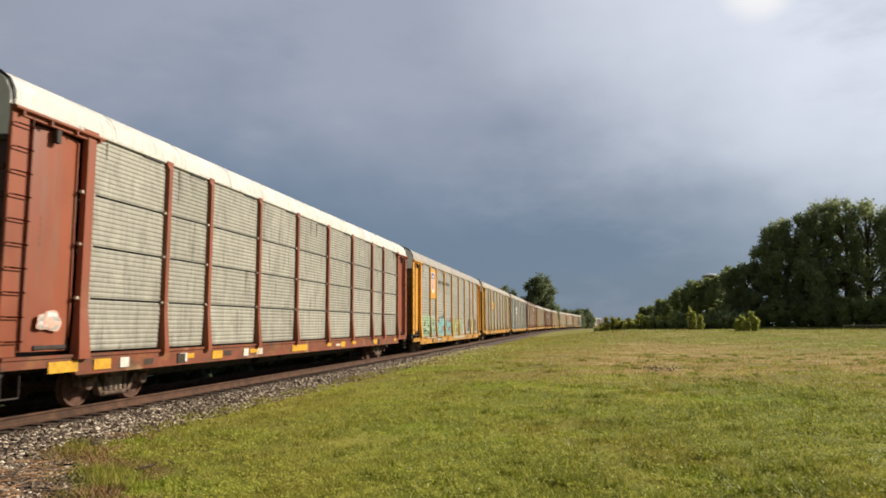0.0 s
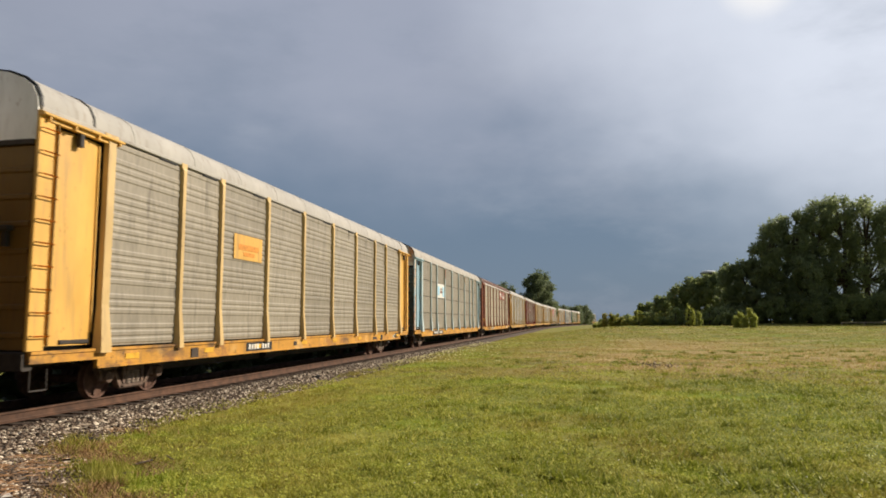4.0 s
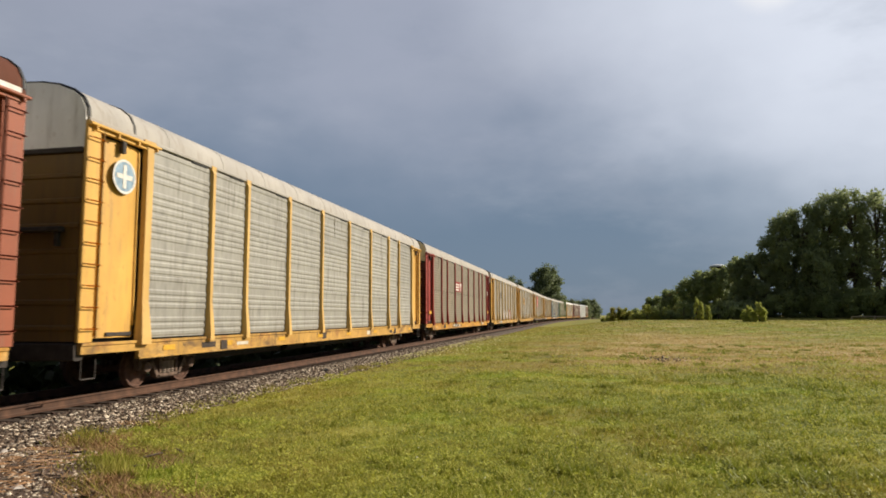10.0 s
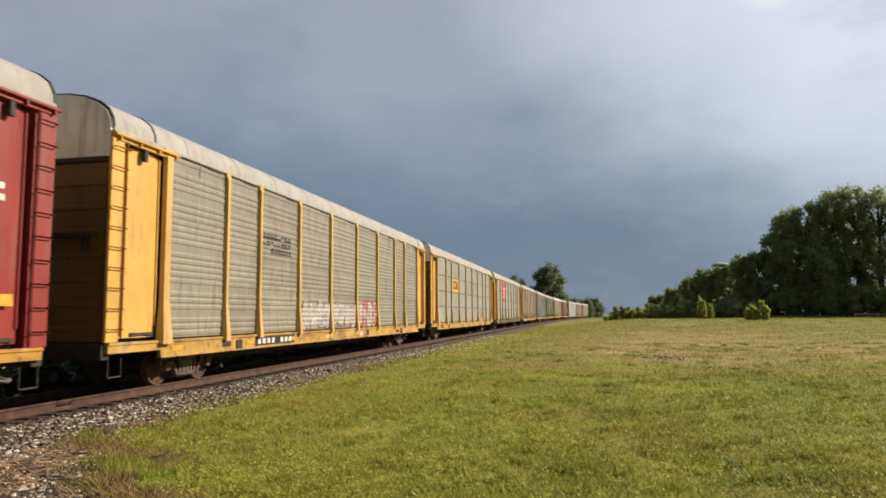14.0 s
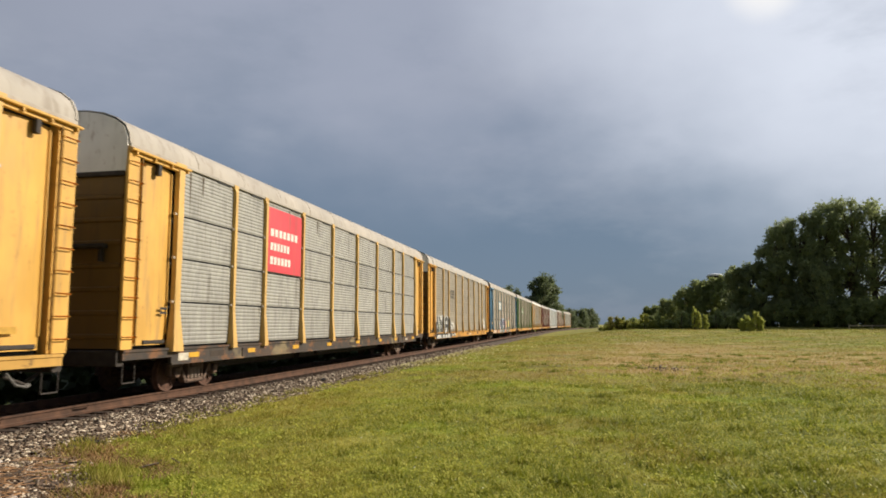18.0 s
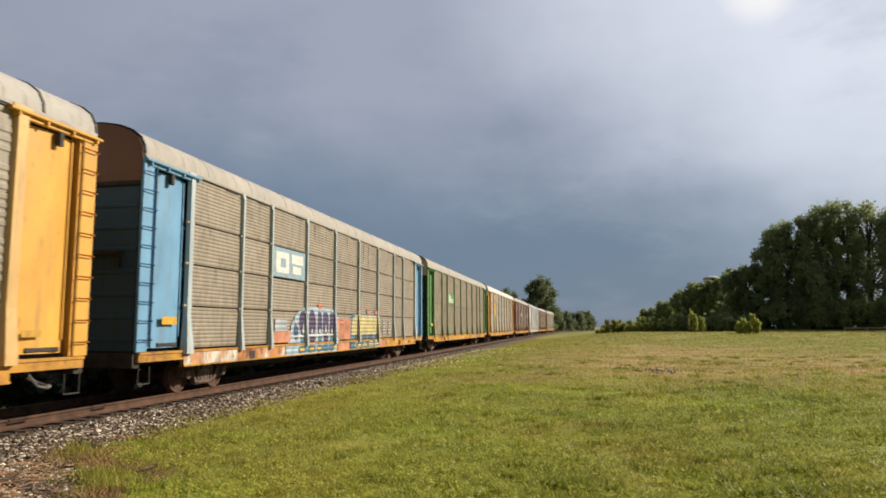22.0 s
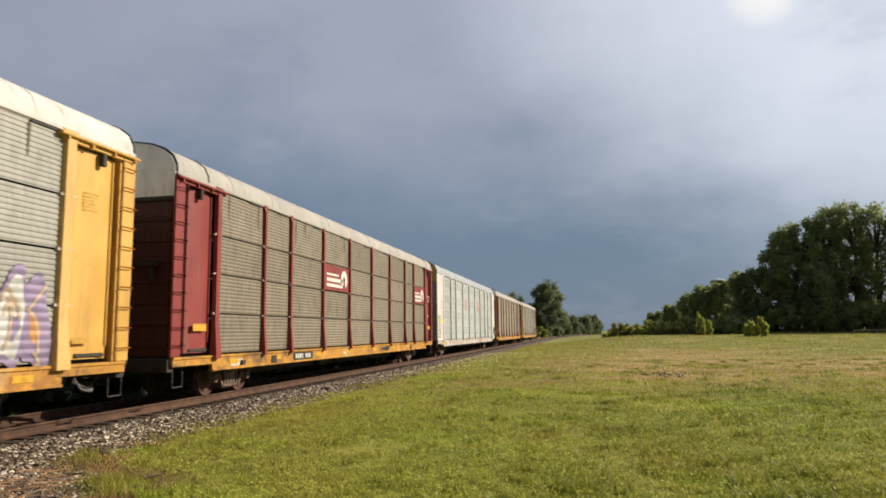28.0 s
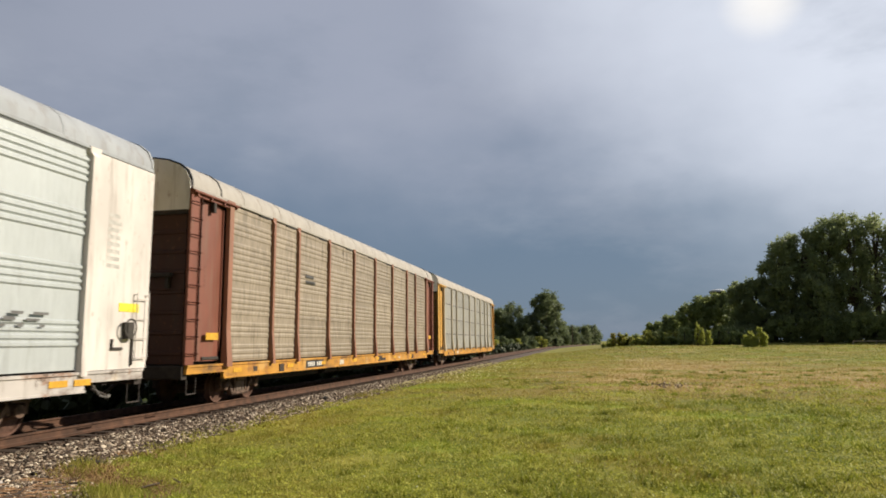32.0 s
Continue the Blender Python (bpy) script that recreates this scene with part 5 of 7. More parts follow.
    for i, y in enumerate(POSTS):
        width = (0.28 if i in (0, 9) else 0.16) * c.get("slim", 1.0)
        if white:
            width = 0.21
        if c["rows"] == 4:
            for z in (2.2, 3.25, 4.29):
                me = shared(("bracket", width), lambda: Build().box(-0.02, 0.045, -width / 2 - 0.05, width / 2 + 0.05, -0.03, 0.03, 0.008).mesh("post_bracket"))
                part("post_bracket", me, BRACKET, car, at=(FACE, y, z + rnd.uniform(-0.015, 0.015)))
        part("post", shared(("post", width, c["flare"], "drop" in c), lambda: post_mesh(width, c["flare"], 0.86 if "drop" in c else 1.03)), post_m, car, at=(FACE, y, 0))
    if index == 3:
        part("rust_stain", Build().plate([(-4.43, 4.72), (-4.27, 4.72), (-4.26, 5.42), (-4.44, 5.42)], FACE + 0.076, FACE + 0.080), plain("rust_bloom", (0.30, 0.125, 0.075), 0.8, 0, 0.4, 5), car, "rust stain at a post's head")
        part("rust_stain", Build().plate([(4.29, 4.9), (4.41, 4.9), (4.42, 5.40), (4.28, 5.40)], FACE + 0.076, FACE + 0.080), plain("rust_bloom", (0.30, 0.125, 0.075), 0.8, 0, 0.4, 5), car)
    if not white:
        drip_m = plain("drip_grime", (0.105, 0.082, 0.060), 0.8, 0, 0.4, 6)
        for k in range(7 if c["rows"] == 4 else 2):
            y, w, h = rnd.uniform(-11.4, 11.2), rnd.uniform(0.035, 0.10), rnd.uniform(0.25, 0.9)
            if min(abs(y - p) for p in POSTS) > 0.3:
                part("drip_stain", Build().plate([(y, 5.44), (y + w, 5.44), (y + 0.7 * w, 5.44 - h), (y + 0.35 * w, 5.40 - h)], FACE - 0.012, FACE - 0.008), drip_m, car)
        for y in POSTS[1:]:
            part("eave_slot", shared("slot", lambda: Build().box(-0.03, 0.012, -0.95, -0.25, -0.016, 0.016).mesh("eave_slot")), BLACK, car, at=(FACE, y, 5.468))
    # ends: doors, ladders, hood, end sheets
    for s in (-1, 1):
        if white:
            me = shared("white_end", lambda: Build().box(-0.06, 0.035, -0.92, 0.92, 1.13, 5.48, 0.01).mesh("end_panel"))
            part("end_panel", me, frame_m, car, at=(FACE, s * 12.82, 0))
            part("ladder", shared("short_ladder", short_ladder), STEEL_DARK if s < 0 else frame_m, car, at=(FACE + 0.03, s * 13.45, 0))
        else:
            door = part("end_door", shared("door", door_mesh), frame_m, car, at=(FACE - 0.12, s * 12.58, 0))
            corner_m = rusted("blue_corner", c["frame"][1]) if index == 3 else frame_m
            corner = part("corner_panel", shared("corner", lambda: Build().box(-0.05, 0.03, -0.19, 0.19, 1.13, 5.46, 0.012).mesh("corner_panel")), corner_m, car, at=(FACE, s * 13.55, 0))
            part("corner_return", shared("return", lambda: Build().box(-0.30, -0.02, -0.03, 0.03, 1.13, 5.46).mesh("corner_return")), frame_m, car, at=(FACE, s * 13.33, 0))
            for k in range(10):
                part("rung", shared("rung", rung_mesh), frame_m, corner, at=(0.03, -s * 0.05, 1.4 + k * 0.42))
            part("ladder_stile", shared("stile", lambda: Build().box(0.02, 0.065, -0.014, 0.014, 1.2, 5.36, 0.006).mesh("ladder_stile")), plain("stile_" + c["frame"][0], dim(c["frame"][1], 0.35), 0.7), corner, at=(0, -s * 0.255, 0))
            part("door_hood", shared("hood", hood_mesh), frame_m, car, at=(FACE, s * 12.62, 0))
            part("door_roller", shared("roller", lambda: Build().box(0.0, 0.11, -0.06, 0.06, 5.06, 5.31, 0.015).mesh("door_roller")), STEEL_DARK, door, at=(0.10, s * 0.12, 0))
        part("end_sheet", shared("endsheet", end_wall_mesh), cap_m, car, at=(0, s * 13.725, 0))
        # shade between the cars is put into the end doors' paint, beside rust
        end_m = paint("shaded_end_" + c["frame"][0], dim(c["frame"][1], 0.26), rust=0.6, dirt=(0.05, 0.035, 0.025)) if not white else paint("grey_end", (0.30, 0.29, 0.28))
        if not white:
            # dark block on the door's foot, drawn for the shade of a recess
            part("door_recess", shared("recess", lambda: Build().box(0.02, 0.085, -0.30, 0.48, 1.22, 1.31, 0.02).mesh("door_recess")), STEEL_DARK, door)
            part("end_band", shared("endband", lambda: Build().box(-1.50, 1.50, -0.05, 0.05, 4.86, 4.97, 0.015).mesh("end_band")), STEEL_DARK, car, at=(0, s * 13.715, 0))
            part("brake_step", shared("brakestep", lambda: Build().box(-0.3, 1.05, -0.10, 0.06, 3.28, 3.38, 0.02).box(-0.25, -0.17, -0.05, 0.05, 3.0, 3.3).box(0.9, 0.98, -0.05, 0.05, 3.0, 3.3).mesh("brake_step")), STEEL_DARK, car, at=(0.1, s * 13.78, 0))
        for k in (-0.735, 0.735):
            ob = part("end_leaf", shared("endleaf", end_leaf_mesh), end_m, car, at=(k, s * 13.66, 0))
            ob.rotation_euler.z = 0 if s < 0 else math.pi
        part("lock_bar", shared("lockbar", lambda: Build().rod((-0.3, 0, 3.3), (0.5, 0, 3.3), 0.022, 6).mesh("lock_bar")), STEEL_DARK, car, at=(0, s * 13.79, 0))
        ob = part("coupler", shared("coupler", coupler_mesh), STEEL_DARK, car, at=(0, s * 13.6, 0))
        ob.rotation_euler.z = 0 if s > 0 else math.pi
        part("end_sill", shared("endsill", lambda: Build().box(-1.5, 1.5, -0.12, 0.12, 0.78, 1.12, 0.03).mesh("end_sill")), STEEL_DARK, car, at=(0, s * 13.62, 0))
        ob = part("air_hose", shared("hose", lambda: Build().rod((0.32, 0.05, 0.78), (0.36, 0.30, 0.50), 0.028, 6).rod((0.36, 0.30, 0.50), (0.30, 0.62, 0.44), 0.028, 6).rod((0.30, 0.60, 0.44), (0.28, 0.72, 0.47), 0.045, 6).mesh("air_hose")), plain("hose_rubber", (0.12, 0.115, 0.11), 0.8), car, at=(0, s * 13.6, 0))
        ob.rotation_euler.z = 0 if s > 0 else math.pi
        part("step", shared("step", step_mesh), STEEL_DARK, car, at=(FACE, s * 13.4, 0))
        truck = part("truck", shared("truck", truck_frame), TRUCK_RUST, car, at=(0, s * 10.0, 0))
        for x, y in ((1.02, -0.16), (1.02, 0.0), (1.02, 0.16)):
            part("spring", shared("spring", spring_mesh), SPRING, truck, at=(x, y, 0))
        for k in (-1, 1):
            part("wheelset", shared("wheelset", wheelset_mesh), WHEEL_STEEL, truck, at=(0, k * 0.89, 0.425))
    dress(car, index, c)
    for ob in car.children:
        if "drop" in c and ob.name.split(".")[0] in ("reflector", "jacking_pad", "grease_patch", "sill_label", "step"):
            ob.location.z -= c["drop"]
    gather_marks(car)
    return car


def short_ladder():
    b = Build()
    for k in range(4):
        z = 1.35 + k * 0.42
        b.rod((0.075, -0.2, z), (0.075, 0.2, z), 0.013, 5)
    for y in (-0.2, 0.2):
        b.rod((0.075, y, 1.3), (0.075, y, 2.75), 0.012, 4)
        b.rod((0.0, y, 1.35), (0.075, y, 1.35), 0.012, 4)
        b.rod((0.0, y, 2.7), (0.075, y, 2.7), 0.012, 4)
    return b.mesh("ladder")


def step_mesh():
    b = Build()
    for y in (-0.2, 0.2):
        b.rod((0.0, y, 0.8), (0.0, y, 0.42), 0.015, 5)
    b.rod((0.0, -0.2, 0.42), (0.0, 0.2, 0.42), 0.018, 5)
    return b.mesh("step")


# ---- plates, marks and sprayed letters on the cars ----


PLATES = ("emblem_plate", "banner_plate", "number_board")
MARKS = ("emblem_bar", "emblem_block", "emblem_stroke", "emblem_arc", "emblem_foot", "emblem_ring", "script_bar", "script_line", "letter_bar", "figure_bar", "shield_bar", "shield_stripe")


def gather_marks(car):
    """Marks lie under the plate that carries them."""
    def span(ob, k):
        vals = [v.co[k] for v in ob.data.vertices]
        return min(vals), max(vals)
    kids = [ob for ob in car.children if ob.name.split(".")[0] in PLATES]
    boxes = [(ob, span(ob, 1), span(ob, 2)) for ob in kids]
    for ob in list(car.children):
        if ob.name.split(".")[0] in MARKS:
            (a, b), (c, d) = span(ob, 1), span(ob, 2)
            for plate, (y0, y1), (z0, z1) in boxes:
                if y0 <= (a + b) / 2 <= y1 and z0 <= (c + d) / 2 <= z1:
                    ob.parent = plate
                    break


def rect(car, name, y0, y1, z0, z1, material, lift=0.0, label="", slant=0.0, deep=0.006):
    """A thin plate or painted patch on the car's side."""
    x = FACE + 0.008 + lift
    ring = [(y0, z0), (y1, z0), (y1 + slant, z1), (y0 + slant, z1)]
    return part(name, Build().plate(ring, x, x + deep), material, car, label)


def blob(cy, cz, w, h, rnd, n=16, rough=0.12):
    """A swollen outline of a sprayed letter."""
    ring, ph = [], rnd.uniform(0, 6.28)
    for k in range(n):
        a = 2 * math.pi * k / n
        r = 1 + rough * math.sin(3 * a + ph) + rough * 0.7 * math.sin(5 * a + 2 * ph)
        c, s = math.cos(a), math.sin(a)
        ring.append((cy + w / 2 * math.copysign(abs(c) ** 0.75, c) * r, cz + h / 2 * math.copysign(abs(s) ** 0.75, s) * r))
    return ring


def spray(name, c):
    """Sprayed paint, thin over the sheets' ribs, rubbed and dirty, with rib shading painted as bands."""
    name = "spray_" + name
    if name in PAINTS:
        return PAINTS[name]
    c = dim(c, 0.74)
    m = Mat(name)
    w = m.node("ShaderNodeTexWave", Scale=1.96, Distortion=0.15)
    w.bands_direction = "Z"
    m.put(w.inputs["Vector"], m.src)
    col = m.mix(m.span(m.noise(3.0, (1, 1, 0.8), 4), 0.32, 0.70), dim(c, 0.70), tuple(min(1, v * 1.22) for v in c))
    col = m.mix(m.span(m.noise(6.0, (1, 0.5, 3.0), 5, 0.65), 0.55, 0.70, 0, 0.45), col, (0.20, 0.18, 0.15))
    # darker bands put the shading of the ribs into the colour
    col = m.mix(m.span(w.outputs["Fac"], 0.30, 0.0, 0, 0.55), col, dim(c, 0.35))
    m.bump(w.outputs["Fac"], 0.9, 0.02)
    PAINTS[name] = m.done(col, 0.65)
    return PAINTS[name]


def fat_stroke(b, pts, r, x, n=5):
    """A bent stroke with round ends, laid flat on the car's side."""
    for j in range(len(pts) - 1):
        (ya, za), (yb, zb) = pts[j], pts[j + 1]
        a = math.atan2(zb - za, yb - ya)
        ring = [(yb + r * math.cos(a - math.pi / 2 + math.pi * i / n), zb + r * math.sin(a - math.pi / 2 + math.pi * i / n)) for i in range(n + 1)]
        ring += [(ya + r * math.cos(a + math.pi / 2 + math.pi * i / n), za + r * math.sin(a + math.pi / 2 + math.pi * i / n)) for i in range(n + 1)]
        b.plate(ring, x + 0.0003 * j, x + 0.0025 + 0.0003 * j)


def graffiti(car, y0, y1, z0, z1, fills, edge, inner, seed, label, big=1.16, lift=0.0):
    """Swollen, interlocking sprayed shapes: rim, body, a patch of a second colour and thin bent lines."""
    rnd = random.Random(seed)
    n = len(fills)
    w = (y1 - y0) / n
    for k, f in enumerate(fills):
        cy, cz = y0 + (k + 0.5) * w, (z0 + z1) / 2 + rnd.uniform(-0.06, 0.06)
        h = (z1 - z0) * rnd.uniform(0.84, 1.0)
        tilt = rnd.uniform(-0.16, 0.16)
        x = FACE + 0.010 + lift + 0.0012 * (k % 2)
        skew = lambda ring: [(p + (q - cz) * tilt, q) for p, q in ring]
        state = rnd.getstate()
        for grow_by, material, up, nm in ((big, edge, 0.0, "letter_rim"), (0.97, f, 0.005, "letter")):
            rnd.setstate(state)
            ring = skew(blob(cy, cz, w * 1.06 * grow_by, h * grow_by, rnd, 28, 0.11))
            part(nm, Build().plate(ring, x + up, x + up + 0.003), material, car, label if k == 0 else "")
        second = fills[(k + 1) % n] if n > 1 and fills[(k + 1) % n] != f else edge
        part("letter_patch", Build().plate(skew(blob(cy + rnd.uniform(-0.2, 0.2) * w, cz + rnd.uniform(-0.25, 0.1) * h, w * 0.42, h * rnd.uniform(0.25, 0.45), rnd, 14, 0.2)), x + 0.0095, x + 0.0115), second, car)
        for j in range(3):
            p, q, a = cy + rnd.uniform(-0.38, 0.1) * w, cz + rnd.uniform(-0.42, 0.3) * h, rnd.uniform(-1.2, 1.6)
            pts = [(p, q)]
            turn = rnd.uniform(-0.75, 0.75)
            for _ in range(5):
                a += turn
                p, q = p + 0.15 * w * math.cos(a), q + 0.15 * h * math.sin(a)
                pts.append((min(max(p, cy - 0.5 * w), cy + 0.5 * w), min(max(q, cz - 0.5 * h), cz + 0.5 * h)))
            lines = Build()
            fat_stroke(lines, pts, 0.022 + 0.012 * rnd.random(), x + 0.013 + 0.002 * j, 3)
            part("letter_stroke", lines, inner, car)


def arc(cy, cz, ry, rz, a0, a1, n=7):
    return [(cy + ry * math.cos(radians(a0 + (a1 - a0) * i / n)), cz + rz * math.sin(radians(a0 + (a1 - a0) * i / n))) for i in range(n + 1)]


# bent strokes in a box of one by one: tangled sprayed forms, and the four pale letters that can be read
FORMS = {
    "ring": [arc(0.5, 0.62, 0.40, 0.36, 90, 450, 12), [(0.30, 0.30), (0.36, 0.0)]],
    "arch": [[(0.08, 0.0), (0.06, 0.60)] + arc(0.5, 0.62, 0.44, 0.36, 180, 0) + [(0.90, 0.0)], [(0.20, 0.40), (0.80, 0.42)]],
    "bowl": [[(-0.02, 0.70)] + arc(0.46, 0.42, 0.44, 0.40, 170, 370) + [(0.60, 0.62)]],
    "tent": [[(-0.08, 0.0), (0.30, 0.55), (0.46, 1.0), (0.66, 0.62), (1.04, 0.04)], [(0.10, 0.10), (0.92, 0.16)]],
    "loop": [arc(0.42, 0.66, 0.40, 0.30, -60, 220, 9) + [(0.05, 0.20), (0.55, 0.02), (1.0, 0.24)]],
    "hook": [[(0.02, 0.94), (0.40, 0.72), (0.34, 0.24), (0.66, 0.0), (1.02, 0.36), (0.84, 0.66)]],
    "comb": [[(0.02, 0.0), (0.10, 0.94), (0.44, 0.98)], [(0.40, 0.96), (0.46, 0.10)], [(0.44, 0.80), (0.92, 0.98), (0.86, 0.02)]],
    "wave": [[(0.0, 0.72), (0.26, 1.0), (0.50, 0.66), (0.30, 0.36), (0.56, 0.0), (0.98, 0.20)], [(0.62, 0.90), (1.02, 0.62)]],
    "G": [arc(0.5, 0.5, 0.44, 0.5, 50, 330, 10) + [(0.92, 0.46), (0.52, 0.46)]],
    "A": [[(0.02, 0.0), (0.50, 1.0), (0.98, 0.0)], [(0.22, 0.34), (0.80, 0.34)]],
    "S": [arc(0.5, 0.74, 0.40, 0.26, 20, 270) + arc(0.5, 0.25, 0.42, 0.25, 90, -160)],
    "E": [[(0.92, 1.0), (0.10, 0.98), (0.08, 0.02), (0.94, 0.0)], [(0.10, 0.52), (0.74, 0.52)]],
}


def throw(car, forms, y0, y1, z0, z1, bodies, rim, r, edge=0.05, label="", lift=0.0, lean=0.0, seed=1):
    """Sprayed letters drawn with fat strokes: a rim of one colour and bodies of others."""
    rnd = random.Random(seed)
    w = (y1 - y0) / len(forms)
    for k, key in enumerate(forms):
        x = FACE + 0.010 + lift + 0.0016 * (k % 2)
        dz, h = rnd.uniform(-0.05, 0.05) * (z1 - z0), rnd.uniform(0.92, 1.06)
        lines = [[(y0 + (k + 0.06 + 0.88 * p) * w + lean * q * (z1 - z0), z0 + dz + q * h * (z1 - z0)) for p, q in ln] for ln in FORMS[key]]
        outer, inner = Build(), Build()
        for ln in lines:
            fat_stroke(outer, ln, r + edge, x)
            fat_stroke(inner, ln, r, x + 0.0075)
        part("letter_rim", outer, rim, car, label if k == 0 else "")
        part("letter", inner, bodies[k % len(bodies)], car)


def patch(car, name, ring, material, lift=0.0, label=""):
    """A flat sprayed shape with corners at ring, given as (y, z)."""
    x = FACE + 0.008 + lift
    return part(name, Build().plate(ring, x, x + 0.003), material, car, label)


def wrap_post(car, k, z0, z1, material, flare, wide=0.18):
    """Spray carried over a post's face."""
    d = lambda z: float(np.interp(z, [1.03, 1.19, 2.0, 5.36], [0.15 if flare else 0.09, 0.145 if flare else 0.09, 0.075, 0.075])) + 0.004
    h = lambda z: 0.8 * wide / 2 * float(np.interp(z, [1.03, 1.19, 2.0], [1 + 0.9 * flare, 1 + 0.75 * flare, 1.0]))
    z0 = max(z0, 1.04)
    zs = [z0, 1.19, z1] if z0 < 1.19 < z1 else [z0, z1]
    verts = [(FACE + d(z) + t, POSTS[k] + sgn * h(z), z) for t in (0, 0.003) for z in zs for sgn in (-1, 1)]
    n = len(zs)
    faces = []
    for i in range(n - 1):
        for o in (0, 2 * n):
            faces.append((o + 2 * i, o + 2 * i + 1, o + 2 * i + 3, o + 2 * i + 2))
    part("sprayed_post_face", Build().add(verts, faces), material, car)


def stencil(car, y0, y1, z0, z1, rows, material, lift=0.0, seed=1):
    """Lines of small lettering too worn to read: plain bars."""
    rnd = random.Random(seed)
    step = (z1 - z0) / rows
    for k in range(rows):
        b = y1 - rnd.uniform(0, 0.35) * (y1 - y0)
        rect(car, "stencil_bar", y0, b, z0 + k * step, z0 + (k + 0.55) * step, material, lift, deep=0.002)


def ring_plate(car, name, cy, cz, r0, r1, material, lift, a0=0.0, a1=360.0, label="", n=20):
    k = max(4, int(n * (a1 - a0) / 360))
    x0, x1 = FACE + 0.008 + lift, FACE + 0.012 + lift
    pts = [radians(a0 + (a1 - a0) * i / k) for i in range(k + 1)]
    verts = [(x, cy + r * math.cos(a), cz + r * math.sin(a)) for a in pts for x in (x0, x1) for r in (max(r0, 0.001), r1)]
    faces = []
    for i in range(k):
        p, q = 4 * i, 4 * i + 4
        faces += [(p, p + 1, q + 1, q), (p + 2, q + 2, q + 3, p + 3), (p + 1, p + 3, q + 3, q + 1), (p, q, q + 2, p + 2)]
    b = Build().add(verts, faces)
    return part(name, b, material, car, label)


def words(car, text, y, z, size, material, width, label):
    """Lettering with the built-in font, turned onto the side of the car."""
    cu = bpy.data.curves.new("lettering", "FONT")
    cu.body, cu.size, cu.extrude = text, size, 0.002
    tmp = new("lettering", cu)
    me = bpy.data.meshes.new_from_object(tmp.evaluated_get(bpy.context.evaluated_depsgraph_get()))
    bpy.data.objects.remove(tmp)
    span = max(v.co.x for v in me.vertices) - min(v.co.x for v in me.vertices)
    me.transform(Matrix(((0, 0, 1, FACE + 0.012), (width / span, 0, 0, y), (0, 1, 0, z), (0, 0, 0, 1))))
    me.materials.clear()
    return part("lettering", me, material, car, label)


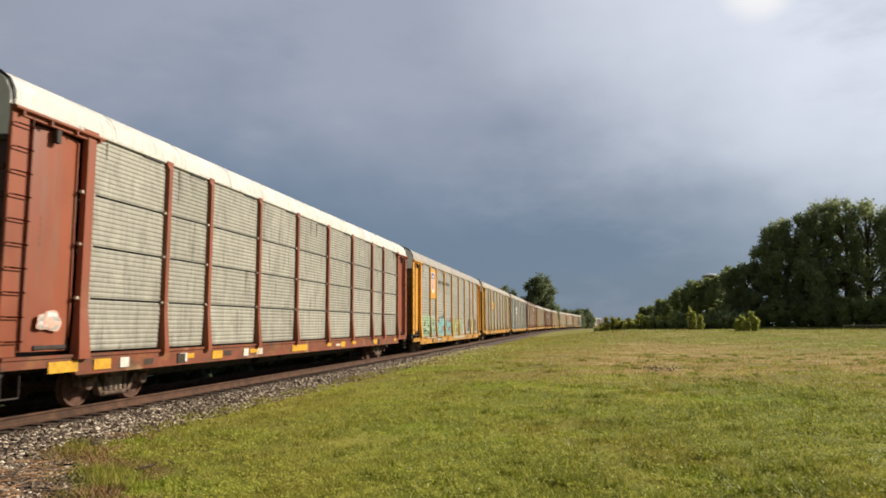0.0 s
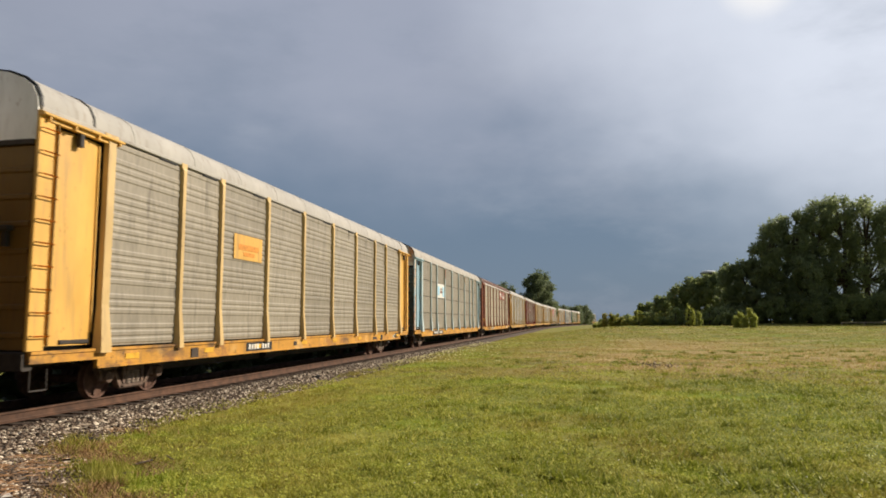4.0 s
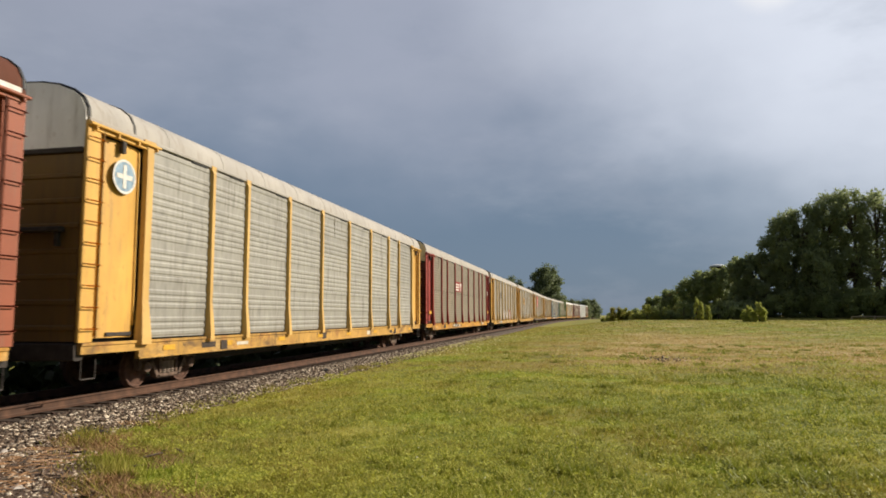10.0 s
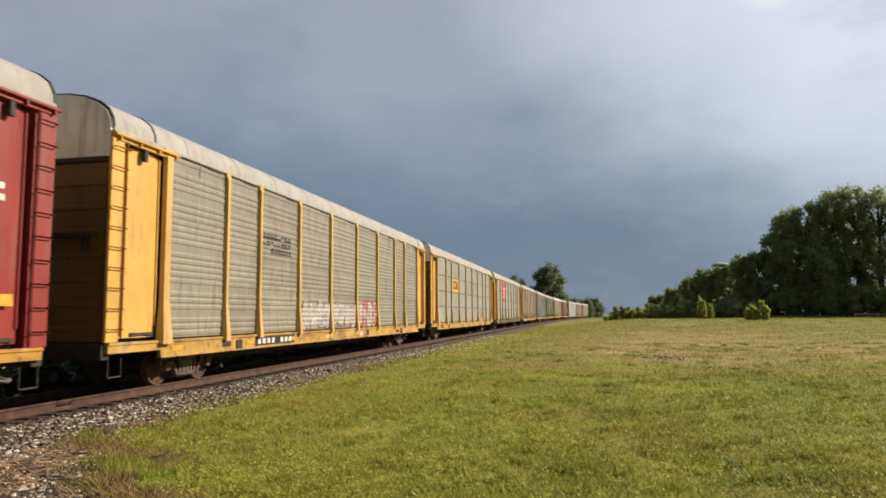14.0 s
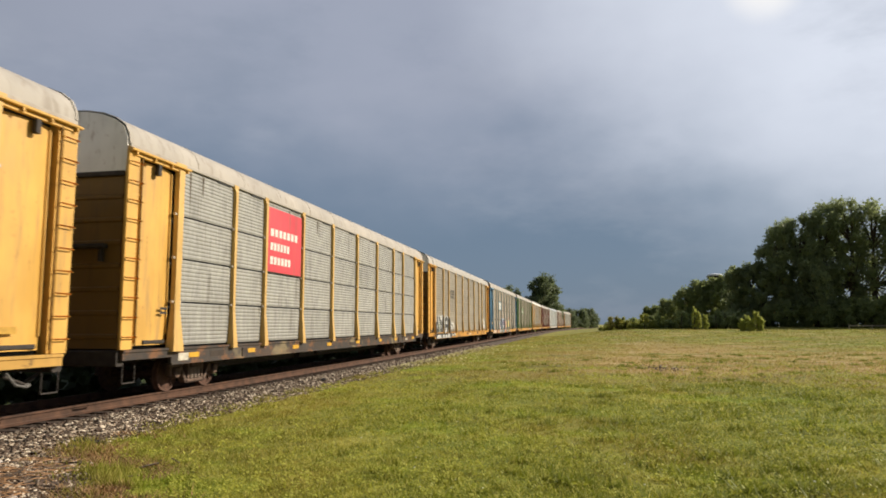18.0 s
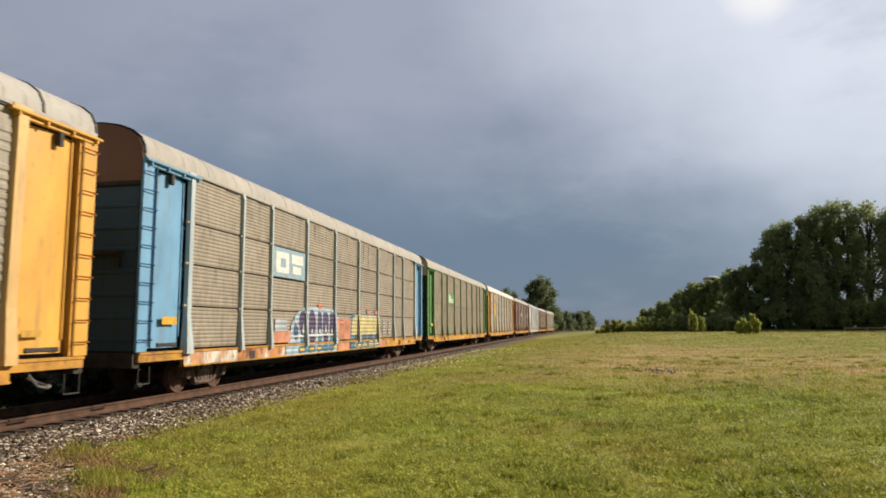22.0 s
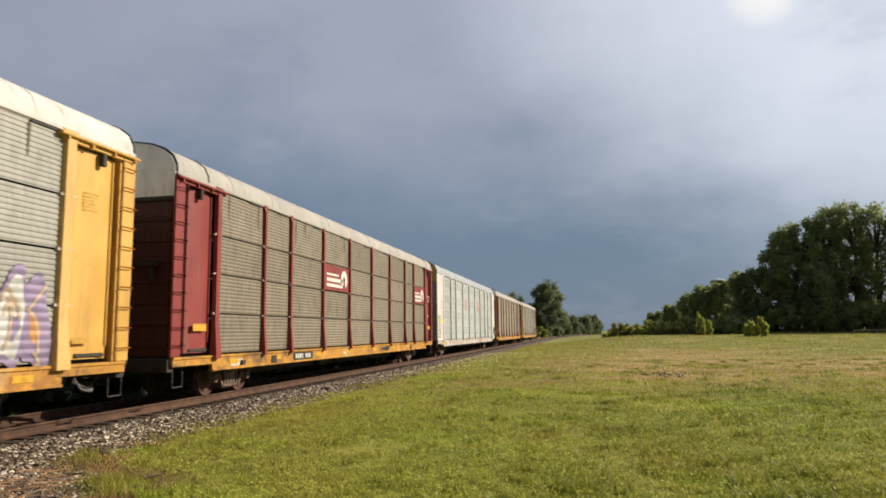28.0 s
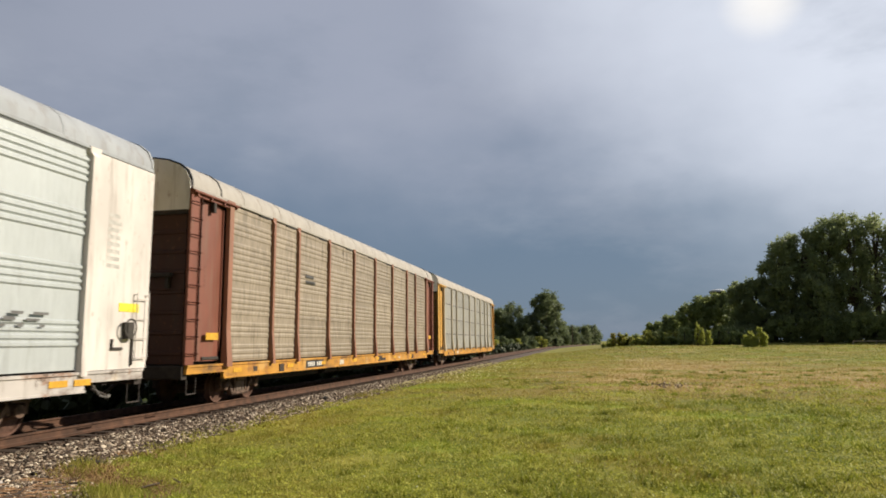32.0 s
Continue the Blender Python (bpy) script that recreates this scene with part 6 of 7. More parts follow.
def dress(car, i, c):
    """What sets each car apart."""
    yl, wm = YELLOW_MARK, WHITE_MARK
    R, W = random.Random(700 + i), spray("white", (0.74, 0.74, 0.72))
    black = BLACK
    # reflectors along the sill, load stencils on the doors
    for k in range(8):
        y = -11.2 + 3.15 * k + R.uniform(-0.3, 0.3)
        rect(car, "reflector", y, y + 0.46, 0.86, 0.98, yl, 0.028)
    if i not in (15,):
        for s in (-1, 1):
            stencil(car, s * 12.62 - 0.26, s * 12.62 + 0.2, 3.1, 3.7, 5, plain("faded_lettering_" + c["frame"][0], dim(c["frame"][1], 0.80), 0.6), -0.075, 40 + i)
    if i != 15:
        dark, pale = plain("sill_grease", (0.045, 0.032, 0.024), 0.8, 0, 0.4), plain("sill_label", (0.50, 0.46, 0.38), 0.7, 0, 0.3)
        for y in (-8.35, 8.35):
            part("jacking_pad", Build().box(FACE + 0.028, FACE + 0.055, y - 0.16, y + 0.16, 0.74, 1.0, 0.02), dark, car)
        for k in range(5):
            y = R.uniform(-11.8, 11.1)
            rect(car, "grease_patch" if k < 3 else "sill_label", y, y + R.uniform(0.25, 0.7), 0.80 + 0.04 * (k % 2), 0.93 + 0.05 * (k % 3), dark if k < 3 else pale, 0.0245, deep=0.003)
    if i in (4, 6, 11, 12, 14, 16):
        rect(car, "warning_label", -12.85, -12.25, 1.74, 1.92, yl, 0.02, "yellow warning label")
        if i not in (11, 12):
            rect(car, "warning_label", 12.35, 12.95, 1.84, 2.04, yl, 0.02)
    # black number boards with white figures on the sill (figures as plain bars)
    board = {3: (-8.2, -5.2), 4: (-6.6, -4.4), 6: (-5.2, -3.4), 7: (-7.4, -4.7), 10: (-6.4, -4.4), 12: (6.2, 8.0), 13: (5.0, 6.9), 1: (-6.9, -5.2), 2: (-5.6, -3.9), 14: (-6.9, -5.3), 16: (-6.4, -4.8)}
    if i in board:
        a, b = board[i]
        dz = c.get("drop", 0.0)
        rect(car, "number_board", a, b, 0.79 - dz, 1.04 - dz, black, 0.026, "black number board with white figures")
        w = (b - a - 0.3) / 8
        for k in range(8):
            if k != 4:
                rect(car, "figure_bar", a + 0.15 + k * w, a + 0.15 + (k + 0.62) * w, 0.84 - dz, 0.99 - dz, wm, 0.033, deep=0.003)
    if i in (4, 6, 8, 13):
        y = 8.2
        for k in range(3):
            rect(car, "figure_bar", y + 0.42 * k, y + 0.42 * k + 0.30, 0.82, 1.0, black if i == 8 else wm, 0.03)
    if i == 0:
        for y, w, m in ((-12.6, 0.75, yl), (-11.4, 0.5, yl), (-6.9, 0.5, yl), (-1.8, 1.3, yl), (-10.6, 0.28, wm), (-8.4, 0.3, wm), (-5.2, 0.3, wm), (3.0, 0.5, yl), (7.5, 0.5, yl)):
            rect(car, "sill_patch", y, y + w, 0.79, 1.0, m, 0.034)
        graffiti(car, -12.85, -12.35, 1.6, 1.95, [W], plain("pink_tag", (0.62, 0.40, 0.33), 0.7), plain("pink_tag", (0.62, 0.40, 0.33), 0.7), 3, "faded white sprayed tag", 1.1)
    if i == 1:
        org = paint("orange_yellow_paint", ORANGE)
        rect(car, "emblem_plate", -9.0, -7.3, 3.42, 5.34, org, 0.0, "orange plate with a shield emblem")
        shield = lambda k, dz=0.0: [(-8.15 + k * y, 4.48 + k * z + dz) for y, z in ((-0.60, 0.62), (-0.30, 0.70), (0.0, 0.60), (0.30, 0.70), (0.60, 0.62), (0.52, 0.30), (0.60, -0.35), (0.40, -0.60), (0.0, -0.76), (-0.40, -0.60), (-0.60, -0.35), (-0.52, 0.30))]
        x = FACE + 0.015
        part("shield", Build().plate(shield(1.0), x, x + 0.004), wm, car, "white, blue and red shield")
        blue, red = plain("faded_blue", (0.11, 0.10, 0.30), 0.5), plain("faded_red", (0.58, 0.27, 0.21), 0.5)
        part("shield_top", Build().plate([(-8.63, 4.70), (-7.67, 4.70), (-7.62, 5.02), (-7.9, 5.10), (-8.15, 5.02), (-8.4, 5.10), (-8.68, 5.02)], x + 0.004, x + 0.008), blue, car)
        rect(car, "shield_bar", -8.48, -7.82, 4.80, 4.90, wm, 0.016)
        for k in range(5):
            y = -8.62 + k * 0.21
            rect(car, "shield_stripe", y, y + 0.10, 4.05 - 0.1 * (1 - abs(k - 2) / 2), 4.64, red, 0.013)
        words(car, "BUILDING", -6.4, 4.50, 0.34, black, 2.0, "black slogan lettering")
        words(car, "AMERICA", -4.15, 4.50, 0.34, black, 1.8, "black slogan lettering")
        dk = spray("dark", (0.05, 0.05, 0.05))
        mint, pale_g, green = spray("mint", (0.62, 0.76, 0.62)), spray("pale_green", (0.40, 0.56, 0.36)), spray("green", (0.28, 0.46, 0.26))
        ring = [(-11.55, 1.02), (-11.5, 1.75), (-11.25, 2.12), (-10.8, 2.26), (-10.3, 2.16), (-9.9, 2.30), (-9.4, 2.26), (-8.9, 2.14), (-8.5, 2.24), (-7.9, 2.12), (-7.55, 1.85), (-7.45, 1.02)]
        patch(car, "letter_rim", [(p * 1.0 + (p + 9.5) * 0.03, q + 0.04) for p, q in ring], mint, 0.0, "pale green sprayed graffiti letters")
        patch(car, "letter", ring, pale_g, 0.005)
        patch(car, "letter_patch", [(-11.3, 1.03), (-11.2, 1.45), (-10.5, 1.55), (-9.6, 1.42), (-9.3, 1.03)], green, 0.010)
        for q in ([(-10.95, 1.62), (-10.55, 1.95), (-10.5, 1.64)], [(-10.95, 1.30), (-10.5, 1.42), (-10.0, 1.30), (-10.9, 1.20)], [(-9.75, 1.60), (-9.4, 1.72), (-9.45, 1.50)], [(-8.25, 1.62), (-7.8, 1.72), (-8.2, 1.90)], [(-8.2, 1.30), (-7.8, 1.22), (-7.85, 1.46)], [(-9.8, 1.12), (-9.65, 1.32), (-9.45, 1.10)]):
            patch(car, "letter_patch", q, dk, 0.012)
        for j, ln in enumerate((arc(-10.8, 1.72, 0.42, 0.38, 200, -10), arc(-9.9, 1.85, 0.34, 0.34, 190, 20), [(-11.3, 1.55), (-10.6, 1.50), (-10.2, 1.40)], [(-10.2, 1.40), (-9.4, 1.42), (-9.0, 1.62)], [(-9.9, 1.10), (-9.7, 1.36), (-9.2, 1.22)], arc(-8.1, 1.66, 0.40, 0.46, 200, -30), [(-8.4, 1.12), (-8.3, 1.45), (-7.9, 1.52), (-7.7, 1.1)], [(-9.15, 1.08), (-9.12, 2.15)])):
            lines = Build()
            fat_stroke(lines, ln, 0.026, x + 0.016 + 0.001 * j)
            part("letter_stroke", lines, mint, car)
        wrap_post(car, 1, 0.98, 2.15, pale_g, 0.3)
        cy, rd, maroon = spray("cyan", (0.26, 0.60, 0.66)), spray("vermilion", (0.62, 0.14, 0.05)), spray("maroon", (0.12, 0.05, 0.06))
        patch(car, "letter_rim", blob(-5.55, 1.62, 2.2, 1.15, R, 24, 0.06), rd, -0.002)
        throw(car, ("bowl", "ring", "arch", "wave"), -6.75, -4.5, 1.02, 2.16, [cy, cy, spray("aqua", (0.28, 0.66, 0.60))], maroon, 0.13, 0.065, "cyan sprayed graffiti letters with dark red rims", 0.0, 0.03, 12)
        patch(car, "letter_patch", blob(-5.05, 1.42, 0.34, 0.36, R, 12, 0.1), rd, 0.016)
        throw(car, ("bowl", "wave", "arch"), -4.2, -1.9, 1.02, 1.90, [cy, spray("aqua", (0.28, 0.66, 0.60))], maroon, 0.12, 0.06, "cyan sprayed graffiti letters with dark red rims", 0.0, -0.03, 13)
        patch(car, "letter_patch", blob(-2.6, 1.36, 0.32, 0.34, R, 12, 0.1), rd, 0.016)
        patch(car, "letter_patch", blob(-1.95, 2.02, 0.36, 0.36, R, 12, 0.12), spray("brick", (0.50, 0.16, 0.12)), 0.0)
        ye, ol = spray("yellow", (0.66, 0.60, 0.22)), spray("olive", (0.52, 0.56, 0.25))
        patch(car, "letter_rim", [(-1.0, 1.02), (-1.1, 1.9), (-0.6, 2.08), (1.6, 2.02), (4.1, 1.96), (4.2, 1.02)], spray("mint_haze", (0.44, 0.47, 0.33)), -0.002)
        throw(car, ("hook", "arch", "wave", "comb", "ring", "bowl"), -0.95, 4.2, 1.04, 2.08, [ye, ol, ye, ol, spray("pale_aqua", (0.50, 0.66, 0.56)), W], dk, 0.11, 0.055, "yellow and green sprayed graffiti letters", 0.0, 0.06, 14)
        foot = Build()
        for k in range(9):
            foot.plate(blob(-0.7 + 0.55 * k, 0.74, 0.62, 0.30, R, 12, 0.15), FACE + 0.066 + 0.002 * (k % 2), FACE + 0.069 + 0.002 * (k % 2))
        part("letter_drip", foot, spray("cream", (0.60, 0.54, 0.40)), car, "pale sprayed curls running over the sill")
        # five tall blocks with rounded heads
        for k, (yc, m) in enumerate(((6.5, dk), (7.45, dk), (8.5, ye), (9.4, dk), (10.2, dk))):
            head, base = blob(yc + 0.10, 1.78, 0.58, 0.86, R, 18, 0.05), [(yc - 0.48, 1.04), (yc + 0.42, 1.04), (yc + 0.36, 1.40), (yc + 0.10, 1.52), (yc - 0.38, 1.42)]
            for up, by, mm, nm in ((0.0, 1.16, W, "letter_rim"), (0.006, 1.0, m, "letter")):
                both = Build()
                for ring, (c0, c1) in ((head, (yc + 0.10, 1.78)), (base, (yc, 1.24))):
                    both.plate([(c0 + (p - c0) * by, c1 + (q - c1) * by) for p, q in ring], FACE + 0.010 + up, FACE + 0.013 + up)
                part(nm, both, mm, car, "black and yellow sprayed graffiti letters with white rims" if k + up == 0 else "")
            patch(car, "letter_patch", [(yc - 0.02, 1.36), (yc + 0.16, 1.44), (yc + 0.10, 1.60)], W, 0.014)
        rect(car, "spray_line", 4.6, 11.5, 1.045, 1.085, spray("mint", (0.62, 0.76, 0.62)), 0.022, "mint sprayed line along the sill")
        rect(car, "spray_line", -10.2, -7.2, 0.82, 0.88, W, 0.058)
        rect(car, "number_board", 4.8, 6.3, 0.62, 0.80, spray("cream", (0.60, 0.54, 0.40)), 0.058, "pale worn number board with dark figures")
        for k in range(6):
            rect(car, "figure_bar", 4.9 + 0.22 * k, 5.06 + 0.22 * k, 0.65, 0.77, black, 0.066, deep=0.003)
    if i == 2:
        rect(car, "emblem_plate", -6.45, -4.7, 3.44, 4.16, paint("yellow_paint", YEL), 0.0, "yellow plate with a worn orange emblem")
        rect(car, "emblem_bar", -6.2, -4.95, 3.72, 3.88, plain("worn_orange", (0.55, 0.22, 0.03), 0.6), 0.008)
        rect(car, "emblem_bar", -5.9, -5.2, 3.55, 3.66, plain("worn_orange", (0.55, 0.22, 0.03), 0.6), 0.008)
    if i == 3:
        pb = plain("emblem_blue", (0.30, 0.52, 0.66), 0.5)
        rect(car, "emblem_plate", -7.08, -4.48, 3.29, 4.27, wm, 0.0, "white and blue emblem plate")
        rect(car, "emblem_block", -6.85, -6.2, 3.45, 4.08, pb, 0.008)
        rect(car, "emblem_block", -5.2, -4.6, 3.40, 4.12, pb, 0.008)
        br = plain("emblem_brown", (0.16, 0.08, 0.045), 0.6)
        rect(car, "emblem_stroke", -6.1, -5.3, 3.62, 3.80, br, 0.010, slant=0.1)
        rect(car, "emblem_stroke", -5.95, -5.35, 3.86, 3.97, br, 0.010, slant=0.1)
    if i == 4:
        rect(car, "banner_plate", 1.5, 4.26, 4.36, 5.32, paint("banner_brown", (0.28, 0.075, 0.05)), 0.0, "red-brown banner with white script marks")
        rect(car, "banner_plate", 4.44, 7.1, 4.36, 5.32, paint("banner_brown", (0.28, 0.075, 0.05)), 0.0)
        for k in range(8):
            rect(car, "script_bar", 1.95 + 0.26 * k, 2.15 + 0.26 * k, 4.88, 5.06 + (0.16 if k == 0 else 0.04 * (k % 2)), wm, 0.008, slant=0.05)
        rect(car, "script_line", 2.0, 4.6, 4.70, 4.77, wm, 0.008)
        for k in range(7):
            rect(car, "script_bar", 4.75 + 0.31 * k, 4.98 + 0.31 * k, 4.52, 4.80 + (0.30 if k == 0 else 0.12 * (k % 2)), wm, 0.008, slant=0.07)
        streak = plain("whitewash_streak", (0.52, 0.46, 0.42), 0.8, 0, 0.3)
        for k in range(64):
            lo = (0, 1, 0, 2)[k % 4]
            lean, wide = R.uniform(0.16, 0.30), R.uniform(0.04, 0.10)
            pts = [(x * 1.004, z + 0.008, -lean * (j / 2)) for j, (x, z) in enumerate(ROOF[lo:lo + 3])]
            part("roof_streak", Build().add([(x, y + w, z) for x, z, w in pts for y in (0, wide * (1 + 0.4 * w))], [(2 * j, 2 * j + 1, 2 * j + 3, 2 * j + 2) for j in range(len(pts) - 1)]), streak if k % 4 else paint("rust_dark", (0.05, 0.018, 0.011)), car, at=(0, -13.1 + 0.82 * (k // 2) + 0.17 * (k % 2) + R.uniform(-0.12, 0.12), 0))
        rect(car, "eave_stripe", -12.0, 13.6, 5.49, 5.585, wm, 0.03, "white painted eave line")
    if i == 5:
        ring_plate(car, "round_emblem", -12.6, 4.58, 0.0, 0.36, plain("emblem_grey_blue", (0.22, 0.32, 0.42), 0.5), 0.012, label="round blue and white emblem")
        ring_plate(car, "emblem_rim", -12.6, 4.58, 0.32, 0.37, wm, 0.017)
        rect(car, "emblem_cross", -12.85, -12.35, 4.53, 4.63, wm, 0.018)
        rect(car, "emblem_cross", -12.65, -12.55, 4.33, 4.83, wm, 0.019)
    if i == 6:
        rect(car, "emblem_plate", -4.25, -1.58, 3.42, 4.18, paint("red_paint", (0.25, 0.026, 0.020)), 0.0, "red plate with white wheel emblem")
        ring_plate(car, "emblem_arc", -2.05, 3.78, 0.14, 0.34, wm, 0.008, 0, 180)
        rect(car, "emblem_foot", -2.15, -1.95, 3.48, 3.74, wm, 0.009)
        stencil(car, -4.1, -2.6, 3.5, 4.1, 3, wm, 0.008, 4)
        stencil(car, 12.3, 12.8, 3.6, 4.0, 2, wm, 0.01, 5)
    if i in (7, 10):
        for r in range(3):
            for k in range(8 - 2 * (r == 0)):
                y, z = -6.95 + 0.25 * k + (0.55 if r == 0 else 0), 3.58 + 0.22 * r
                for q in range(2):
                    if R.random() < 0.85:
                        rect(car, "worn_letter", y, y + R.uniform(0.12, 0.21), z + 0.09 * q, z + 0.09 * q + 0.055, spray("dark", (0.05, 0.05, 0.05)), 0.0, deep=0.004)
    if i == 7:
        pk, rd = spray("pale_pink", (0.62, 0.50, 0.44)), spray("brick", (0.50, 0.16, 0.12))
        ck = spray("chalk", (0.58, 0.53, 0.49))
        graffiti(car, -4.1, 1.4, 1.25, 2.1, [ck, pk, ck, ck, pk, ck, ck, pk], spray("dull_pink", (0.48, 0.36, 0.31)), W, 21, "faded white sprayed graffiti letters")
        graffiti(car, 1.55, 4.25, 1.2, 2.25, [ck, rd, ck, rd], rd, W, 22, "faded red and white sprayed graffiti letters")
    if i == 8:
        rect(car, "emblem_plate", -7.08, -4.48, 3.29, 4.26, paint("yellow_paint", YEL), 0.0, "yellow plate with bold dark emblem")
        dk = plain("emblem_dark", (0.08, 0.05, 0.025), 0.6)
        for q in ((-6.45, -6.25, 3.55, 4.05, 0), (-6.45, -5.75, 3.95, 4.1, 0), (-6.45, -5.75, 3.5, 3.65, 0), (-5.6, -5.42, 3.5, 4.1, 0), (-5.42, -5.22, 3.5, 4.1, 0), (-4.95, -4.77, 3.5, 4.1, 0)):
            rect(car, "emblem_stroke", *q[:4], dk, 0.008)
        rect(car, "emblem_stroke", -5.12, -4.92, 3.5, 4.1, dk, 0.010, slant=-0.36)
        graffiti(car, 4.65, 7.1, 0.85, 1.95, [spray("buff", (0.56, 0.50, 0.40)), spray("buff", (0.56, 0.50, 0.40))], spray("rust", (0.42, 0.17, 0.06)), spray("rust", (0.42, 0.17, 0.06)), 31, "faded orange outlined graffiti")
    if i == 9:
        red = paint("banner_red", (0.62, 0.055, 0.075), rust=0.1)
        rect(car, "banner_plate", -7.08, -4.48, 3.30, 5.32, red, 0.0, "red banner plate with white lines of lettering")
        for k, z in enumerate((4.42, 3.98, 3.54)):
            w = (0.30, 0.24, 0.26)[k]
            for j in range((7, 6, 6)[k]):
                rect(car, "letter_bar", -6.85 + j * w, -6.85 + (j + 0.72) * w, z, z + 0.24, wm, 0.008)
        stencil(car, -12.4, -12.1, 1.9, 2.1, 2, black, 0.01, 9)
    if i == 10:
        dk, gr = spray("dark", (0.05, 0.05, 0.05)), spray("grey_green", (0.40, 0.50, 0.36))
        base = [(-11.55, 1.13), (-11.1, 1.75), (-10.6, 2.28), (-9.9, 2.30), (-9.2, 2.22), (-8.3, 2.25), (-7.2, 2.20), (-6.7, 2.10), (-6.45, 1.13)]
        patch(car, "letter_rim", base, W, 0.0, "white and green sprayed graffiti letters with black rims")
        patch(car, "letter_patch", [(-11.0, 1.15), (-10.45, 1.85), (-10.0, 1.2)], gr, 0.006)
        patch(car, "letter_patch", [(-9.2, 1.5), (-9.1, 2.1), (-8.5, 2.12), (-8.6, 1.6)], spray("ice", (0.56, 0.66, 0.68)), 0.006)
        throw(car, ("tent", "hook", "comb", "arch", "loop"), -11.6, -6.5, 1.16, 2.14, [dk], W, 0.13, 0.06, "", 0.004, 0.04, 41)
        rect(car, "sprayed_sill", -11.6, -6.2, 0.735, 1.05, dk, 0.052, "black and white sprayed shapes on the sill")
        for y, w, h in ((-10.7, 1.5, 0.24), (-9.2, 0.7, 0.28), (-8.3, 0.55, 0.22), (-7.4, 0.9, 0.30)):
            patch(car, "letter_patch", [(y + w / 2 * math.cos(a), 0.745 + h * math.sin(a)) for a in np.linspace(0, math.pi, 12)], W, 0.060)
        for k, z1 in ((0, 1.8), (1, 2.2), (2, 2.15)):
            wrap_post(car, k, 0.9, z1, dk if k != 1 else W, 0.3, 0.28 if k == 0 else 0.18)
        graffiti(car, -6.3, -5.2, 1.2, 1.9, [W], spray("buff", (0.56, 0.50, 0.40)), dk, 42, "small white sprayed tag", 1.1)
        graffiti(car, 9.4, 10.8, 1.3, 2.2, [W], spray("buff", (0.56, 0.50, 0.40)), W, 43, "small white sprayed tag", 1.1)
    if i == 11:
        pb = plain("emblem_pale_blue", (0.24, 0.34, 0.40), 0.5)
        rect(car, "emblem_plate", -7.05, -4.48, 3.30, 4.26, pb, 0.0, "pale blue plate with white block emblem")
        rect(car, "emblem_block", -6.85, -5.85, 3.44, 4.12, wm, 0.008)
        rect(car, "emblem_block", -6.5, -6.1, 3.62, 3.92, pb, 0.012)
        rect(car, "emblem_block", -5.65, -4.68, 3.80, 4.12, wm, 0.008)
        rect(car, "emblem_block", -5.55, -4.85, 3.46, 3.72, wm, 0.008)
        orc, lb, pu = spray("orange", (0.55, 0.22, 0.10)), spray("sky", (0.24, 0.42, 0.62)), spray("purple", (0.075, 0.05, 0.13))
        haze, teal, navy = plain("sprayed_haze", (0.44, 0.19, 0.115), 0.6, 0, 0.5, 1.5), spray("deep_teal", (0.10, 0.22, 0.28)), spray("navy", (0.06, 0.10, 0.17))
        rect(car, "rust_patch", -11.9, -6.1, 0.735, 1.05, rusted("sill", (0.16, 0.06, 0.03)), 0.030, "sill rusted through to brown")
        ice = spray("ice_blue", (0.46, 0.60, 0.74))
        rect(car, "spray_ground", -6.9, -5.6, 1.18, 1.55, haze, -0.002, "orange sprayed ground of the graffiti")
        rect(car, "spray_ground", -6.8, -5.9, 1.56, 1.95, spray("ash_blue", (0.48, 0.52, 0.56)), -0.002)
        rect(car, "spray_ground", -1.3, 0.5, 1.18, 2.02, haze, -0.002)
        rect(car, "spray_ground", -1.2, 0.4, 0.735, 1.05, haze, 0.034)
        patch(car, "letter_rim", [(-5.8, 1.14), (-5.5, 1.8), (-5.15, 2.12), (-4.6, 2.34), (-3.2, 2.40), (-1.6, 2.34), (-0.95, 2.02), (-0.8, 1.14)], ice, 0.0, "light blue and dark purple sprayed graffiti letters")
        rect(car, "sprayed_sill", -6.0, -1.1, 0.735, 1.05, ice, 0.034, "light blue and teal sprayed shapes on the sill")
        for k, (yc, w) in enumerate(((-4.55, 0.62), (-3.75, 0.66), (-3.0, 0.42), (-2.4, 0.56), (-1.75, 0.50))):
            patch(car, "letter", blob(yc, 1.83, w * 1.08, 0.86, R, 18, 0.06), pu, 0.006)
            patch(car, "letter_patch", [(yc - 0.08, 1.46), (yc + 0.10, 1.46), (yc + 0.02, 1.85 if k in (0, 3) else 1.66)], W, 0.011)
            patch(car, "letter", blob(yc + 0.05, 1.25, w * 0.95, 0.26, R, 14, 0.08), pu if k % 2 else teal, 0.006)
            patch(car, "letter", blob(yc - 0.1, 0.90, w * 1.25, 0.26, R, 16, 0.06), teal, 0.044)
        patch(car, "letter", blob(-5.15, 1.55, 0.40, 0.60, R, 16, 0.08), navy, 0.006)
        for j, ln in enumerate(([(-5.4, 1.36), (-1.2, 1.40)], [(-5.3, 1.95), (-4.9, 1.62)], [(-3.35, 1.2), (-3.3, 2.1)], [(-2.1, 1.2), (-2.05, 2.05)], [(-4.15, 1.2), (-4.1, 2.12)], arc(-1.35, 1.6, 0.2, 0.25, 0, 300))):
            lines = Build()
            fat_stroke(lines, ln, 0.028, FACE + 0.022 + 0.0012 * j)
            part("letter_stroke", lines, W, car)
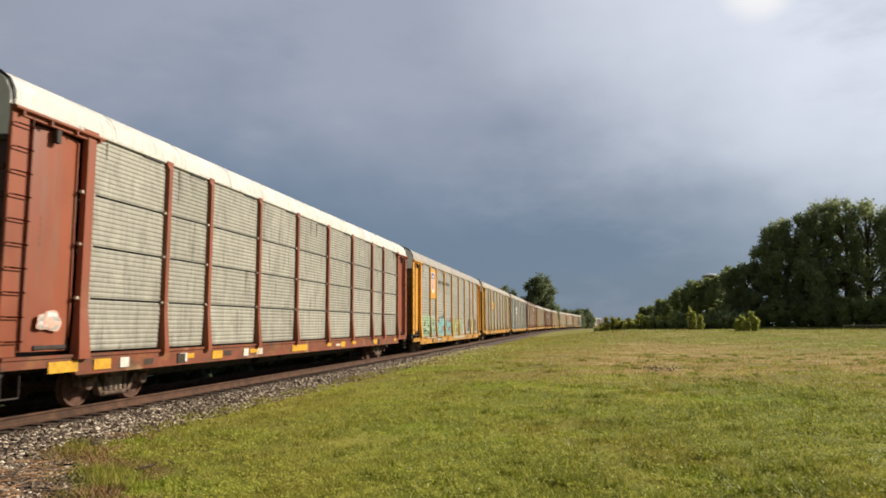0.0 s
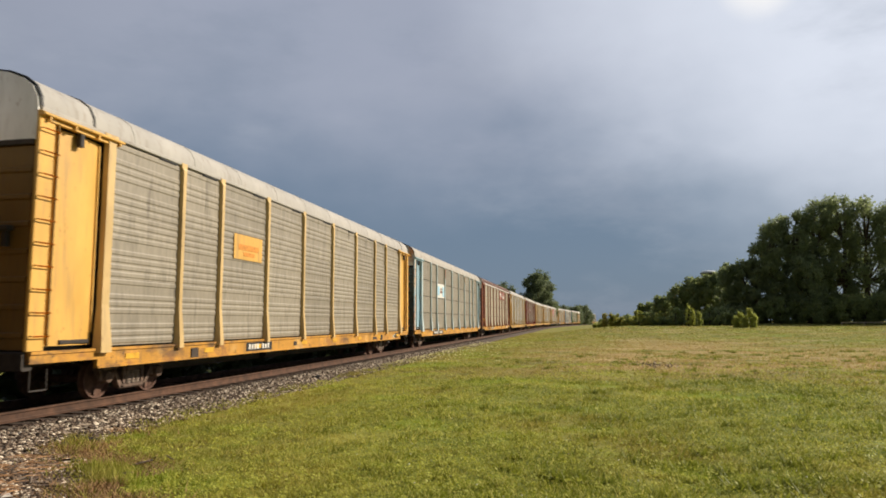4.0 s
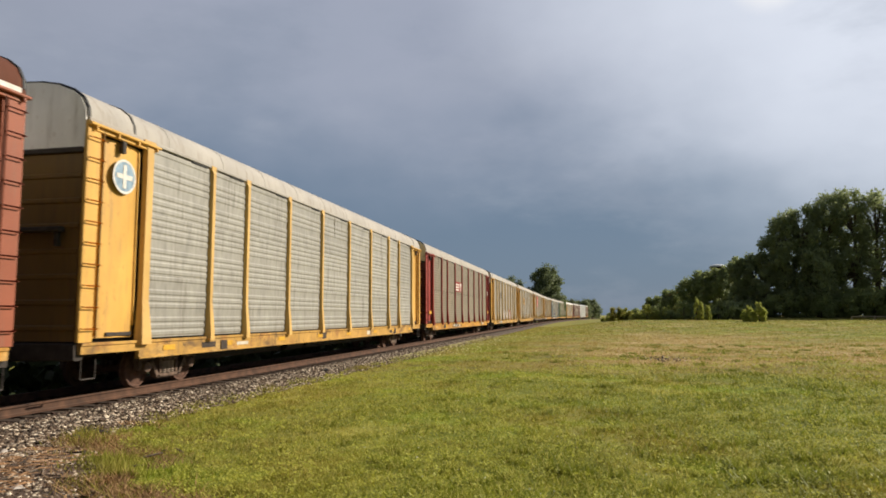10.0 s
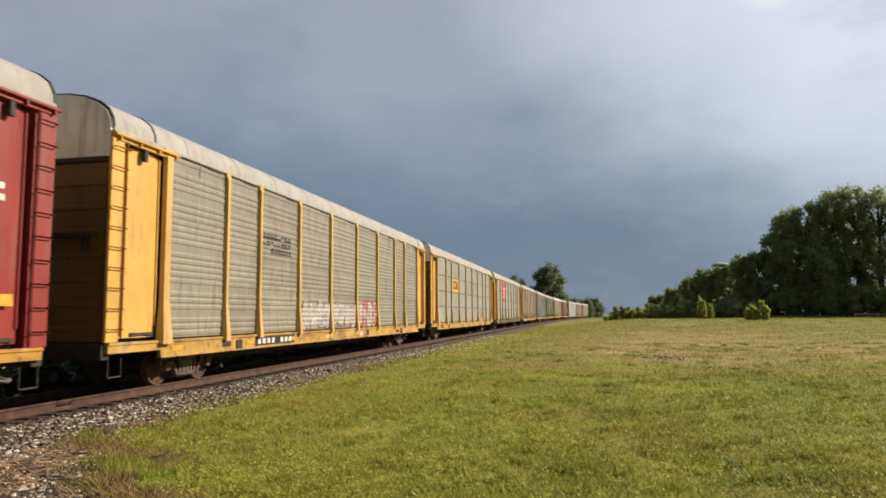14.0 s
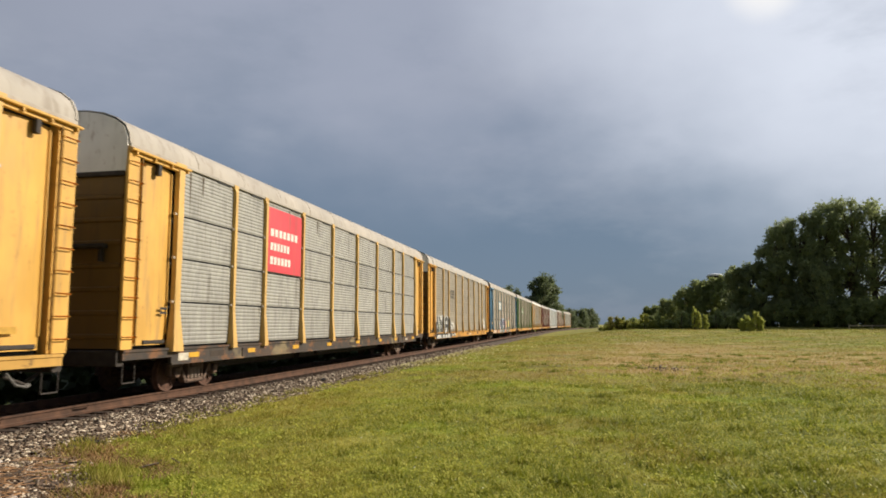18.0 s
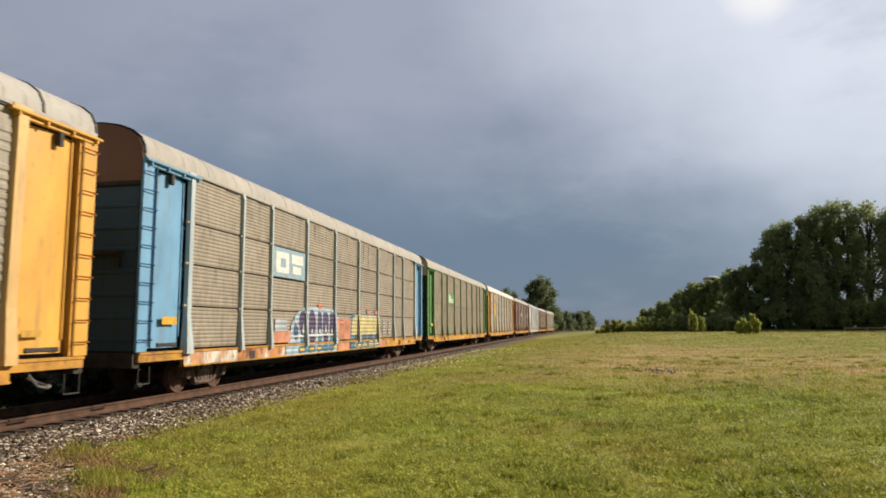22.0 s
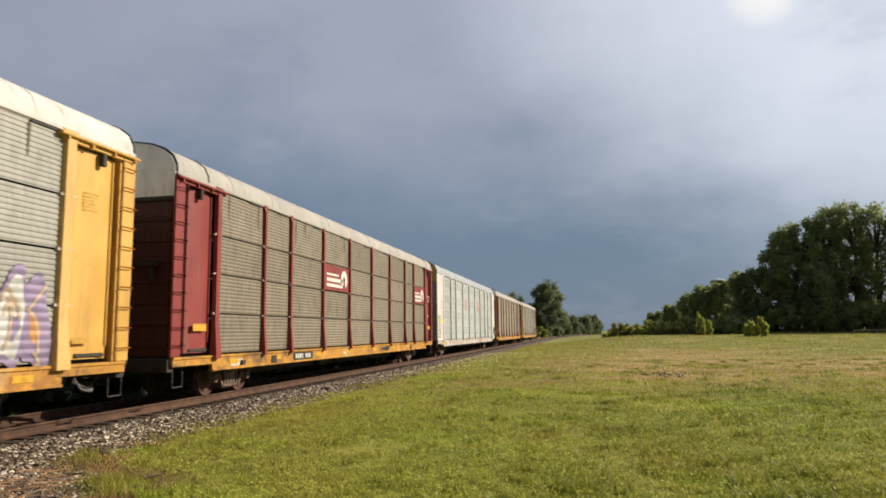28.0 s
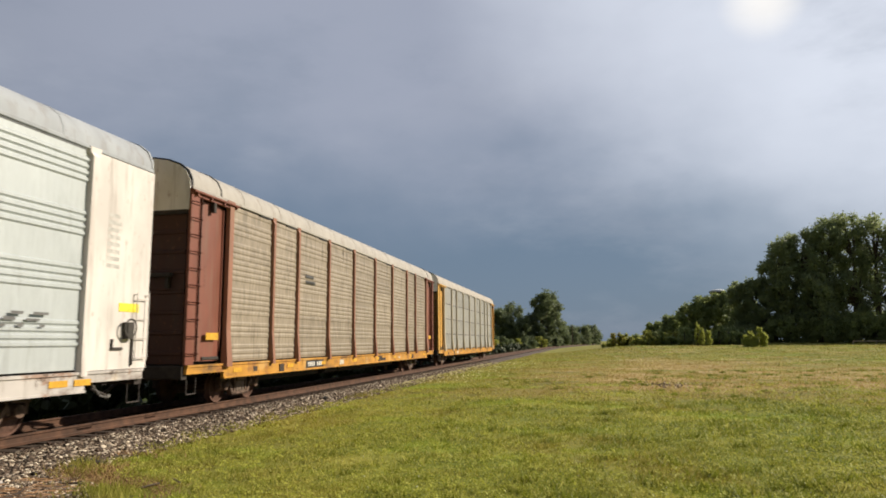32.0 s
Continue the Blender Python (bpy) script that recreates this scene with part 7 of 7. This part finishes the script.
        for y in (-4.9, -4.0, -3.3, -1.6):
            rect(car, "spray_dab", y, y + 0.36, 0.86, 0.95, spray("amber_dab", (0.78, 0.46, 0.05)), 0.052)
        lem = spray("lemon_pale", (0.66, 0.56, 0.30))
        patch(car, "letter_rim", [(0.05, 1.14), (0.1, 1.65), (0.45, 2.08), (0.9, 2.26), (4.85, 2.26), (4.9, 1.14)], teal, 0.0, "pale yellow sprayed block with dark teal rim")
        patch(car, "letter", [(0.62, 1.34), (0.62, 1.72), (0.8, 2.04), (1.15, 2.19), (4.75, 2.19), (4.8, 1.34)], lem, 0.005)
        for z in (1.52, 1.72, 1.92):
            rect(car, "spray_streak", 0.9, 4.7, z, z + 0.06, spray("lemon", (0.68, 0.60, 0.16)), 0.009, deep=0.002)
        rect(car, "sprayed_sill", 0.3, 4.6, 0.735, 1.05, teal, 0.034, "dark teal sill with pale outlined letters")
        throw(car, ("G", "A", "S", "E"), 0.85, 4.65, 0.80, 1.02, [lem], navy, 0.035, 0.03, "pale sprayed letters", 0.046, 0.0, 53)
        for yc in (1.35, 2.35, 3.3, 4.3):
            patch(car, "letter_shade", blob(yc, 1.24, 0.66, 0.24, R, 14, 0.1), navy, 0.012)
        rect(car, "sprayed_sill", 4.6, 5.5, 0.735, 1.05, haze, 0.034)
        for yc, zc in ((1.55, 2.36), (2.9, 2.38), (4.1, 2.36), (-0.6, 1.9), (-3.0, 2.44)):
            patch(car, "spray_dab", blob(yc, zc, 0.42, 0.22, R, 12, 0.15), spray("salmon", (0.66, 0.24, 0.16)), 0.012)
        for yc, w in ((5.5, 0.5), (6.5, 0.6)):
            patch(car, "spray_smudge", blob(yc, 1.65, w, 0.75, R, 14, 0.18), spray("ash", (0.42, 0.38, 0.33)), 0.0)
        wrap_post(car, 4, 0.9, 2.2, ice, 0.9, 0.135)
        wrap_post(car, 5, 1.1, 2.3, lem, 0.9, 0.135)
        wrap_post(car, 6, 1.1, 2.1, lem, 0.9, 0.135)
    if i == 12:
        rect(car, "emblem_plate", -7.08, -4.48, 3.38, 4.18, paint("green_paint", (0.085, 0.215, 0.065)), 0.0, "green plate with white block emblem")
        rect(car, "emblem_block", -6.5, -6.1, 3.48, 4.08, wm, 0.008, slant=-0.1)
        rect(car, "emblem_block", -6.05, -5.75, 3.48, 4.0, wm, 0.008, slant=0.1)
        stencil(car, -5.6, -4.6, 3.5, 3.85, 2, wm, 0.008, 12)
    if i == 13:
        rect(car, "emblem_plate", -9.0, -7.3, 2.95, 5.32, paint("yellow_paint", YEL), 0.0, "yellow plate with small shield emblem")
        rect(car, "emblem_block", -8.6, -7.75, 4.55, 5.0, plain("enamel_blue", (0.09, 0.13, 0.42), 0.5), 0.008)
        rect(car, "emblem_block", -8.5, -7.85, 4.35, 4.55, plain("enamel_red", (0.55, 0.09, 0.07), 0.5), 0.008)
        rect(car, "emblem_block", -8.45, -7.9, 4.68, 4.86, wm, 0.012)
        graffiti(car, 7.6, 11.5, 1.15, 2.6, [spray("tangerine", (0.70, 0.34, 0.12)), W, spray("violet", (0.36, 0.28, 0.46)), spray("peach", (0.70, 0.52, 0.36)), spray("tangerine", (0.70, 0.34, 0.12)), W, spray("violet", (0.36, 0.28, 0.46))], spray("violet", (0.36, 0.28, 0.46)), spray("peach", (0.70, 0.52, 0.36)), 61, "orange and white sprayed graffiti letters with violet rims", 1.2)
        stencil(car, 12.3, 12.75, 4.1, 4.5, 6, plain("faded_lettering_yellow", (0.50, 0.30, 0.07), 0.6), -0.06, 13)
    if i == 14:
        for a, b in ((-4.25, -1.58), (9.2, 11.65)):
            rect(car, "emblem_plate", a, b, 3.29, 4.25, paint("dark_red_paint", (0.215, 0.028, 0.025)), 0.0, "dark red plate with white wheel emblem")
            rect(car, "emblem_bar", a + 0.25, b - 0.75, 3.62, 3.76, wm, 0.008)
            rect(car, "emblem_bar", a + 0.25, b - 0.75, 3.42, 3.54, wm, 0.008)
            ring_plate(car, "emblem_ring", b - 0.55, 3.76, 0.13, 0.37, wm, 0.010, -60, 240)
            stencil(car, a + 0.25, b - 1.1, 3.85, 4.0, 1, wm, 0.008, 14)
        rect(car, "label_frame", 12.3, 12.95, 3.50, 3.84, plain("label_pale", (0.55, 0.40, 0.36), 0.6), 0.012)
        rect(car, "label_field", 12.34, 12.91, 3.54, 3.80, paint("dark_red_paint", (0.215, 0.028, 0.025)), 0.018)
        stencil(car, 12.4, 12.8, 2.6, 2.75, 1, wm, 0.012, 15)
    if i == 15:
        pk = plain("faded_red_emblem", (0.70, 0.28, 0.26), 0.6)
        for cy, r in ((-2.75, 0.40), (3.25, 0.32)):
            part("emblem_ring", Build().plate([(cy + 0.62 * r * math.cos(a), 3.85 + 1.25 * r * math.sin(a)) for a in np.linspace(0, 6.0, 18)], FACE + 0.012, FACE + 0.016), plain("faded_pink", (0.66, 0.50, 0.48), 0.6), car, "faded red oval emblem")
            for k in range(4):
                z = 3.85 + (k - 1.5) * r * 0.62
                w = r * (0.40, 0.60, 0.55, 0.42)[k]
                rect(car, "emblem_bar", cy - w, cy + w * 0.85, z - 0.065, z + 0.065, pk, 0.012, slant=0.03)
        rect(car, "warning_label", -12.8, -12.15, 2.33, 2.55, plain("label_yellow", (0.78, 0.66, 0.05), 0.5), 0.03, "yellow warning label")
        rect(car, "warning_label", 12.75, 13.4, 2.32, 2.5, plain("label_yellow", (0.78, 0.66, 0.05), 0.5), 0.03, "yellow warning label")
        dk = plain("greasy_iron", (0.04, 0.035, 0.03), 0.7)
        part("brake_box", Build().box(FACE + 0.03, FACE + 0.16, 12.9, 13.15, 1.75, 2.1, 0.03), dk, car, "dark hand brake box")
        ring_plate(car, "brake_wheel", 13.0, 1.98, 0.16, 0.20, dk, 0.16)
        part("brake_lever", Build().box(FACE + 0.03, FACE + 0.08, 13.18, 13.24, 1.2, 2.1, 0.01).box(FACE + 0.03, FACE + 0.07, 12.55, 12.9, 1.52, 1.58, 0.01).box(FACE + 0.03, FACE + 0.07, 12.55, 12.61, 1.55, 1.75, 0.01), dk, car)
        for s in (-12.5, 12.5):
            stencil(car, s - 0.2, s + 0.25, 3.2, 4.4, 8, plain("grey_lettering", (0.45, 0.44, 0.42), 0.6), 0.028, 16)
        for y, w in ((-12.9, 0.7), (11.6, 0.45), (-3.0, 0.4), (4.0, 0.4)):
            rect(car, "sill_patch", y, y + w, 0.86, 0.98, yl, 0.034)
        for y in (-6.5, -0.4, 5.0, 9.4):
            stencil(car, y, y + 0.6, 0.82, 1.02, 3, plain("grey_lettering", (0.45, 0.44, 0.42), 0.6), 0.028, 17)
        for k in range(7):
            y, z = 9.7 + 0.16 * k, 1.95 + 0.11 * (k % 3)
            rect(car, "grease_smear", y, y + R.uniform(0.10, 0.4), z, z + R.uniform(0.03, 0.07), plain("grease", (0.13, 0.13, 0.13), 0.7), 0.02 + 0.0015 * k, slant=0.02, deep=0.003)
    if i == 16:
        stencil(car, -6.5, -5.6, 3.7, 4.1, 2, spray("dark", (0.05, 0.05, 0.05)), 0.002, 18)
    if i in (8, 10, 13, 9):
        rect(car, "kick_patch", 12.1, 12.55, 1.5, 1.62, plain("faded_lettering_yellow", (0.45, 0.26, 0.04), 0.6), 0.01)


TRAIN = [build_car(i, c) for i, c in enumerate(CARS)]


def car_pose(centre):
    a, b = centre - 9.9, centre + 9.9
    xa, xb = track_x(a), track_x(b)
    return pose((xa + xb) / 2, centre, 0, 0, 0, -math.degrees(math.atan2(xb - xa, b - a)))


def motions():
    for i, car in enumerate(TRAIN):
        start = FIRST + CAR_PITCH * i
        walk(car, [(t, car_pose(start - SPEED * t)) for t in range(33)])
    # every wheel turns alike: one roll of rows for the leading and one for the trailing axle of a truck
    rolls = {}
    for car in TRAIN:
        for truck in [ob for ob in car.children if ob.name.split(".")[0] == "truck"]:
            for wheel in [ob for ob in truck.children if ob.name.startswith("wheelset")]:
                y = round(wheel.location.y, 2)
                if y not in rolls:
                    walk(wheel, [(f / FPS, pose(0, y, 0.425, math.degrees(SPEED * f / FPS / 0.425))) for f in range(32 * FPS + 1)])
                    rolls[y] = wheel.animation_data
                else:
                    keys = wheel.animation_data_create()
                    wheel.rotation_mode = "QUATERNION"
                    keys.action = rolls[y].action
                    keys.action_slot = rolls[y].action_slot


motions()
